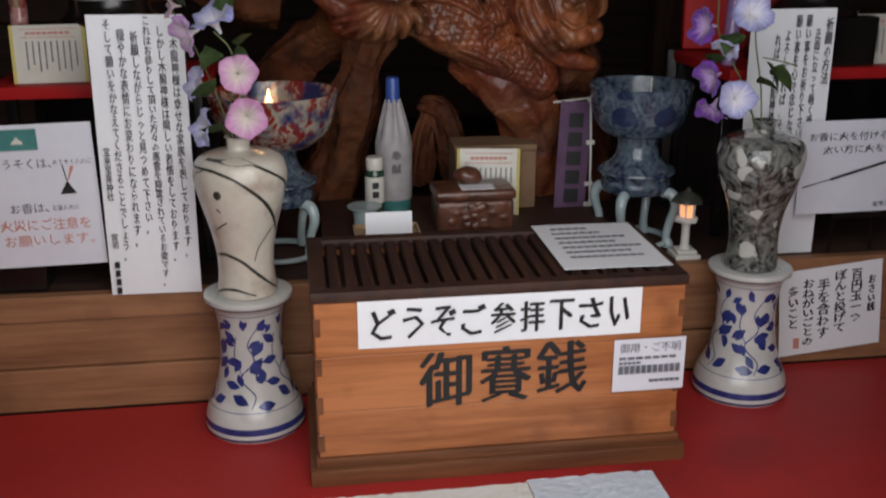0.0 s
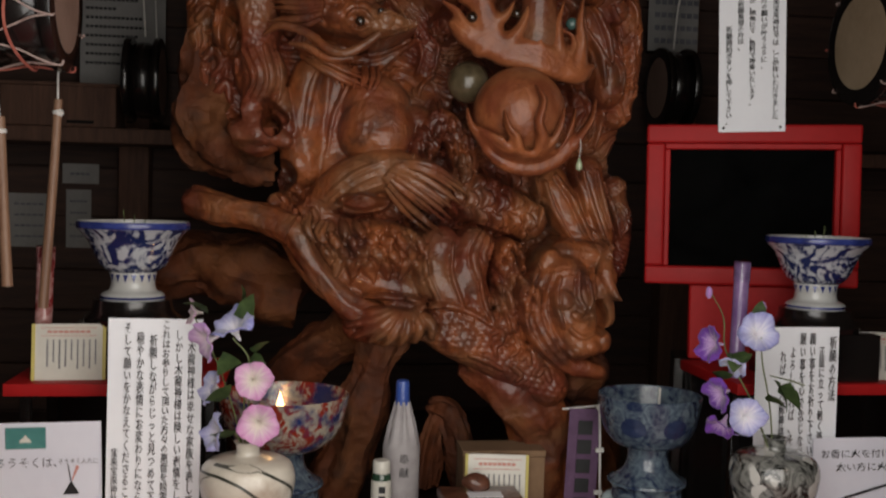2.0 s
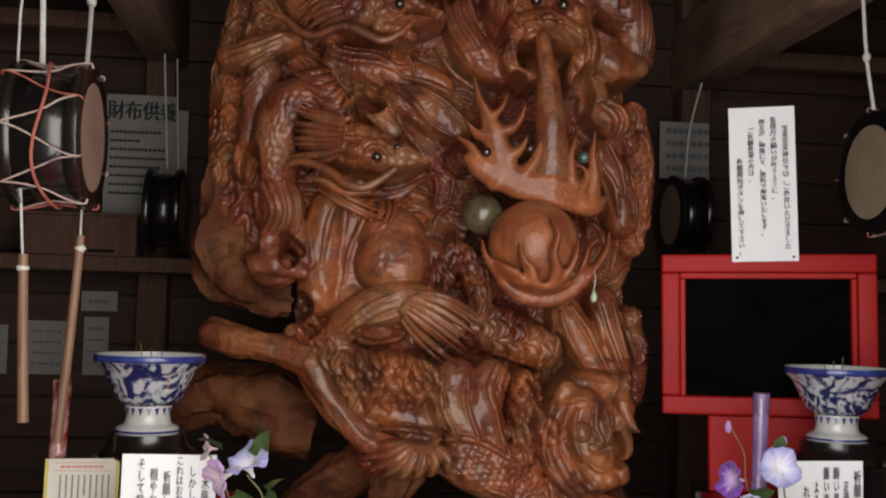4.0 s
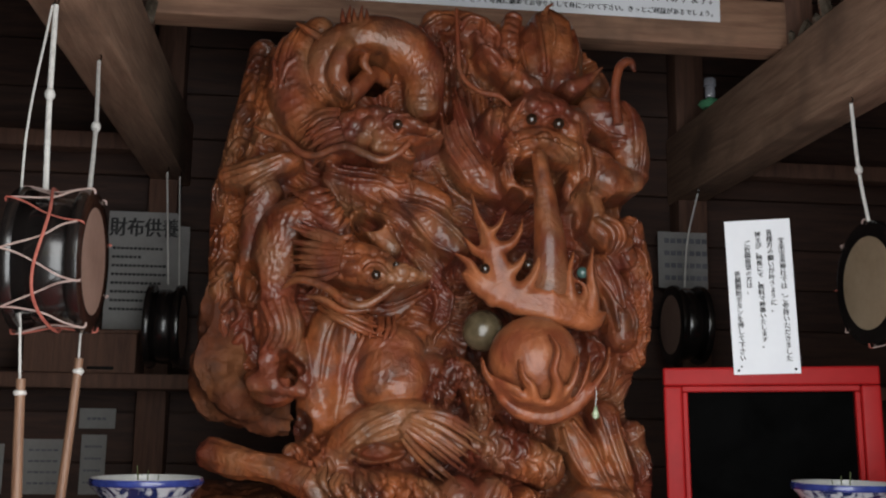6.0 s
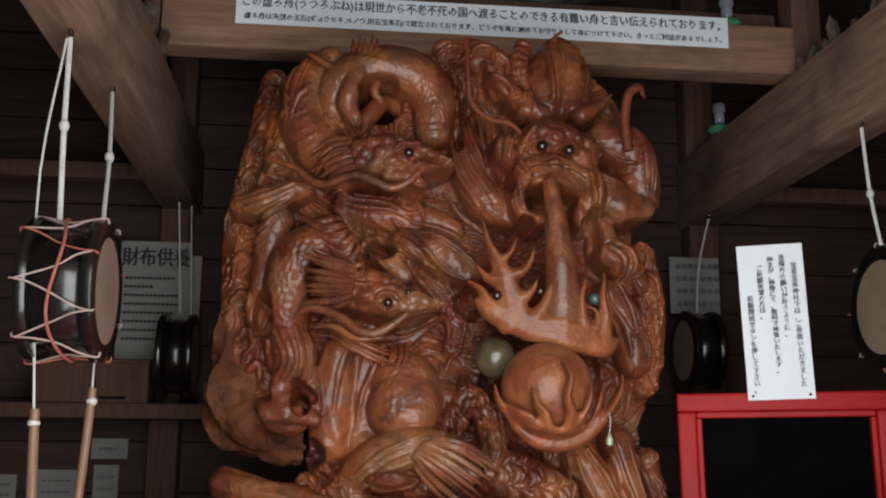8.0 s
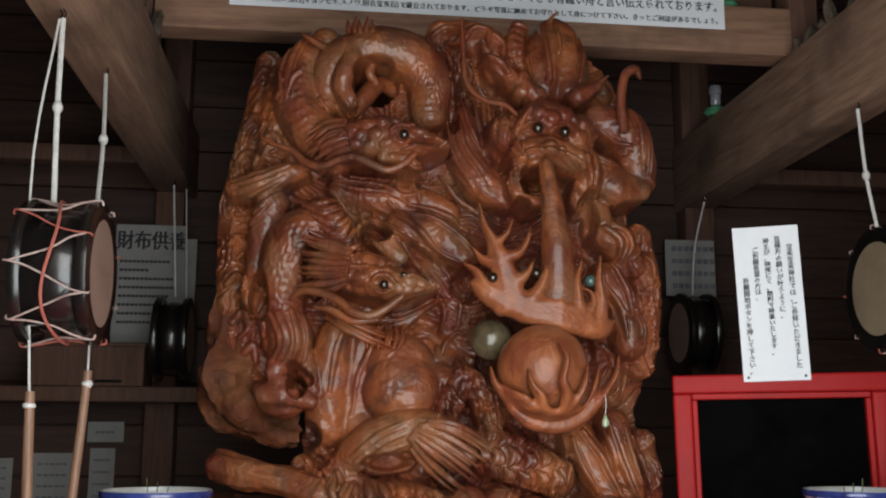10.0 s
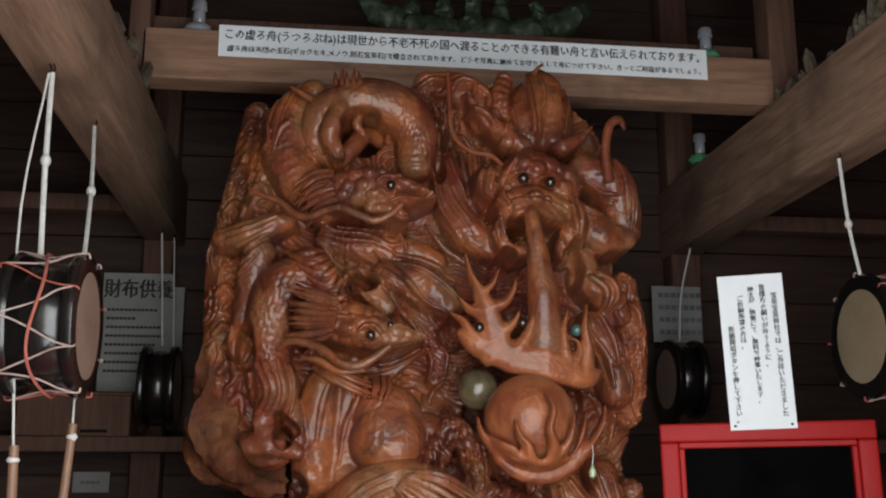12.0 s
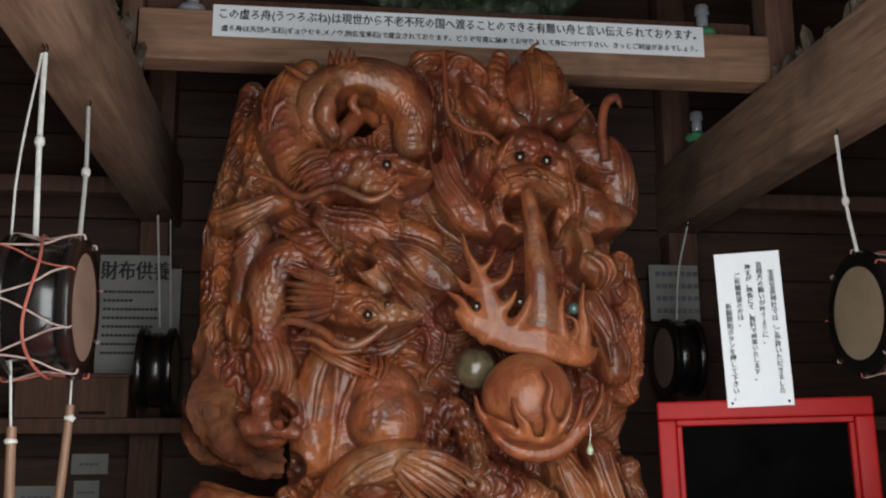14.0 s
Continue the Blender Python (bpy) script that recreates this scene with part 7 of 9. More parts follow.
def vase_stand(x, y, turn, seed):
    rnd = random.Random(seed)
    v = thing("vase_stand", pose(x, y, PLATFORM_Z, 0, 0, turn), "white porcelain stand with cobalt vines on the red platform", "stand", "vase stands")
    body = fine_profile([(0.112, 0.0), (0.117, 0.012), (0.116, 0.022), (0.115, 0.034), (0.108, 0.06), (0.092, 0.095), (0.079, 0.14), (0.072, 0.2), (0.073, 0.26), (0.082, 0.305),
                         (0.093, 0.318), (0.1, 0.324)], 60)
    bm = bmesh.new()
    lathe(bm, [(0, 0.0)] + body + [(0.101, 0.329), (0.1, 0.335), (0.094, 0.337), (0.06, 0.334), (0, 0.332)], 56)
    part("body", bm, M_PORCELAIN, v)
    for z0, z1 in ((0.004, 0.011), (0.021, 0.037)):
        bm = bmesh.new()
        lathe(bm, [(radius_at(body, z0 + (z1 - z0) * k / 3) + 0.0008, z0 + (z1 - z0) * k / 3) for k in range(4)], 56)
        part("blue_band", bm, M_COBALT, v, "cobalt blue band")
    for z0, z1 in ((0.319, 0.3235), (0.071, 0.0725), (0.299, 0.3005)):
        bm = bmesh.new()
        lathe(bm, [(radius_at(body, z0 + (z1 - z0) * k / 2) + 0.0008, z0 + (z1 - z0) * k / 2) for k in range(3)], 56)
        part("blue_line", bm, M_COBALT, v, "thin cobalt line")
    for k in range(5):
        bm = bmesh.new()
        a0 = k * 72 - 100
        brush(bm, body, [(a0 + 8, 0.08, 0.002), (a0 + 14, 0.11, 0.003), (a0 - 8, 0.15, 0.003), (a0 + 16, 0.19, 0.003), (a0 + 6, 0.23, 0.0025), (a0 + 26, 0.275, 0.002)])
        brush(bm, body, [(a0 - 6, 0.155, 0.002), (a0 - 20, 0.20, 0.0025), (a0 - 14, 0.25, 0.002)])
        for da, z, ang, s in ((6, 0.09, 160, 0.034), (16, 0.088, 20, 0.032), (-8, 0.13, 150, 0.03), (10, 0.165, 30, 0.034), (-10, 0.19, 200, 0.03), (16, 0.2, 60, 0.028),
                              (-16, 0.23, 120, 0.03), (22, 0.262, 60, 0.024), (0, 0.265, 100, 0.022), (-24, 0.275, 200, 0.022), (30, 0.14, 90, 0.026), (30, 0.235, 250, 0.03)):
            leaf_dab(bm, body, a0 + da + rnd.uniform(-4, 4), z + rnd.uniform(-0.004, 0.004), ang + rnd.uniform(-20, 20), s)
            if rnd.random() < 0.6:
                leaf_dab(bm, body, a0 + da + rnd.uniform(-4, 4), z + rnd.uniform(-0.006, 0.006), ang + rnd.choice((-38, 38)), s * 0.8)
        part("painted_vine", bm, M_COBALT, v, "cobalt painted vine and leaves", smooth=False)
    return v


VASE = [(0.066, 0.0), (0.068, 0.012), (0.0635, 0.05), (0.064, 0.1), (0.074, 0.16), (0.09, 0.22), (0.101, 0.27), (0.103, 0.30), (0.094, 0.328), (0.07, 0.342), (0.04, 0.347), (0.026, 0.352), (0.026, 0.372), (0.031, 0.38)]


def cream_vase(x, y, z):
    v = thing("flower_vase", pose(x, y, z), "cream glazed vase with dark trailing veins on a porcelain stand", "vase", "altar vases")
    prof = fine_profile([(r, h * 0.95) for r, h in VASE], 60)
    bm = bmesh.new()
    lathe(bm, [(0, 0)] + prof + [(0.024, 0.362), (0.022, 0.3)], 56)
    part("body", bm, M_CREAM_GLAZE, v)
    for pts in ([(-170, 0.303, .004), (-143, 0.305, .005), (-121, 0.303, .006), (-96, 0.288, .006), (-73, 0.257, .007), (-54, 0.224, .008), (-36, 0.187, .007), (-18, 0.15, .006)],
                [(-84, 0.32, .012), (-71, 0.317, .007), (-47, 0.294, .006), (-19, 0.261, .007), (-10, 0.23, .005)],
                [(-155, 0.10, .003), (-143, 0.104, .006), (-124, 0.106, .007), (-95, 0.091, .007), (-68, 0.062, .007), (-40, 0.033, .006), (-15, 0.012, .005)],
                [(-160, 0.010, .004), (-136, 0.022, .005), (-111, 0.025, .006), (-90, 0.018, .004), (-72, 0.010, .003)],
                [(-150, 0.322, .004), (-120, 0.322, .005), (-98, 0.321, .012), (-80, 0.32, .012)],
                [(-165, 0.27, .002), (-155, 0.29, .002), (-140, 0.302, .003)], [(-135, 0.165, .002), (-125, 0.175, .003), (-112, 0.187, .003)],
                [(-70, 0.09, .002), (-62, 0.12, .003), (-45, 0.15, .003), (-25, 0.175, .002)], [(-124, 0.219, .002), (-121, 0.215, .005), (-118, 0.21, .002)],
                [(60, 0.3, .006), (90, 0.2, .005), (120, 0.1, .006)], [(150, 0.3, .006), (170, 0.2, .005), (190, 0.06, .006)]):
        bm = bmesh.new()
        brush(bm, prof, pts)
        part("dark_vein", bm, M_DARK_VEIN, v, "dark green-black vein in the glaze", smooth=False)
    bm = bmesh.new()
    ball(bm, (0, 0, 0), 0.0098, 14, 8, (1, 0.3, 1.1))
    spot = part("dark_spot", bm, M_DARK_VEIN, v, "round black spot")
    a = math.radians(-118)
    rr = radius_at(prof, 0.252)
    spot.matrix_local = pose(rr * math.cos(a), rr * math.sin(a), 0.252, 0, 0, -28)
    return v


def grey_vase(x, y, z):
    v = thing("flower_vase", pose(x, y, z), "grey marbled glazed vase with pale pebble shapes on a porcelain stand", "vase", "altar vases")
    bm = bmesh.new()
    lathe(bm, [(0, 0)] + fine_profile([(r * (1.0 if h > 0.2 else 0.94), h * 0.95) for r, h in VASE], 60) + [(0.024, 0.362), (0.022, 0.3)], 56)
    part("body", bm, M_GREY_PEBBLE, v)
    return v


PX_L, PX_R, VASE_Y = -0.122, 1.098, 2.235
vase_stand(PX_L, VASE_Y, 0, 3)
vase_stand(PX_R, VASE_Y, 140, 5)
cream_vase(PX_L, VASE_Y, PLATFORM_Z + 0.336)
grey_vase(PX_R, VASE_Y, PLATFORM_Z + 0.336)


# ---- cloth morning glories ----
def petal_material(name, throat, mid, edge):
    mt = bpy.data.materials.new(name)
    mt.use_nodes = True
    nd, ln = mt.node_tree.nodes, mt.node_tree.links
    b = nd["Principled BSDF"]
    tc, gr = nd.new("ShaderNodeTexCoord"), nd.new("ShaderNodeSeparateXYZ")
    ln.new(tc.outputs["Object"], gr.inputs[0])
    le = nd.new("ShaderNodeVectorMath")
    le.operation = 'LENGTH'
    fl = nd.new("ShaderNodeVectorMath")
    fl.operation = 'MULTIPLY'
    fl.inputs[1].default_value = (1, 1, 0)
    ln.new(tc.outputs["Object"], fl.inputs[0])
    ln.new(fl.outputs[0], le.inputs[0])
    nz = nd.new("ShaderNodeTexNoise")
    nz.inputs["Scale"].default_value = 70
    ln.new(tc.outputs["Object"], nz.inputs["Vector"])
    ma = nd.new("ShaderNodeMath")
    ma.operation = 'MULTIPLY_ADD'
    ma.inputs[1].default_value = 20.0
    ln.new(le.outputs["Value"], ma.inputs[0])
    mb = nd.new("ShaderNodeMath")
    mb.operation = 'MULTIPLY_ADD'
    mb.inputs[1].default_value, mb.inputs[2].default_value = 0.3, -0.15
    ln.new(nz.outputs["Fac"], mb.inputs[0])
    nm = nd.new("ShaderNodeVectorMath")
    nm.operation = 'NORMALIZE'
    ln.new(fl.outputs[0], nm.inputs[0])
    ray = nd.new("ShaderNodeTexNoise")
    ray.inputs["Scale"].default_value, ray.inputs["Detail"].default_value = 4.5, 3
    ln.new(nm.outputs[0], ray.inputs["Vector"])
    mr = nd.new("ShaderNodeMath")
    mr.operation = 'MULTIPLY_ADD'
    mr.inputs[1].default_value = 0.9
    ln.new(ray.outputs["Fac"], mr.inputs[0])
    ms = nd.new("ShaderNodeMath")
    ms.operation = 'SUBTRACT'
    ms.inputs[1].default_value = 0.5
    ln.new(mb.outputs[0], mr.inputs[2])
    ln.new(mr.outputs[0], ms.inputs[0])
    ln.new(ms.outputs[0], ma.inputs[2])
    rp = nd.new("ShaderNodeValToRGB")
    rp.color_ramp.elements[0].position, rp.color_ramp.elements[0].color = 0.12, (*throat, 1)
    rp.color_ramp.elements[1].position, rp.color_ramp.elements[1].color = 0.95, (*edge, 1)
    e = rp.color_ramp.elements.new(0.5)
    e.color = (*mid, 1)
    ln.new(ma.outputs[0], rp.inputs[0])
    ln.new(rp.outputs[0], b.inputs["Base Color"])
    b.inputs["Roughness"].default_value = 0.75
    b.inputs["Sheen Weight"].default_value = 0.3
    b.inputs["Subsurface Weight"].default_value = 0.15
    b.inputs["Subsurface Radius"].default_value = (0.01, 0.006, 0.008)
    return mt


M_PINK = petal_material("pink_cloth_petal", (0.62, 0.56, 0.5), (0.55, 0.33, 0.47), (0.50, 0.17, 0.40))
M_LILAC = petal_material("lilac_cloth_petal", (0.70, 0.68, 0.72), (0.42, 0.42, 0.62), (0.2, 0.2, 0.44))
M_VIOLET = petal_material("violet_cloth_petal", (0.5, 0.34, 0.55), (0.13, 0.03, 0.28), (0.11, 0.022, 0.24))
M_MAUVE = petal_material("mauve_cloth_petal", (0.74, 0.66, 0.7), (0.52, 0.34, 0.54), (0.34, 0.17, 0.42))


def blossom(parent, c, aim, r, mt, seed=0):
    """A trumpet of cloth with five soft lobes, its mouth towards aim."""
    r *= 0.9
    bm = bmesh.new()
    seg, rings = 40, []
    for q, (fr, fz) in enumerate(((0.07, -1.05), (0.12, -0.7), (0.24, -0.42), (0.46, -0.22), (0.72, -0.08), (0.9, -0.02), (1.0, -0.03), (1.03, -0.09))):
        ring = []
        for i in range(seg):
            a = 2 * math.pi * i / seg
            lobe = 1 + 0.05 * fr * math.cos(5 * a + seed) + 0.04 * fr * math.sin(3 * a + seed * 2) + 0.025 * fr * math.sin(13 * a + seed)
            wave = 0.12 * fr * fr * math.sin(5 * a + seed + 1) + 0.07 * fr * fr * math.sin(9 * a + seed) + 0.16 * fr ** 3 * math.sin(2 * a + seed * 3)
            ring.append(bm.verts.new((r * fr * lobe * math.cos(a), r * fr * lobe * math.sin(a), r * (fz + wave))))
        rings.append(ring)
    for a, b in zip(rings, rings[1:]):
        for i in range(seg):
            bm.faces.new((a[i], a[(i + 1) % seg], b[(i + 1) % seg], b[i]))
    bm.faces.new(rings[0][::-1])
    ob = part("blossom", bm, mt, parent, {M_PINK: "pink trumpet blossom", M_LILAC: "lilac-blue trumpet blossom", M_VIOLET: "violet trumpet blossom", M_MAUVE: "mauve trumpet blossom"}[mt])
    ob.matrix_local = Matrix.Translation(c) @ Vector(aim).to_track_quat('Z', 'Y').to_matrix().to_4x4()
    return ob


def leaf(parent, c, aim, size, roll=0):
    bm = bmesh.new()
    n, left, right, mid = 7, [], [], []
    for k in range(n + 1):
        u = k / n
        w = 0.52 * math.sin(math.pi * min(1, u * 0.92 + 0.1)) ** 0.8 * (1 - u * 0.55) + (0.16 if k == 1 else 0)
        zz = 0.16 * math.sin(u * 2.6)
        mid.append(bm.verts.new((0, u * size, zz * size)))
        left.append(bm.verts.new((-w * size * (1 if k < n else 0.02), u * size - 0.06 * size * (k == 1), (zz + 0.12 * w) * size)))
        right.append(bm.verts.new((w * size * (1 if k < n else 0.02), u * size - 0.06 * size * (k == 1), (zz + 0.12 * w) * size)))
    for k in range(n):
        bm.faces.new((left[k], mid[k], mid[k + 1], left[k + 1]))
        bm.faces.new((mid[k], right[k], right[k + 1], mid[k + 1]))
    bmesh.ops.solidify(bm, geom=bm.faces[:], thickness=0.0008)
    ob = part("leaf", bm, M_CRIMSON_LEAF, parent)
    ob.matrix_local = Matrix.Translation(c) @ Vector(aim).to_track_quat('Y', 'Z').to_matrix().to_4x4() @ pose(0, 0, 0, 0, roll, 0)
    return ob


def spray(x, y, z, label, flowers, leaves, stems, buds=()):
    s = thing("flower_spray", pose(x, y, z), label, "flowers", "cloth flowers")
    for pts in stems:
        bm = bmesh.new()
        tube(bm, [(a, b, c, w) for a, b, c, w in pts], 6)
        part("stem", bm, M_STEM, s)
    for k, (c, aim, r, mt) in enumerate(flowers):
        blossom(s, c, aim, r, mt, k * 1.7)
    for k, (c, aim, size) in enumerate(leaves):
        leaf(s, c, aim, size, (-30, 20, 45, -10)[k % 4])
    for c, r in buds:
        bm = bmesh.new()
        ball(bm, c, r, 12, 8, (0.7, 0.7, 1.3))
        part("bud", bm, M_MAUVE, s, "closed bud")
    return s


NECK = PLATFORM_Z + 0.336 + 0.34
spray(PX_L, VASE_Y, NECK, "pink and lilac cloth morning glories standing in the cream vase",
      [((0.012, -0.06, 0.165), (0.1, -1, 0.1), 0.044, M_PINK), ((0.024, -0.07, 0.072), (0.05, -1, 0.0), 0.047, M_PINK),
       ((-0.04, -0.03, 0.285), (-0.35, -0.35, 0.75), 0.052, M_LILAC), ((-0.10, -0.03, 0.24), (-0.8, -0.5, -0.3), 0.046, M_MAUVE),
       ((-0.085, -0.02, 0.145), (-0.75, -0.3, 0.35), 0.042, M_LILAC), ((-0.075, -0.03, 0.05), (-0.7, -0.35, 0.2), 0.045, M_LILAC),
       ((-0.13, 0.03, 0.30), (-0.9, -0.2, 0.1), 0.03, M_PINK)],
      [((-0.01, -0.02, 0.29), (0.3, -0.1, 0.8), 0.06), ((-0.09, 0.0, 0.30), (-0.9, 0.0, 0.25), 0.06), ((-0.04, -0.04, 0.13), (-0.5, -0.5, -0.1), 0.065), ((0.01, -0.02, 0.22), (0.8, -0.3, 0.4), 0.05),
       ((-0.03, -0.03, 0.21), (-0.5, -0.3, -0.6), 0.055), ((-0.04, -0.04, 0.04), (-0.4, -0.6, 0.1), 0.06), ((0.0, -0.01, 0.2), (0.6, -0.4, -0.1), 0.045), ((-0.02, 0, 0.32), (-0.1, 0, 1), 0.045)],
      [[(0, 0, -0.08, .002), (-0.01, -0.01, 0.1, .002), (0.0, -0.02, 0.2, .002), (-0.035, -0.02, 0.25, .0018)], [(0, 0, -0.05, .002), (0.0, -0.01, 0.1, .002), (0.01, -0.02, 0.16, .0018)],
       [(0, 0, -0.05, .002), (-0.03, 0.0, 0.08, .002), (-0.07, -0.01, 0.2, .0018), (-0.12, 0.02, 0.29, .0015)], [(0, 0, -0.05, .002), (-0.02, -0.01, 0.03, .002), (-0.05, -0.02, 0.05, .0018)]])
spray(PX_R, VASE_Y, NECK, "violet and blue cloth morning glories standing in the grey vase",
      [((-0.185, -0.02, 0.245), (-0.95, -0.25, 0.1), 0.046, M_VIOLET), ((-0.07, -0.04, 0.275), (-0.15, -0.85, 0.3), 0.05, M_LILAC), ((-0.125, -0.02, 0.19), (-0.5, -0.3, -0.7), 0.038, M_LILAC),
       ((-0.165, -0.03, 0.125), (-0.9, -0.3, -0.25), 0.044, M_VIOLET), ((-0.105, -0.07, 0.085), (-0.2, -1, 0.15), 0.046, M_LILAC), ((-0.155, -0.04, 0.05), (-0.55, -0.35, -0.75), 0.042, M_VIOLET)],
      [((-0.035, -0.05, 0.165), (0.15, -0.25, -0.9), 0.085), ((-0.02, -0.05, 0.15), (0.45, -0.3, -0.7), 0.07), ((-0.09, -0.02, 0.2), (-0.6, -0.3, 0.3), 0.05), ((-0.11, -0.02, 0.22), (-0.3, -0.3, -0.7), 0.05), ((-0.05, -0.04, 0.12), (0.5, -0.4, -0.3), 0.055),
       ((-0.13, -0.01, 0.16), (-0.6, -0.2, 0.2), 0.05), ((-0.06, -0.01, 0.31), (0.2, 0.1, 0.8), 0.035)],
      [[(0, 0, -0.1, .002), (-0.02, -0.01, 0.08, .002), (-0.05, -0.02, 0.2, .002), (-0.06, -0.03, 0.26, .0018)], [(0, 0, -0.05, .002), (-0.06, 0.0, 0.1, .002), (-0.13, 0.0, 0.22, .0016), (-0.14, 0.0, 0.3, .0014), (-0.17, 0.0, 0.355, .0012)],
       [(0, 0, -0.05, .002), (-0.05, -0.02, 0.05, .002), (-0.1, -0.03, 0.06, .002)], [(-0.03, -0.02, 0.17, .0016), (0.0, -0.05, 0.165, .0016), (0.035, -0.06, 0.155, .002)]],
      [((-0.178, 0.0, 0.36), 0.011), ((-0.045, 0.0, 0.325), 0.012)])


# ---- footed bowls ----
def big_bowl(x, y, label, rim_r, mt_out, mt_foot, group):
    v = thing("footed_bowl", pose(x, y, SILL_Z), label, "bowl", group)
    k = rim_r / 0.137
    out = fine_profile([(0.052 * k, 0.297), (0.088 * k, 0.306), (0.116 * k, 0.34), (0.129 * k, 0.385), (0.137 * k, 0.432)], 24)
    ins = [(r - 0.006, z + 0.002) for r, z in out[::-1]]
    bm = bmesh.new()
    lathe(bm, [(0, 0.296)] + out + [(rim_r - 0.003, 0.436)] + ins + [(0, 0.305)], 56)
    part("bowl", bm, mt_out, v)
    bm = bmesh.new()
    lathe(bm, fine_profile([(0.098, 0.208), (0.088, 0.216), (0.062, 0.24), (0.053, 0.27), (0.055, 0.298)], 16), 48)
    part("neck", bm, mt_foot, v)
    bm = bmesh.new()
    lathe(bm, [(0, 0.150)] + fine_profile([(0.086, 0.150), (0.093, 0.165), (0.091, 0.185), (0.098, 0.197), (0.104, 0.203), (0.102, 0.209)], 16) + [(0, 0.209)], 48)
    part("stand_ring", bm, mt_foot, v)
    for q in range(4):
        a = math.radians(45 + 90 * q + 8)
        bm = bmesh.new()
        pts = [(r * math.cos(a), r * math.sin(a), z, w) for r, z, w in ((0.075, 0.152, .014), (0.104, 0.146, .015), (0.114, 0.115, .0135), (0.1, 0.07, .0115), (0.094, 0.03, .0115), (0.1, 0.009, .015), (0.1, 0.001, .015))]
        tube(bm, pts, 10)
        part("leg", bm, M_CELADON, v, "pale celadon curved leg")
    bm = bmesh.new()
    lathe(bm, fine_profile([(0.09, 0.005), (0.1, 0.01), (0.1, 0.018), (0.09, 0.02)], 10), 40)
    part("foot_ring", bm, M_CELADON, v)
    return v


blue = big_bowl(0.905, 2.56, "mottled blue and white footed incense bowl on a four-legged stand", 0.137, M_BLUE_WARE, M_BLUE_WARE, "footed bowls")
for q in range(7):
    a = math.radians(-128 + q * 51)
    prof = [(0.052, 0.297), (0.088, 0.306), (0.116, 0.34), (0.129, 0.385), (0.137, 0.432)]
    for rr, mtl, nm in ((0.030, M_DIM_BLUE, "blue_medallion"),):
        bm = bmesh.new()
        rows = []
        for j in range(5):
            rad = rr * j / 4 * 1.0
            ring = []
            for i in range(20):
                th = 2 * math.pi * i / 20
                zz = 0.366 + rad * math.sin(th) * (0.85 if nm == "blue_medallion" else 0.35)
                r0 = radius_at(fine_profile(prof, 24), zz) + (0.0009 if nm == "blue_medallion" else 0.0016)
                aa = a + rad * math.cos(th) * 1.15 / r0
                ring.append(bm.verts.new((r0 * math.cos(aa), r0 * math.sin(aa), zz)))
            rows.append(ring)
        for r1, r2 in zip(rows, rows[1:]):
            for i in range(20):
                bm.faces.new((r1[i], r1[(i + 1) % 20], r2[(i + 1) % 20], r2[i]))
        bmesh.ops.remove_doubles(bm, verts=bm.verts[:], dist=1e-6)
        part(nm, bm, mtl, blue, smooth=True)
imari = big_bowl(-0.05, 2.58, "red, blue and white painted footed bowl with a candle in it", 0.165, M_IMARI, M_BLUE_WARE, "footed bowls")


def candle(x, y, z):
    c = thing("candle", pose(x, y, z), "short white candle burning in a painted bowl", "candle")
    bm = bmesh.new()
    lathe(bm, [(0, 0), (0.012, 0), (0.012, 0.052), (0.009, 0.056), (0, 0.055)], 16)
    part("wax", bm, M_WAX, c)
    bm = bmesh.new()
    tube(bm, [(0, 0, 0.054, .001), (0, 0, 0.064, .001)], 6)
    part("wick", bm, M_INK, c)
    bm = bmesh.new()
    lathe(bm, [(0.001, 0.06), (0.0085, 0.072), (0.0098, 0.082), (0.005, 0.098), (0.0, 0.116)], 12)
    part("flame", bm, M_FLAME, c, "bright flame")
    lamp = bpy.data.lights.new("candle_light", 'POINT')
    lamp.energy, lamp.color, lamp.shadow_soft_size = 0.35, (1.0, 0.55, 0.22), 0.012
    lo = new("candle_light", lamp)
    lo.location = (x, y, z + 0.12)


candle(-0.058, 2.50, 1.07)


def incense_ash(x, y, z, r):
    bm = bmesh.new()
    lathe(bm, [(0, -0.004), (r, 0.0), (r * 0.7, 0.006), (0, 0.008)], 32)
    ob = finish("ash", bm, M_FLOOR)
    ob.matrix_world = pose(x, y, z)
    tagged(ob, "grey ash bed in the footed bowl", "ash")


incense_ash(0.905, 2.56, SILL_Z + 0.38, 0.119)
incense_ash(-0.05, 2.58, SILL_Z + 0.30, 0.095)
bm = bmesh.new()
tube(bm, [(0, 0, 0, .0035), (0.002, 0, 0.062, .0035)], 8)
ob = finish("incense_stick", bm, M_WHITE)
ob.matrix_world = pose(0.945, 2.60, SILL_Z + 0.382)
tagged(ob, "white candle stub in the ash of the blue bowl", "candle")

# ---- low altar stand behind the box and what stands on it ----
TABLE_Z = 0.79
t = thing("altar_stand", pose(0.5, 2.66, SILL_Z), "low dark wooden stand behind the offering box", "stand")
bm = bmesh.new()
box(bm, -0.44, 0.34, -0.24, 0.24, 0.04, 0.06, 0.003)
part("top", bm, M_BOX_DARK, t)
for x in (-0.42, 0.30):
    bm = bmesh.new()
    box(bm, x, x + 0.02, -0.23, 0.23, 0.0, 0.04, 0.002)
    part("side", bm, M_BOX_DARK, t)


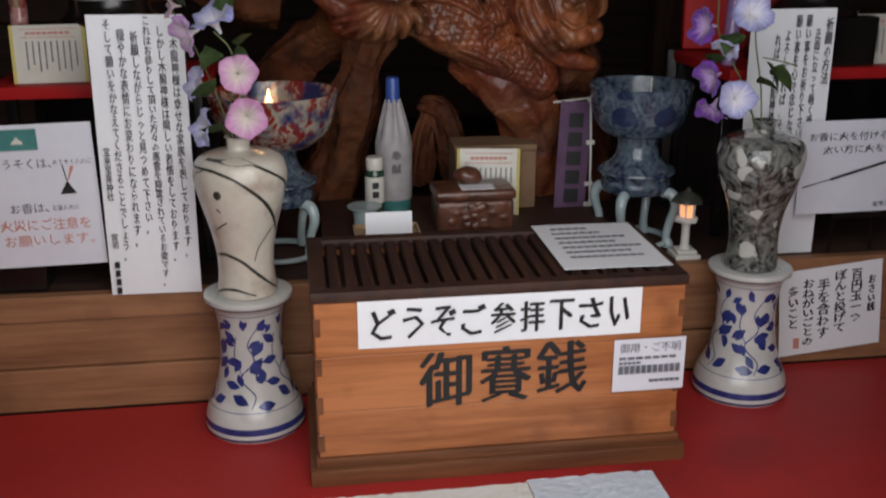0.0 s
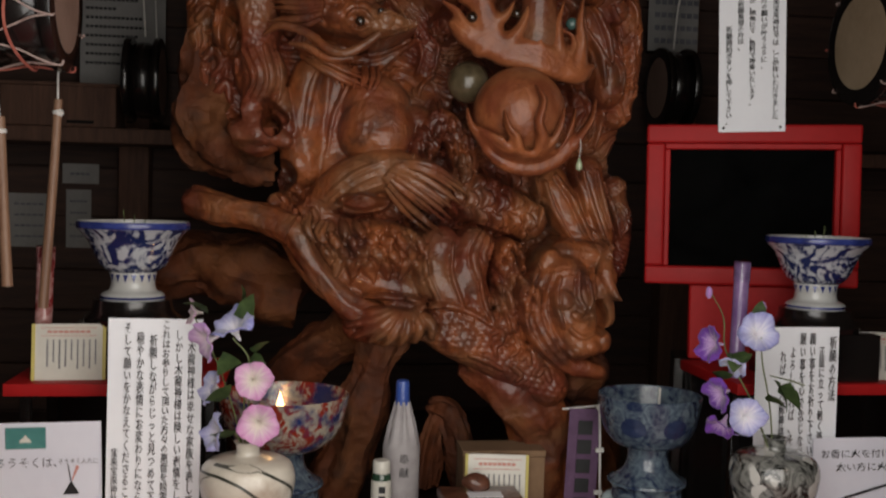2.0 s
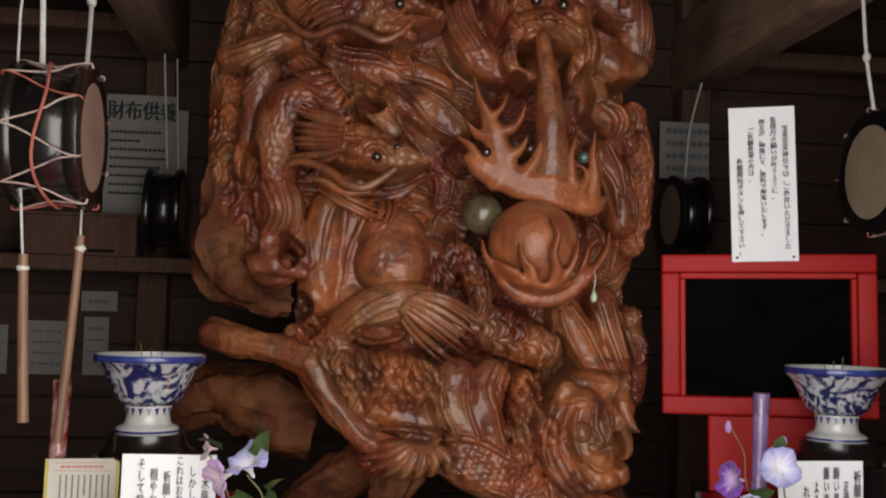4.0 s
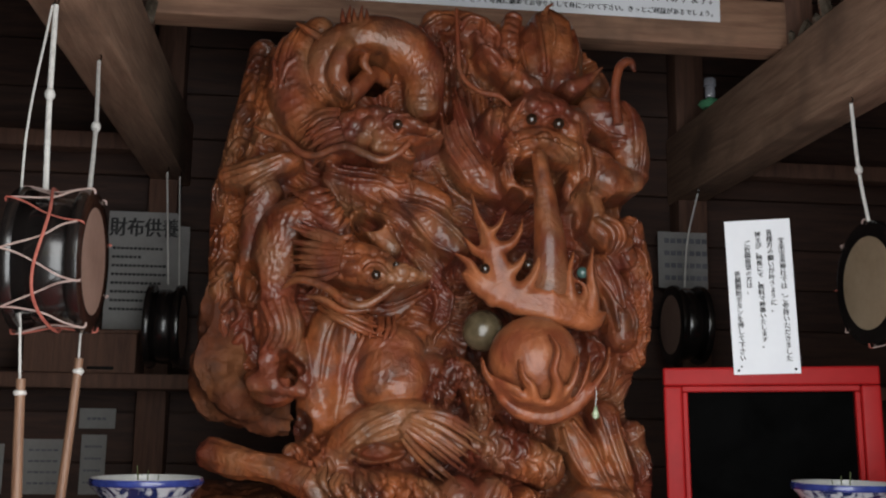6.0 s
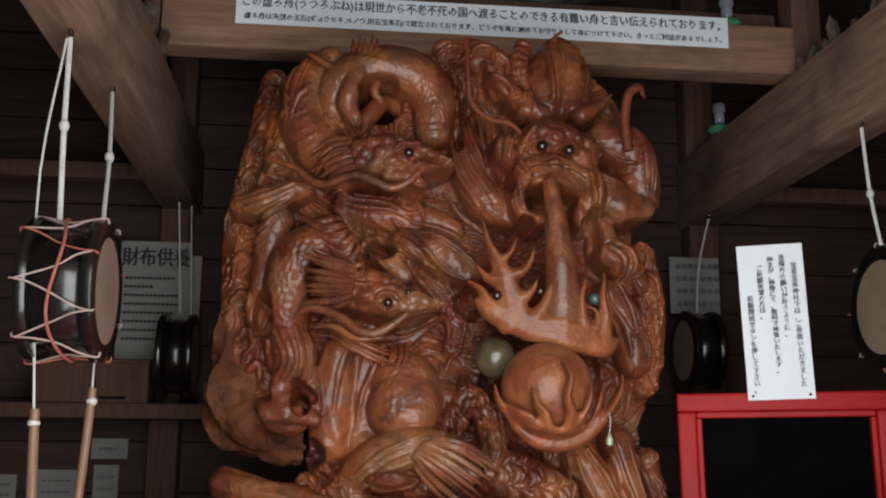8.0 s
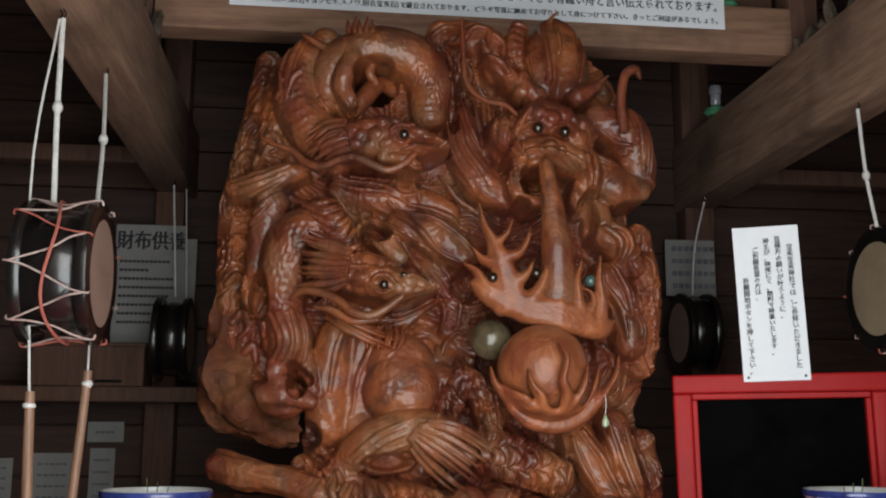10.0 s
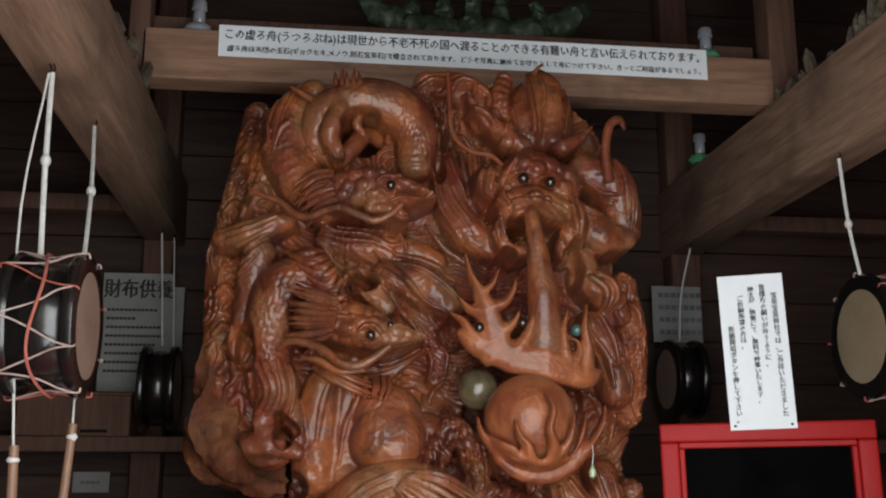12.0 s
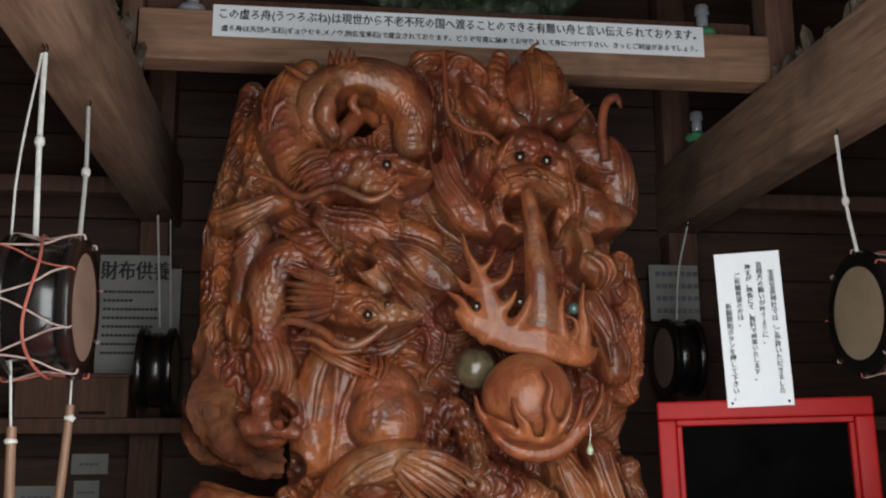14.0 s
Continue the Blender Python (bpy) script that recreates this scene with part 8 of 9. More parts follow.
def sake_bottle(x, y, z):
    b = thing("sake_bottle", pose(x, y, z), "sake bottle wrapped in white paper with a blue cap", "bottle")
    bm = bmesh.new()
    lathe(bm, [(0, 0), (0.046, 0.0), (0.048, 0.01), (0.048, 0.06)], 32)
    part("glass", bm, M_TEALPAPER, b, "blue-green glass base")
    bm = bmesh.new()
    seg, rings = 32, []
    for r, zz, plait in ((0.0505, 0.035, 0), (0.051, 0.10, 0), (0.052, 0.19, 0.0), (0.047, 0.205, .04), (0.037, 0.245, .10), (0.026, 0.285, .14), (0.019, 0.315, .1)):
        rings.append([bm.verts.new((r * (1 + plait * (1 if i % 4 < 2 else -1)) * math.cos(2 * math.pi * i / seg), r * (1 + plait * (1 if i % 4 < 2 else -1)) * math.sin(2 * math.pi * i / seg), zz)) for i in range(seg)])
    for a, c in zip(rings, rings[1:]):
        for i in range(seg):
            bm.faces.new((a[i], a[(i + 1) % seg], c[(i + 1) % seg], c[i]))
    part("paper_wrap", bm, M_WRAP, b, "pleated white paper wrapping")
    bm = bmesh.new()
    lathe(bm, [(0.020, 0.305), (0.019, 0.355), (0.0175, 0.37), (0.012, 0.374), (0, 0.374)], 24)
    part("cap", bm, M_BLUECAP, b, "blue foil cap")
    w = lettering([("奉", 0.0, 0.165, 0.026, 0.028, False), ("献", 0.0, 0.127, 0.026, 0.028, False)], M_INK, b, "lettering", "black characters")
    w.location = (0.003, -0.0525, 0)
    return b


sake_bottle(0.272, 2.775, TABLE_Z)
b = thing("small_bottle", pose(0.212, 2.70, TABLE_Z), "small dark green bottle with a cream cap and label", "bottle")
bm = bmesh.new()
lathe(bm, [(0, 0), (0.026, 0), (0.027, 0.008), (0.027, 0.12), (0.025, 0.132), (0.022, 0.136)], 28)
part("glass", bm, M_GREENGLASS, b)
bm = bmesh.new()
lathe(bm, [(0.023, 0.136), (0.0235, 0.14), (0.0235, 0.166), (0.021, 0.17), (0, 0.17)], 28)
part("cap", bm, M_CREAM, b, "cream screw cap")
bm = bmesh.new()
lathe(bm, [(0.0276, 0.045), (0.0276, 0.118)], 28)
part("label", bm, M_CREAM, b, "cream paper label")
w = lettering([("--", 0.0, 0.083, 0.022, 0.05, True)], M_INK, b, "label_print", "black printed bars")
w.location = (0, -0.0279, 0)

tr = thing("offering_tray", pose(0.225, 2.50, TABLE_Z), "small plain wooden tray behind the offering box", "tray")
bm = bmesh.new()
box(bm, -0.085, 0.085, -0.05, 0.06, 0.0, 0.012, 0.002)
part("base", bm, M_TRAY, tr)
for x0, x1, y0, y1 in ((-0.085, 0.085, -0.05, -0.044), (-0.085, 0.085, 0.054, 0.06), (-0.085, -0.079, -0.0435, 0.0535), (0.079, 0.085, -0.0435, 0.0535)):
    bm = bmesh.new()
    box(bm, x0, x1, y0, y1, 0.0125, 0.024, 0.001)
    part("rim", bm, M_TRAY, tr)
paper("name_card", 0.166, 2.438, TABLE_Z + 0.026, 0.118, 0.062, "small blank white card standing on a wooden tray", lean=8, curl=0.0006, category="card")
cu = thing("glass_cup", pose(0.175, 2.60, TABLE_Z), "small clear cup with a saucer", "cup")
bm = bmesh.new()
lathe(bm, [(0, 0), (0.028, 0), (0.031, 0.055), (0.029, 0.055), (0.026, 0.004), (0, 0.004)], 28)
part("cup", bm, M_CELADON, cu)
bm = bmesh.new()
lathe(bm, [(0.0, 0.056), (0.044, 0.057), (0.046, 0.062), (0.0, 0.0625)], 28)
part("saucer", bm, M_CELADON, cu)

cb = thing("carved_box", pose(0.462, 2.585, TABLE_Z), "dark carved wooden box with a lid on the stand", "box")
bm = bmesh.new()
box(bm, -0.103, 0.103, -0.06, 0.06, 0.0, 0.083, 0.012, seg=3)
for k in range(14):
    a = k * 2.399
    ball(bm, (0.085 * math.cos(a) * (k / 14), -0.06, 0.042 + 0.027 * math.sin(a)), 0.014, 10, 6, (1.1, 0.4, 0.8))
part("body", bm, M_DARK_CARVED, cb)
bm = bmesh.new()
box(bm, -0.108, 0.108, -0.065, 0.065, 0.084, 0.112, 0.012, seg=3)
part("lid", bm, M_DARK_CARVED, cb)
pp = paper("folded_paper", 0.425, 2.535, TABLE_Z + 0.1135, 0.09, 0.05, "folded white paper lying on the carved box", flat=True, curl=0.0005)
bm = bmesh.new()
ball(bm, (0, 0, 0.0), 0.034, 16, 12, (1.15, 0.8, 0.72))
for v in bm.verts:
    v.co *= 1 + 0.22 * noise.noise(v.co * 34)
ob = finish("brown_stone", bm, M_DARK_CARVED, angle=30)
ob.matrix_world = pose(0.455, 2.60, TABLE_Z + 0.135)
tagged(ob, "rough brown stone lying on the carved box", "stone")
cbx = thing("cardboard_box", pose(0.555, 2.79, TABLE_Z), "plain brown cardboard box on the stand", "box")
bm = bmesh.new()
box(bm, -0.115, 0.115, -0.06, 0.06, 0.0, 0.165, 0.002)
part("body", bm, M_CARD, cbx)
bm = bmesh.new()
box(bm, -0.117, 0.117, -0.062, 0.062, 0.166, 0.184, 0.002)
part("lid", bm, M_CARD, cbx)

# the flag on a white pole
fg = thing("small_banner", pose(0.83, 2.72, SILL_Z), "small purple cloth banner on a white pole", "banner")
bm = bmesh.new()
tube(bm, [(0, 0, 0, .0035), (-0.005, 0, 0.2, .0035), (-0.012, 0, 0.39, .0035)], 8)
part("pole", bm, M_WHITE, fg)
bm = bmesh.new()
tube(bm, [(-0.118, 0, 0.362, .0025), (-0.005, 0, 0.372, .0025)], 8)
part("crossbar", bm, M_WHITE, fg)
bm = bmesh.new()
sheet(bm, 0.092, 0.315, 0.001, 0.005, 8, 16, 4)
clo = part("cloth", bm, M_PURPLE, fg)
clo.matrix_local = pose(-0.108, 0, 0.05, 0, 2, 0)
w = lettering([("-----", 0.046, 0.155, 0.05, 0.27, True)], M_INK, fg, "banner_print", "dark printed bars")
w.matrix_local = pose(-0.108, -0.007, 0.05, 0, 2, 0)
for zz in (0.36, 0.24, 0.12, 0.06):
    bm = bmesh.new()
    box(bm, -0.02, 0.004, -0.005, 0.005, zz, zz + 0.012, 0.001)
    part("clip", bm, M_WHITE, fg)

# little lit stone-lantern lamp
la = thing("lantern_lamp", pose(1.0, 2.42, SILL_Z), "small white lantern-shaped lamp with an orange light", "lamp")
bm = bmesh.new()
box(bm, -0.034, 0.034, -0.034, 0.034, 0.0, 0.012, 0.002)
box(bm, -0.026, 0.026, -0.026, 0.026, 0.0125, 0.022, 0.002)
part("base", bm, M_WHITE, la)
bm = bmesh.new()
lathe(bm, [(0, 0.022), (0.015, 0.022), (0.011, 0.035), (0.0105, 0.085), (0.017, 0.096), (0, 0.096)], 16)
part("post", bm, M_WHITE, la)
bm = bmesh.new()
lathe(bm, [(0, 0.0965), (0.03, 0.0965), (0.033, 0.104), (0.024, 0.11), (0, 0.11)], 6)
part("collar", bm, M_WHITE, la)
bm = bmesh.new()
lathe(bm, [(0, 0.1105), (0.017, 0.1105), (0.020, 0.148), (0, 0.148)], 6)
part("light_box", bm, M_LAMP, la, "glowing orange light box")
for q in range(6):
    a = math.radians(60 * q)
    bm = bmesh.new()
    tube(bm, [(0.0185 * math.cos(a), 0.0185 * math.sin(a), 0.11, .0025), (0.0215 * math.cos(a), 0.0215 * math.sin(a), 0.149, .0025)], 6)
    part("corner_post", bm, M_WHITE, la)
bm = bmesh.new()
lathe(bm, [(0, 0.149), (0.046, 0.151), (0.044, 0.157), (0.026, 0.170), (0.008, 0.178), (0.006, 0.186), (0, 0.19)], 6)
part("roof", bm, M_DARK_VEIN, la, "dark green roof")


# ---- papers and cards round the altar ----
FRONT_Y = 2.115 - 0.185
paper("worship_sign", 0.110, FRONT_Y - 0.0045, 0.7395, 0.601, 0.104, "long white sign with black brush characters on the box", curl=0.0012, category="sign",
      rows=[(ch, 0.052 + k * 0.0625, 0.053, 0.05 if ch not in "うい" else 0.042, 0.068, False) for k, ch in enumerate("どうぞご参拝下さい")], seed=2, bold=0.0018)
card = paper("contact_card", 0.656, FRONT_Y - 0.006, 0.603, 0.160, 0.122, "white laminated contact card taped to the box", M_LAMINATE, curl=0.0012, category="card",
             rows=[("御用・ご不明", 0.08, 0.103, 0.135, 0.022, False)], ink=M_GREY_INK, seed=3)
t = lettering([("-----------", 0.08, 0.052, 0.14, 0.026, False), ("-------", 0.075, 0.079, 0.13, 0.008, False), ("-----", 0.035, 0.068, 0.05, 0.007, False), ("------", 0.115, 0.024, 0.07, 0.009, False)],
              M_GREY_INK, card, "number_bars", "grey printed bars")
t.location = (0, -0.002, 0)

lp = paper("prayer_notice", -0.4435, 2.345, SILL_Z, 0.207, 0.650, "tall white paper with columns of black brush writing", lean=0.5, roll=0.4, curl=0.004, category="sign", seed=1)
cols = ["木龍神様は幸せな家族を表しております。", "しかし木龍神様は険しい表情をしております。", "これはお参りして頂いた方々の悪霊を除霊されているお姿です。",
        "祈願しながらじっと見つめて下さい。", "穏やかな表情にお変わりになられます。", "そして願いをかなえてくださることでしょう。"]
rows = []
for k, (c, top, low) in enumerate(zip(cols, (0.60, 0.625, 0.645, 0.615, 0.62, 0.64), (0.09, 0.08, 0.02, 0.15, 0.12, 0.085))):
    rows.append((c, 0.184 - k * 0.028, (top + low) / 2, 0.0165, top - low, True))
rows.append(("宝来宝来神社", 0.019, 0.295, 0.015, 0.125, True))
rows.append(("宮司", 0.019, 0.135, 0.014, 0.038, True))
rows.append(("----", 0.019, 0.045, 0.014, 0.085, True))
w = lettering(rows, M_INK, lp, bold=0.0002)
w.location = (0, -0.0055, 0)

rp = paper("prayer_method_notice", 1.125, 2.40, SILL_Z, 0.222, 0.635, "tall white paper with columns of black brush writing", lean=0.5, roll=-0.3, curl=0.004, category="sign", seed=6)
rows = [("祈願の方法", 0.203, 0.53, 0.019, 0.165, True)]
for k, (c, top, low) in enumerate((("正面に立って軽く両手を合わせ", 0.585, 0.21), ("願い事をお祈り下さい。その時", 0.62, 0.18), ("願い事を心で念じながら、角の", 0.62, 0.17), ("よろしければ、そのほか", 0.585, 0.24), ("れば、大龍神様を念じながら左回りに", 0.575, 0.03))):
    rows.append((c, 0.174 - k * 0.026, (top + low) / 2, 0.0155, top - low, True))
w = lettering(rows, M_INK, rp, bold=0.0002)
w.location = (0, -0.0055, 0)

# candle and incense notice on a black block
bm = bmesh.new()
box(bm, -0.74, -0.60, 2.40, 2.5, SILL_Z, 0.80, 0.003)
ob = finish("black_block", bm, M_BLACK)
tagged(ob, "plain black block on the altar step", "block")
cn = paper("candle_notice", -0.712, 2.37, 0.80, 0.262, 0.336, "white card with candle and incense instructions, red and black print", M_LAMINATE, lean=1, roll=-1.2, curl=0.002, category="sign", seed=8)
w = lettering([("ろうそくは、", 0.10, 0.246, 0.13, 0.023, False), ("ろうそく入れに", 0.212, 0.247, 0.085, 0.013, False), ("お香は、", 0.105, 0.142, 0.085, 0.023, False), ("お香入れに", 0.185, 0.140, 0.06, 0.013, False)], M_GREY_INK, cn)
w.location = (0, -0.0035, 0)
w = lettering([("火災にご注意を", 0.135, 0.102, 0.20, 0.028, False), ("お願いします。", 0.14, 0.064, 0.20, 0.026, False)], M_RED_INK, cn, "red_lettering", "red characters")
w.location = (0, -0.0035, 0)
bm = bmesh.new()
box(bm, 0.055, 0.142, -0.0042, -0.0036, 0.278, 0.326)
pic = part("printed_picture", bm, M_TEALPAPER, cn, "teal printed picture of a candle", smooth=False)
bm = bmesh.new()
lathe(bm, [(0, 0), (0.011, 0), (0.009, 0.006), (0.003, 0.012), (0, 0.018)], 12, m=pose(0.098, -0.0046, 0.292) @ Matrix.Diagonal((1.2, 0.05, 1, 1)))
part("printed_candle", bm, M_CREAM, cn, "pale printed candle")
bm = bmesh.new()
v = [bm.verts.new(p) for p in ((0.178, -0.0042, 0.172), (0.214, -0.0042, 0.172), (0.196, -0.0042, 0.203))]
bm.faces.new(v)
v = [bm.verts.new(p) for p in ((0.194, -0.0042, 0.203), (0.1965, -0.0042, 0.203), (0.190, -0.0042, 0.242), (0.188, -0.0042, 0.240))]
bm.faces.new(v)
part("printed_holder", bm, M_INK, cn, "black printed incense holder", smooth=False)
bm = bmesh.new()
v = [bm.verts.new(p) for p in ((0.197, -0.0042, 0.203), (0.199, -0.0042, 0.203), (0.214, -0.0042, 0.235), (0.207, -0.0042, 0.238))]
bm.faces.new(v)
part("printed_stick", bm, M_RED_INK, cn, "red printed incense stick", smooth=False)

# incense instructions, leaning on a small dark easel
ec = paper("incense_notice", 1.275, 2.372, 0.846, 0.33, 0.242, "white card with incense instructions and a drawn match stick", M_LAMINATE, lean=2, roll=-0.5, curl=0.002, category="sign", seed=9,
           rows=[("お香に火を付ける時は", 0.155, 0.202, 0.27, 0.022, False), ("太い方に火を付けて", 0.185, 0.168, 0.25, 0.022, False), ("宝来宝来神社", 0.26, 0.02, 0.1, 0.014, False)])
bm = bmesh.new()
for p0, p1, wd in (((0.01, 0.072), (0.09, 0.092), 0.0025), ((0.085, 0.09), (0.31, 0.15), 0.007)):
    d = Vector((p1[0] - p0[0], p1[1] - p0[1])).normalized()
    n = Vector((-d.y, d.x)) * wd / 2
    v = [bm.verts.new((a, -0.0042, b)) for a, b in ((p0[0] - n.x, p0[1] - n.y), (p1[0] - n.x, p1[1] - n.y), (p1[0] + n.x, p1[1] + n.y), (p0[0] + n.x, p0[1] + n.y))]
    bm.faces.new(v)
part("drawn_stick", bm, M_INK, ec, "black drawn incense stick", smooth=False)
es = thing("card_easel", pose(1.46, 2.42, SILL_Z), "small black easel behind the incense card", "easel")
for x in (-0.06, 0.06):
    bm = bmesh.new()
    tube(bm, [(x, -0.012, 0.0, .004), (x * 0.7, 0.0, 0.25, .004)], 6)
    part("leg", bm, M_BLACK, es)
bm = bmesh.new()
box(bm, -0.08, 0.08, -0.05, 0.0, 0.10, 0.1145, 0.001)
part("ledge", bm, M_BLACK, es)

hn = paper("handwritten_notice", 1.262, 2.3505, 0.452, 0.288, 0.243, "handwritten white note taped to the cedar step", M_PAPER, roll=-5.4, curl=0.0015, category="note", seed=10)
w = lettering([("おさい銭", 0.258, 0.15, 0.022, 0.105, True), ("百円玉一つ", 0.215, 0.15, 0.03, 0.15, True), ("ぽんと投げて", 0.17, 0.14, 0.034, 0.18, True), ("手を合わす", 0.123, 0.125, 0.034, 0.17, True),
               ("おねがいごとの", 0.08, 0.12, 0.031, 0.19, True), ("多いこと", 0.038, 0.14, 0.028, 0.12, True)], M_INK, hn, bold=0.001)
w.location = (0, -0.0022, 0)
bm = bmesh.new()
box(bm, 0.04, 0.056, -0.0032, -0.0021, 0.02, 0.05)
part("red_stamp", bm, M_RED_INK, hn, "faded red stamp", smooth=False)

lo = paper("loose_sheet", 0.558, 1.988, PLATFORM_Z + 0.4375, 0.242, 0.318, "white printed sheet lying on the slatted box top", flat=True, curl=0.0012, seed=11)
w = lettering([("-----", 0.08, 0.275, 0.09, 0.012, False)] + [("-" * n, 0.03 + n * 0.0085, 0.24 - k * 0.034, n * 0.017, 0.011, False) for k, n in enumerate((7, 10, 8, 11, 9, 10))], M_GREY_INK, lo)
w.location = (0, -0.002, 0)


def yellow_card(x, y, z, w, h, roll, label, lean=6):
    c = paper("fortune_card", x, y, z, w, h, label, M_CREAM, lean=lean, roll=roll, curl=0.0006, category="card", seed=x)
    for x0, x1 in ((-0.004, 0.004), (w - 0.004, w + 0.004)):
        bm = bmesh.new()
        box(bm, x0, x1, -0.0025, 0.003, 0, h, 0.0005)
        part("yellow_edge", bm, M_YELLOW, c, "yellow taped edge", smooth=False)
    t1 = lettering([("--------", w * 0.5, h * 0.86, w * 0.62, h * 0.06, False), ("-", w * 0.5, h * 0.93, w * 0.98, h * 0.012, False), ("-", w * 0.5, h * 0.79, w * 0.98, h * 0.012, False)], M_RED_INK, c, "red_print", "faded red printed bars")
    t1.location = (0, -0.0012, 0)
    t2 = lettering([("-" * n, w * (0.88 - k * 0.085), h * (0.72 - n * 0.02), w * 0.028, h * 0.04 * n, True) for k, n in enumerate((11, 13, 12, 13, 9, 12, 13, 10, 12))], M_GREY_INK, c, "small_print", "tiny grey printed bars")
    t2.location = (0, -0.0012, 0)
    return c


# ---- red shelves beside the carving ----
SHELF_Z = 1.203


def red_shelf(x0, x1, label):
    s = thing("red_shelf", pose((x0 + x1) / 2, 2.7, SILL_Z), label, "shelf", "red shelves")
    hw, h = (x1 - x0) / 2, SHELF_Z - SILL_Z
    bm = bmesh.new()
    box(bm, -hw, hw, -0.2, 0.2, h - 0.03, h, 0.003, seg=2)
    part("top", bm, M_RED, s)
    for x in (-hw + 0.02, hw - 0.045):
        for y in (-0.13, 0.16):
            bm = bmesh.new()
            box(bm, x, x + 0.025, y, y + 0.025, 0, h - 0.031, 0.002)
            part("leg", bm, M_BLACK, s, "black lacquered leg")
    bm = bmesh.new()
    box(bm, -hw + 0.01, hw - 0.01, 0.186, 0.196, 0.02, h - 0.031)
    part("back_board", bm, M_BLACK, s, "black back board", smooth=False)
    return s


red_shelf(-0.705, -0.20, "red lacquered shelf with cards and a bowl")
red_shelf(1.12, 1.95, "red lacquered shelf with cards and a bowl")
yellow_card(-0.648, 2.545, SHELF_Z, 0.165, 0.136, -0.6, "cream fortune card with yellow edges on the red shelf")
yellow_card(1.436, 2.56, SHELF_Z, 0.17, 0.132, 1.0, "cream fortune card with yellow edges on the red shelf")
yellow_card(0.436, 2.665, TABLE_Z + 0.002, 0.168, 0.187, 2, "cream fortune card with yellow edges leaning on a cardboard box", 8)


def stem_bowl(x, y, z, label, turn):
    b = thing("stem_bowl", pose(x, y, z, 0, 0, turn), label, "bowl", "blue and white stem bowls")
    out = fine_profile([(0.058, 0.068), (0.08, 0.085), (0.098, 0.12), (0.112, 0.15), (0.136, 0.178)], 24)
    bm = bmesh.new()
    lathe(bm, [(0, 0.066)] + out, 56)
    part("bowl", bm, M_BLUE_PAINT, b, "blue painted scene on white porcelain")
    bm = bmesh.new()
    lathe(bm, [(0.1365, 0.1785), (0.1385, 0.181), (0.1385, 0.192), (0.136, 0.1955)], 56)
    part("rim", bm, M_COBALT, b, "cobalt blue rim")
    bm = bmesh.new()
    lathe(bm, [(0.136, 0.1957), (0.1345, 0.197), (0.131, 0.1957)] + [(r - 0.006, q + 0.004) for r, q in out[::-1]] + [(0, 0.075)], 56)
    part("inside", bm, M_PORCELAIN, b)
    bm = bmesh.new()
    lathe(bm, fine_profile([(0.078, 0.0), (0.079, 0.008), (0.072, 0.016), (0.058, 0.024), (0.054, 0.045), (0.058, 0.064), (0.058, 0.068)], 20), 48)
    part("foot", bm, M_PORCELAIN, b)
    bm = bmesh.new()
    lathe(bm, [(0.0795, 0.003), (0.0797, 0.009)], 48)
    part("foot_line", bm, M_COBALT, b)
    bm = bmesh.new()
    for i in range(18):
        a = 2 * math.pi * i / 18
        for z0, wd in ((0.064, 0.007), (0.058, 0.004)):
            r0 = 0.0585
            v = [bm.verts.new((r0 * math.cos(a + da), r0 * math.sin(a + da), zz)) for da, zz in ((-wd / r0, z0), (wd / r0, z0), (0.0, z0 - 0.014))]
            bm.faces.new(v)
    part("foot_pattern", bm, M_COBALT, b, "cobalt drip pattern", smooth=False)
    bm = bmesh.new()
    lathe(bm, [(0, 0.172), (0.118, 0.170), (0.09, 0.178), (0, 0.182)], 32)
    part("ash", bm, M_FLOOR, b, "grey ash")
    for k in range(3):
        bm = bmesh.new()
        tube(bm, [(0.02 * k - 0.02, 0.01 * k, 0.175, .0018), (0.02 * k - 0.02 + 0.006 * (k - 1), 0.01 * k, 0.225 - 0.012 * k, .0015)], 6)
        part("incense_stick", bm, M_STEM, b)
    return b


def lacquer_stand(x, y, z, h):
    s = thing("lacquer_stand", pose(x, y, z), "black lacquered stepped stand on the red shelf", "stand", "lacquer stands")
    bm = bmesh.new()
    box(bm, -0.14, 0.14, -0.1, 0.1, 0, h * 0.68, 0.006, seg=2)
    part("block", bm, M_BLACK, s)
    bm = bmesh.new()
    lathe(bm, [(0, h * 0.685), (0.115, h * 0.685), (0.12, h * 0.76), (0.1, h * 0.85), (0.095, h), (0, h)], 48)
    part("turned_top", bm, M_BLACK, s)


for x, y, turn, label in ((-0.434, 2.66, 0, "blue and white footed porcelain bowl on a black stand"), (1.39, 2.62, 100, "blue and white footed porcelain bowl on a black stand")):
    lacquer_stand(x, y, SHELF_Z, 1.392 - SHELF_Z)
    stem_bowl(x, y, 1.392, label, turn)


def roll_tube(x, y, z, h, r, mt, label):
    t = thing("paper_roll", pose(x, y, z, 0, 1.5, 0), label, "tube")
    bm = bmesh.new()
    lathe(bm, [(0, 0), (r, 0), (r, h), (r - 0.002, h), (r - 0.002, h - 0.03), (0, h - 0.03)], 24)
    part("roll", bm, mt, t)
    bm = bmesh.new()
    lathe(bm, [(r + 0.0008, h - 0.05), (r + 0.002, h - 0.05), (r + 0.002, h + 0.003), (r - 0.001, h + 0.004)], 24)
    part("plastic_cap", bm, M_CLEAR, t, "clear plastic cap")


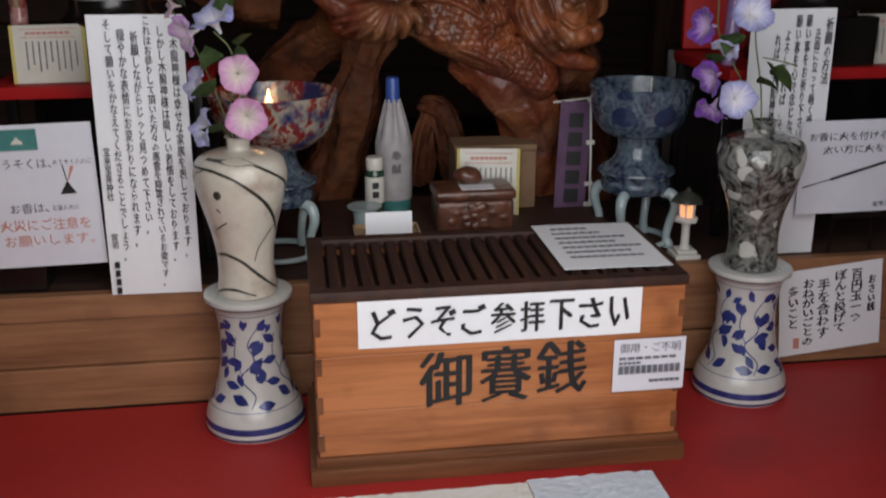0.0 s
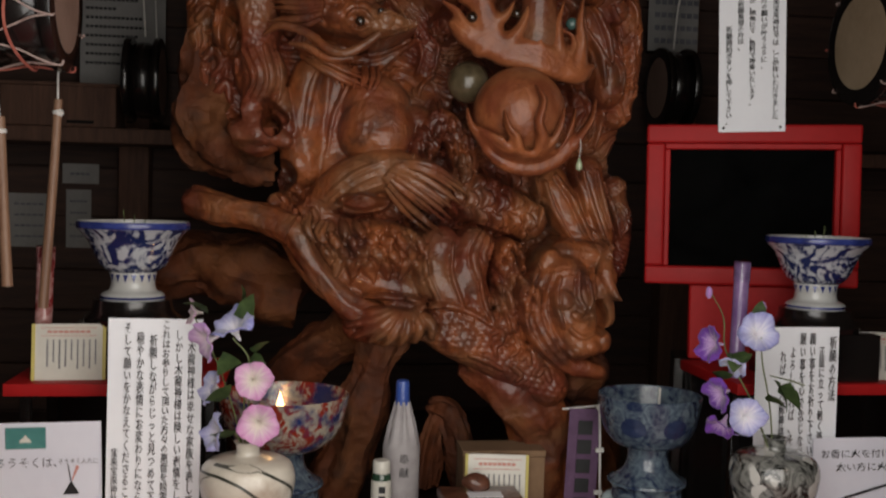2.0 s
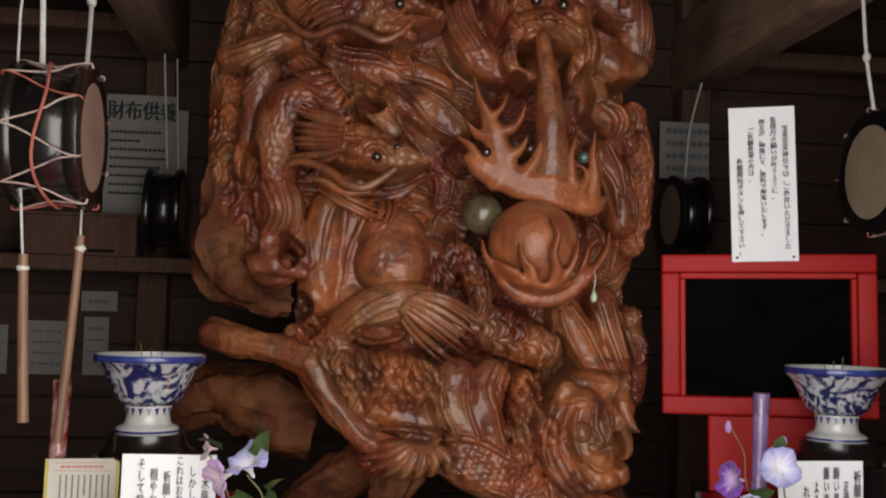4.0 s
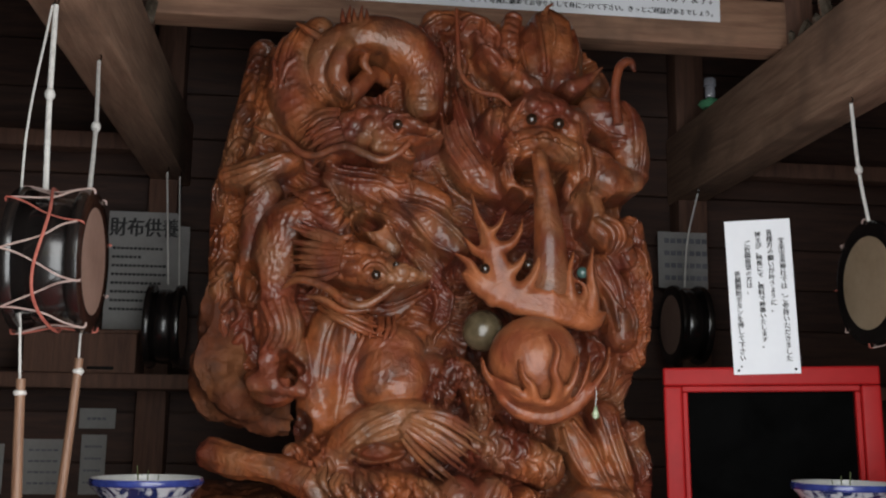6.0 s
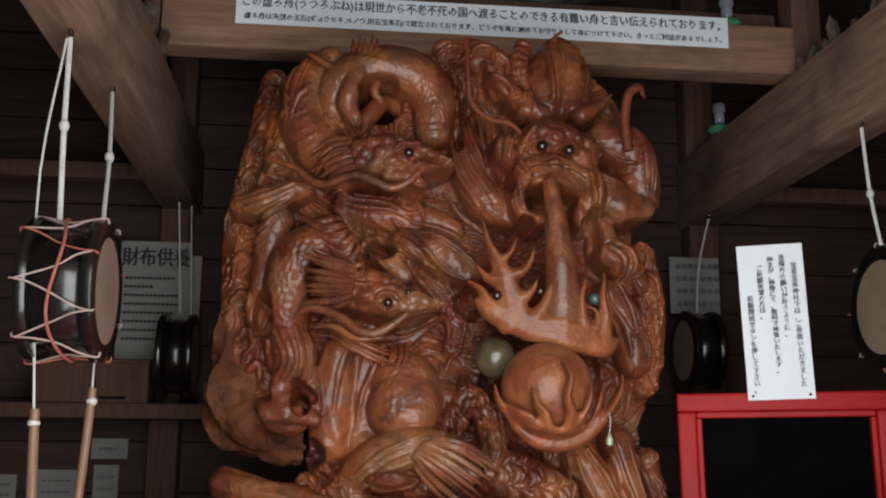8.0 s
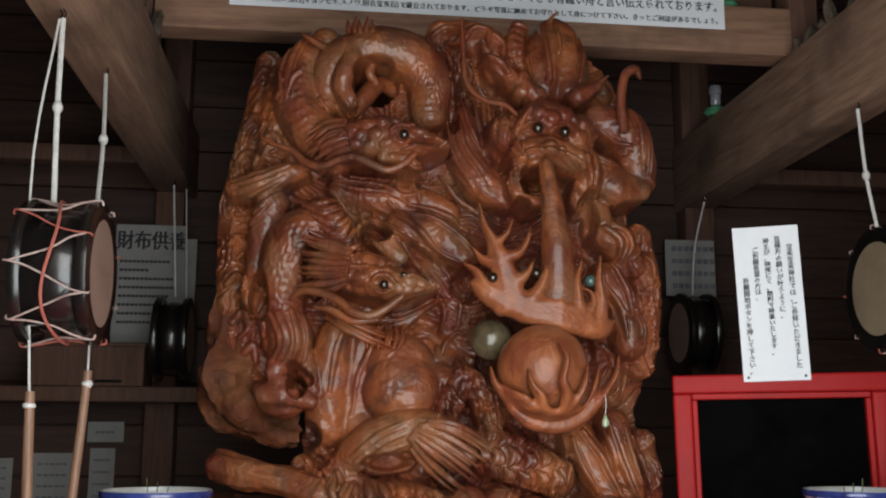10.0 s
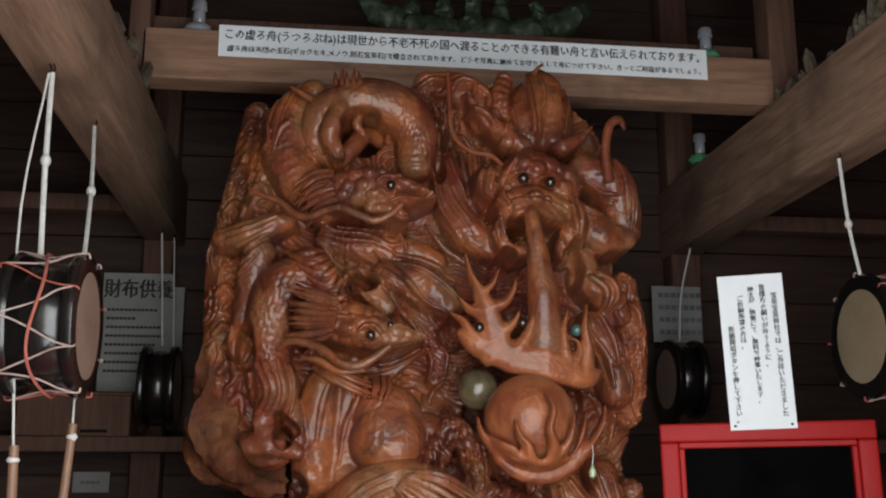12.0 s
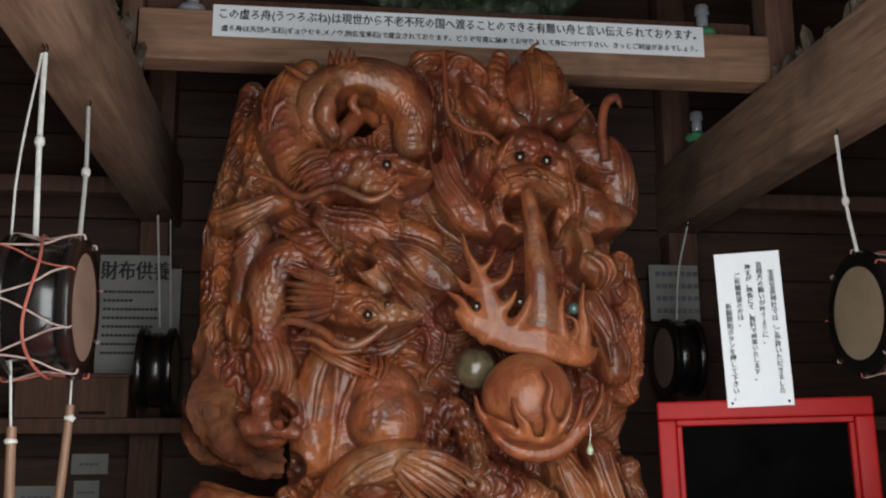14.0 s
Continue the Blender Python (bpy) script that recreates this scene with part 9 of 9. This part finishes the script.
roll_tube(-0.645, 2.62, SHELF_Z, 0.318, 0.021, M_REDROLL, "red patterned paper roll in a clear tube on the shelf")
roll_tube(1.158, 2.60, SHELF_Z, 0.312, 0.0205, M_CLEARPURPLE, "tall shiny purple paper roll standing beside the flowers")

# ---- black screen in a red frame ----
W, HH, BAR = 0.607, 0.472, 0.054
sc = thing("framed_screen", pose(1.300, 2.848, 1.433, 0, 0, -18) @ pose(0, 0, 0, 0, -0.8, 0), "black screen in a thick red wooden frame on a red stand", "screen")
for name, x0, x1, z0, z1 in (("frame_bar", -W / 2, W / 2, HH - BAR, HH), ("frame_bar", -W / 2, W / 2, 0, BAR), ("frame_bar", -W / 2, -W / 2 + BAR, BAR + .0005, HH - BAR - .0005), ("frame_bar", W / 2 - BAR, W / 2, BAR + .0005, HH - BAR - .0005)):
    bm = bmesh.new()
    box(bm, x0, x1, -0.025, 0.03, z0, z1, 0.008, seg=3)
    part(name, bm, M_RED, sc)
for x0, x1, z0, z1 in ((-W / 2 + BAR, W / 2 - BAR, HH - BAR - 0.018, HH - BAR), (-W / 2 + BAR, -W / 2 + BAR + 0.016, BAR, HH - BAR - 0.0185), (W / 2 - BAR - 0.016, W / 2 - BAR, BAR, HH - BAR - 0.0185)):
    bm = bmesh.new()
    box(bm, x0, x1, -0.012, 0.02, z0, z1, 0.003)
    part("inner_lip", bm, M_RED, sc)
bm = bmesh.new()
box(bm, -W / 2 + BAR, W / 2 - BAR, 0.012, 0.028, BAR, HH - BAR)
part("screen", bm, M_SCREEN, sc, "black unlit screen", smooth=False)
bm = bmesh.new()
box(bm, -0.17, 0.15, 0.0, 0.05, -0.226, -0.001, 0.005)
part("stand_board", bm, M_RED, sc)
st = thing("screen_pedestal", pose(1.31, 2.90, SILL_Z, 0, 0, -18), "dark pedestal under the framed screen", "pedestal")
bm = bmesh.new()
box(bm, -0.2, 0.2, -0.03, 0.15, 0, 0.473, 0.004)
part("body", bm, M_BLACK, st)

nt = paper("button_notice", 1.188, 2.848, 1.880, 0.187, 0.456, "white paper notice with columns of black writing", M_PAPER, roll=-1.8, turn=-18, curl=0.0015, category="sign", seed=13)
rows = []
for k, (c, top, low) in enumerate((("宝来宝来神社では、ご参拝いただきました", 0.40, 0.035), ("皆様方の願いが叶うように、", 0.425, 0.18), ("神主が、映像にて、無料で神事いたします。", 0.42, 0.075), ("ご祈願希望の方は、", 0.395, 0.235), ("祈願開始ボタンを押して下さい。", 0.305, 0.02))):
    rows.append((c, 0.158 - k * 0.0325, (top + low) / 2, 0.0175, top - low, True))
w = lettering(rows, M_INK, nt, bold=0.0005)
w.location = (0, -0.002, 0)
for x, z in ((0.014, 0.012), (0.173, 0.012)):
    bm = bmesh.new()
    ball(bm, (x, -0.002, z), 0.004, 10, 6)
    part("pin", bm, M_BLACK, nt, "small dark pin")

# ---- banner on the cross beam ----
bn = paper("beam_sign", -0.370, 3.2405, 3.131, 1.716, 0.113, "long white sign with two lines of black writing", M_PAPER, roll=0.0, curl=0.001, category="sign", seed=14, bold=0.0009,
           rows=[("この虚ろ舟(うつろぶね)は現世から不老不死の国へ渡ることのできる有難い舟と言い伝えられております。", 0.855, 0.078, 1.665, 0.044, False),
                 ("虚ろ舟は天然の玉石(ギョクセキ,メノウ,別名宝来石)で建立されております。どうぞ写真に納めてお守りとして身につけて下さい。きっとご利益があるでしょう。", 0.86, 0.027, 1.66, 0.026, False)])


# ---- hanging drums, cords and striking sticks ----
def drum(x, y, z, r, length, skin, label, cords=True):
    """A rope-tensioned drum that hangs with its skins facing sideways."""
    d = thing("hanging_drum", pose(x, y, z), label, "drum", "hanging drums")
    turn = pose(0, 0, 0, 0, 90, 0)
    bm = bmesh.new()
    lathe(bm, fine_profile([(r * 0.78, -length * 0.42), (r * 0.86, -length * 0.2), (r * 0.88, 0), (r * 0.86, length * 0.2), (r * 0.78, length * 0.42)], 16), 48, m=turn)
    part("shell", bm, M_BLACK, d, "black lacquered shell")
    for s in (-1, 1):
        bm = bmesh.new()
        e = length / 2 * s
        prof = [(r * 0.74, e - 0.012 * s), (r * 0.97, e - 0.02 * s), (r, e - 0.01 * s), (r * 0.985, e + 0.004 * s), (r * 0.9, e + 0.009 * s), (r * 0.74, e + 0.006 * s)]
        lathe(bm, prof, 56, m=turn)
        part("rim_hoop", bm, M_BLACK, d, "black hoop of the skin")
        bm = bmesh.new()
        lathe(bm, [(0, e + 0.0045 * s), (r * 0.75, e + 0.0055 * s)], 48, m=turn)
        part("skin", bm, skin, d, "pale stretched skin")
    if cords:
        n = 8
        for k in range(n):
            a0, a1 = 2 * math.pi * k / n, 2 * math.pi * (k + 0.5) / n
            a2 = 2 * math.pi * (k + 1) / n
            bm = bmesh.new()
            pts = []
            for a, e, rr in ((a0, -length / 2 - 0.012, 0.95), (a0, -length / 2 - 0.006, 1.02), (a0 + 0.05, -length * 0.3, 0.985), ((a0 + a1) / 2, 0.0, 0.93), (a1 - 0.05, length * 0.3, 0.985), (a1, length / 2 + 0.006, 1.02), (a1, length / 2 + 0.012, 0.95)):
                pts.append((e, rr * r * math.cos(a), rr * r * math.sin(a), 0.0021))
            tube(bm, pts, 6)
            part("cord", bm, M_DRUM_CORD if k % 3 else M_ORANGE_CORD, d, "tension cord")
            bm = bmesh.new()
            tube(bm, [(length / 2 - 0.0, 1.02 * r * math.cos(a1), 1.02 * r * math.sin(a1), 0.0021), (length * 0.28, 0.985 * r * math.cos(a1 + 0.05), 0.985 * r * math.sin(a1 + 0.05), 0.0021),
                      (0.0, 0.93 * r * math.cos((a1 + a2) / 2), 0.93 * r * math.sin((a1 + a2) / 2), 0.0021), (-length / 2, 1.02 * r * math.cos(a2), 1.02 * r * math.sin(a2), 0.0021)], 6)
            part("cord", bm, M_DRUM_CORD, d, "tension cord")
        bm = bmesh.new()
        pts = [(0.012 * math.sin(3 * t), 0.975 * r * math.cos(t), 0.975 * r * math.sin(t), 0.0034) for t in np.linspace(0, 2 * math.pi * 0.999, 26)]
        tube(bm, pts, 8, 60)
        part("binding_cord", bm, M_ORANGE_CORD, d, "faded red binding cord")
    return d


def cord(points, label, w=0.004, mt=None, knots=()):
    c = thing("cotton_rope", Matrix.Translation(points[0]), label, "rope", "hanging ropes")
    o = Vector(points[0])
    bm = bmesh.new()
    tube(bm, [(*(Vector(p) - o), w) for p in points], 8, 10)
    part("strand", bm, mt or M_CORD, c)
    for q, r in knots:
        bm = bmesh.new()
        ball(bm, Vector(q) - o, r, 10, 8, (1, 1, 1.3))
        part("knot", bm, mt or M_CORD, c)
    bm = bmesh.new()
    tube(bm, [(0, 0, 0.0, .002), (0.006, 0, 0.012, .002), (0, 0, 0.024, .002)], 6)
    part("hook", bm, M_BLACK, c, "small metal hook")
    return c


drum(-0.607, 2.32, 2.08, 0.163, 0.15, M_SKIN, "black rope-tensioned drum with pinkish skins hanging up")
drum(1.715, 2.86, 2.165, 0.192, 0.17, M_SKIN_PALE, "black rope-tensioned drum with pale skins hanging up")
drum(-0.612, 4.05, 2.083, 0.165, 0.12, M_SKIN, "black drum with cords hanging in the shade", False)
drum(1.492, 4.05, 2.14, 0.165, 0.12, M_SKIN, "black drum hanging in the shade", False)
cord([(-0.663, 2.362, 2.696), (-0.655, 2.34, 2.46), (-0.645, 2.33, 2.24)], "thick white cotton cord that carries a drum", 0.0065, knots=[((-0.655, 2.34, 2.47), 0.012)])
cord([(-0.668, 2.35, 2.69), (-0.69, 2.30, 2.3), (-0.652, 2.28, 1.785)], "thin white cord that carries a stick", 0.0028, knots=[((-0.652, 2.28, 1.785), 0.011)])
cord([(-0.645, 2.76, 2.70), (-0.605, 2.60, 2.47), (-0.57, 2.42, 2.24)], "white cotton cord that carries a drum", 0.0055, knots=[((-0.605, 2.60, 2.47), 0.012)])
cord([(-0.575, 2.46, 2.02), (-0.573, 2.45, 1.86)], "thin white cord that carries a stick", 0.0025, knots=[((-0.572, 2.45, 1.84), 0.011)])
cord([(-0.64, 4.05, 2.70), (-0.612, 4.05, 2.25)], "thin grey cord that carries a drum", 0.004)
cord([(1.56, 4.05, 2.70), (1.51, 4.05, 2.5), (1.492, 4.05, 2.30)], "thin grey cord that carries a drum", 0.004)
cord([(1.556, 2.776, 2.70), (1.582, 2.80, 2.5), (1.622, 2.83, 2.35)], "white cotton cord that carries a drum", 0.0055, knots=[((1.582, 2.80, 2.5), 0.012)])
cord([(-0.60, 4.12, 2.70), (-0.575, 4.09, 2.24)], "thin grey cord that carries a drum", 0.003)


def stick(p0, p1, r, label):
    s = thing("striking_stick", Matrix.Translation(p0), label, "stick", "striking sticks")
    d = Vector(p1) - Vector(p0)
    bm = bmesh.new()
    tube(bm, [(0, 0, 0.03, r * 0.95), (d.x * 0.3, d.y * 0.3, d.z * 0.3, r), (d.x, d.y, d.z, r * 1.1)], 12)
    part("rod", bm, M_STICK, s)
    bm = bmesh.new()
    ball(bm, (0, 0, 0.0), r * 1.3, 10, 8, (1, 1, 0.6))
    part("cord_binding", bm, M_CORD, s)


stick((-0.652, 2.28, 1.785), (-0.636, 2.28, 1.455), 0.011, "worn brown wooden stick hanging on a cord")
stick((-0.572, 2.45, 1.84), (-0.603, 2.45, 1.39), 0.0105, "worn brown wooden stick hanging on a cord")

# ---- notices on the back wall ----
# white paper whose colour is dimmed to grey for the shade at the back
M_SHADED_PAPER = material("shaded_white_paper", (0.26, 0.25, 0.24), (0.34, 0.33, 0.32), 0.7, 5, (1, 1, 1), 50, 0.05)
pw = paper("wallet_notice", -0.894, 4.258, 2.085, 0.285, 0.49, "large white notice with bold black characters on the back wall", M_SHADED_PAPER, curl=0.002, category="sign", seed=15,
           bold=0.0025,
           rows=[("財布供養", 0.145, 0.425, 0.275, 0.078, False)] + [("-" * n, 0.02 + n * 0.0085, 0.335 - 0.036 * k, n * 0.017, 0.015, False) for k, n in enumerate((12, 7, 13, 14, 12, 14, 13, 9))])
paper("small_notice", -0.735, 4.262, 2.10, 0.17, 0.42, "plain notice on the back wall, colour greyed for shade", M_SHADED_PAPER, curl=0.002, category="sign", seed=16)
paper("wall_notice", 1.452, 4.258, 2.322, 0.225, 0.25, "white notice with lines of faded writing on the back wall", M_SHADED_PAPER, curl=0.002, category="sign", seed=17,
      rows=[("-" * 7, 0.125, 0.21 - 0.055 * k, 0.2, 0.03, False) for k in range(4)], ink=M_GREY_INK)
paper("wall_notice", -0.985, 4.382, 1.685, 0.145, 0.082, "small white slip on the back wall", M_SHADED_PAPER, curl=0.001, category="note", seed=18, rows=[("----", 0.07, 0.04, 0.08, 0.015, False)], ink=M_GREY_INK)
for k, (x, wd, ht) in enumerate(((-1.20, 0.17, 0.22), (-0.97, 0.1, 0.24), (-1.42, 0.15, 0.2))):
    paper("wall_notice", x, 4.382, 1.42, wd, ht, "paper notice pinned to the back wall, colour dimmed for shade", M_SHADED_PAPER, curl=0.003, category="note", seed=19 + k,
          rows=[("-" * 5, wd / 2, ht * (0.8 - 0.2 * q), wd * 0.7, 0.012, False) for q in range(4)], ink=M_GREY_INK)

# plain wooden crate with a slotted front on the back shelf
cr = thing("wooden_crate", pose(-0.93, 4.06, 1.901), "plain brown wooden crate on the back shelf", "crate")
for name, x0, x1, y0, y1, z0, z1 in (("front_board", -0.21, 0.21, 0.0, 0.014, 0.0, 0.152), ("side_board", -0.21, -0.196, 0.0145, 0.22, 0.0, 0.152), ("side_board", 0.196, 0.21, 0.0145, 0.22, 0.0, 0.152), ("lid", -0.216, 0.216, -0.005, 0.225, 0.1525, 0.166)):
    bm = bmesh.new()
    box(bm, x0, x1, y0, y1, z0, z1, 0.002)
    part(name, bm, M_POST, cr)
bm = bmesh.new()
box(bm, 0.03, 0.13, -0.003, -0.0005, 0.012, 0.024, 0.0008)
part("hand_slot", bm, M_BLACK, cr, "dark hand slot")

# ---- green stone boat and small glass lamps over the cross beam ----
M_JADE = material("green_stone", (0.012, 0.02, 0.01), (0.05, 0.07, 0.035), 0.55, 24, (1, 1, 1), 70, 0.6, coat=0.05, contrast=0.5)
shf = thing("boat_shelf", pose(0.53, 3.55, 3.30), "dark plank behind the cross beam", "shelf")
bm = bmesh.new()
box(bm, -1.15, 1.06, -0.17, 0.2, -0.084, 0.03, 0.003)
part("plank", bm, M_POST, shf)
bt = thing("stone_boat", pose(0.545, 3.52, 3.33), "green stone boat carving with rocky mounds over the beam", "boat")
bm = bmesh.new()
n = 34
rows = []
for k in range(n):
    u = k / (n - 1) * 2 - 1
    rows.append((0.44 * u, 0.05 * noise.noise((u * 3, 0, 1)), 0.055 + 0.13 * abs(u) ** 3 + 0.02 * noise.noise((u * 7, 2, 0)), (0.056 + 0.014 * noise.noise((u * 9, 5, 1))) * (1 - 0.5 * abs(u) ** 6)))
tube(bm, rows, 24, 90)
for v in bm.verts:
    v.co += Vector((1, 1, 1)) * 0.012 * noise.noise(v.co * 28) + Vector((0, 0, 1)) * 0.014 * noise.noise(v.co * 60)
part("hull", bm, M_JADE, bt)
for x, h, wd in ((-0.24, 0.14, 0.075), (0.0, 0.34, 0.055), (0.11, 0.22, 0.06), (0.25, 0.15, 0.08), (-0.11, 0.2, 0.06)):
    bm = bmesh.new()
    tube(bm, [(x + wd * 0.5 * noise.noise((k, x * 9, 0)), 0.03 * noise.noise((k, 3, x)), 0.05 + h * k / 9, wd * (0.8 - 0.07 * k) * (1 + 0.3 * noise.noise((k * 1.7, x * 5, 4)))) for k in range(10)], 20, 34)
    for v in bm.verts:
        v.co += Vector((1, 1, 0)) * 0.014 * noise.noise(v.co * 40)
    part("mound", bm, M_JADE, bt)

M_LED_GREEN = material("green_glass_lamp", (0.04, 0.16, 0.08), (0.12, 0.34, 0.18), 0.1, 10, (1, 1, 1), 60, 0.0, coat=0.7)
M_LED_CLEAR = material("clear_glass_lamp", (0.2, 0.2, 0.22), (0.36, 0.36, 0.4), 0.1, 10, (1, 1, 1), 60, 0.0, coat=0.7)


def glass_lamp(x, y, z, mt, label):
    g = thing("glass_lamp", pose(x, y, z), label, "lamp", "small glass lamps")
    bm = bmesh.new()
    lathe(bm, [(0, 0), (0.034, 0), (0.052, 0.016), (0.047, 0.028), (0.02, 0.038), (0.017, 0.044)], 28)
    part("dish", bm, mt, g, "tinted glass dish")
    bm = bmesh.new()
    lathe(bm, [(0.017, 0.0445), (0.021, 0.05), (0.021, 0.088), (0.019, 0.092)], 24)
    part("stem", bm, M_LED_CLEAR, g, "clear glass stem")
    bm = bmesh.new()
    lathe(bm, [(0.019, 0.0925), (0.026, 0.096), (0.026, 0.122), (0.02, 0.13), (0, 0.131)], 24)
    part("top", bm, M_LED_CLEAR, g, "clear glass top")


glass_lamp(1.374, 3.31, 3.230, M_LED_GREEN, "small clear and green glass lamp on the cross beam")
glass_lamp(-0.447, 3.31, 3.230, M_LED_CLEAR, "small clear glass lamp on the cross beam")
glass_lamp(1.568, 3.90, 3.031, M_LED_GREEN, "small clear and green glass lamp on a beam")

# crystal points piled along the beams
M_CRYSTAL = material("cloudy_crystal", (0.05, 0.036, 0.024), (0.17, 0.14, 0.11), 0.18, 20, (1, 1, 1), 60, 0.1, coat=0.6, contrast=0.6)
rnd = random.Random(8)
for x0, y0, y1, z in ((1.558, 2.45, 3.15, 3.03), (-0.615, 2.75, 3.2, 3.0)):
    for k in range(15 if x0 > 0 else 6):
        y = y0 + (y1 - y0) * rnd.random()
        bm = bmesh.new()
        r, h = rnd.uniform(0.014, 0.026), rnd.uniform(0.05, 0.11)
        lathe(bm, [(0, 0), (r, 0), (r * 0.85, h * 0.7), (0, h)], 6)
        ob = finish("crystal", bm, M_CRYSTAL, False)
        ob.matrix_world = pose(x0 + rnd.uniform(-0.004, 0.03), y, z - 0.003, rnd.uniform(-22, 22), rnd.uniform(-22, 22), rnd.uniform(0, 90))
        tagged(ob, "cloudy crystal point lying on a roof beam", "crystal", "beam crystals")

# glass drop on the flame cup
dp = thing("glass_pendant", pose(0.689, 2.550, 1.768), "small clear glass drop hanging from the carved flame", "pendant")
M_DROP = material("pale_green_glass", (0.16, 0.22, 0.12), (0.4, 0.46, 0.3), 0.08, 30, (1, 1, 1), 60, 0.0, coat=0.8)
bm = bmesh.new()
lathe(bm, [(0, -0.024), (0.008, -0.018), (0.0095, -0.008), (0.004, 0.008), (0, 0.014)], 14)
part("drop", bm, M_DROP, dp)
bm = bmesh.new()
tube(bm, [(0, 0, 0.012, .001), (0.003, 0.0, 0.04, .001), (0.004, 0.012, 0.06, .001)], 6)
part("thread", bm, M_CORD, dp)

# ---- woven mat in front of the box ----
M_MAT = material("white_woven_mat", (0.76, 0.76, 0.72), (0.9, 0.9, 0.88), 0.9, 30, (1, 6, 1), 160, 0.8, contrast=0.6)
M_MAT_BLUE = material("pale_blue_woven_mat", (0.62, 0.70, 0.82), (0.76, 0.83, 0.92), 0.9, 30, (1, 6, 1), 160, 0.8, contrast=0.6)
mt_ = thing("woven_mat", pose(0.02, 1.40, PLATFORM_Z), "white and pale blue woven mat lying before the offering box", "mat")
for name, x0, x1, m_, dy in (("white_half", 0.0, 0.435, M_MAT, 0.0), ("blue_half", 0.437, 0.715, M_MAT_BLUE, 0.012)):
    bm = bmesh.new()
    nx, ny = int((x1 - x0) / 0.006), 76
    grid = []
    for j in range(ny + 1):
        for i in range(nx + 1):
            x, y = x0 + (x1 - x0) * i / nx, (0.455 + dy) * j / ny
            if j == ny:
                y += 0.008 * noise.noise((x * 90, 1, 0))
            zz = 0.012 + 0.003 * noise.noise((x * 60, y * 160, 0)) + 0.003 * noise.noise((x * 9, y * 9, 3))
            if j in (0, ny):
                zz = 0.001
            grid.append(bm.verts.new((x, y, zz)))
    for j in range(ny):
        for i in range(nx):
            a = j * (nx + 1) + i
            bm.faces.new((grid[a], grid[a + 1], grid[a + nx + 2], grid[a + nx + 1]))
    part(name, bm, m_, mt_)
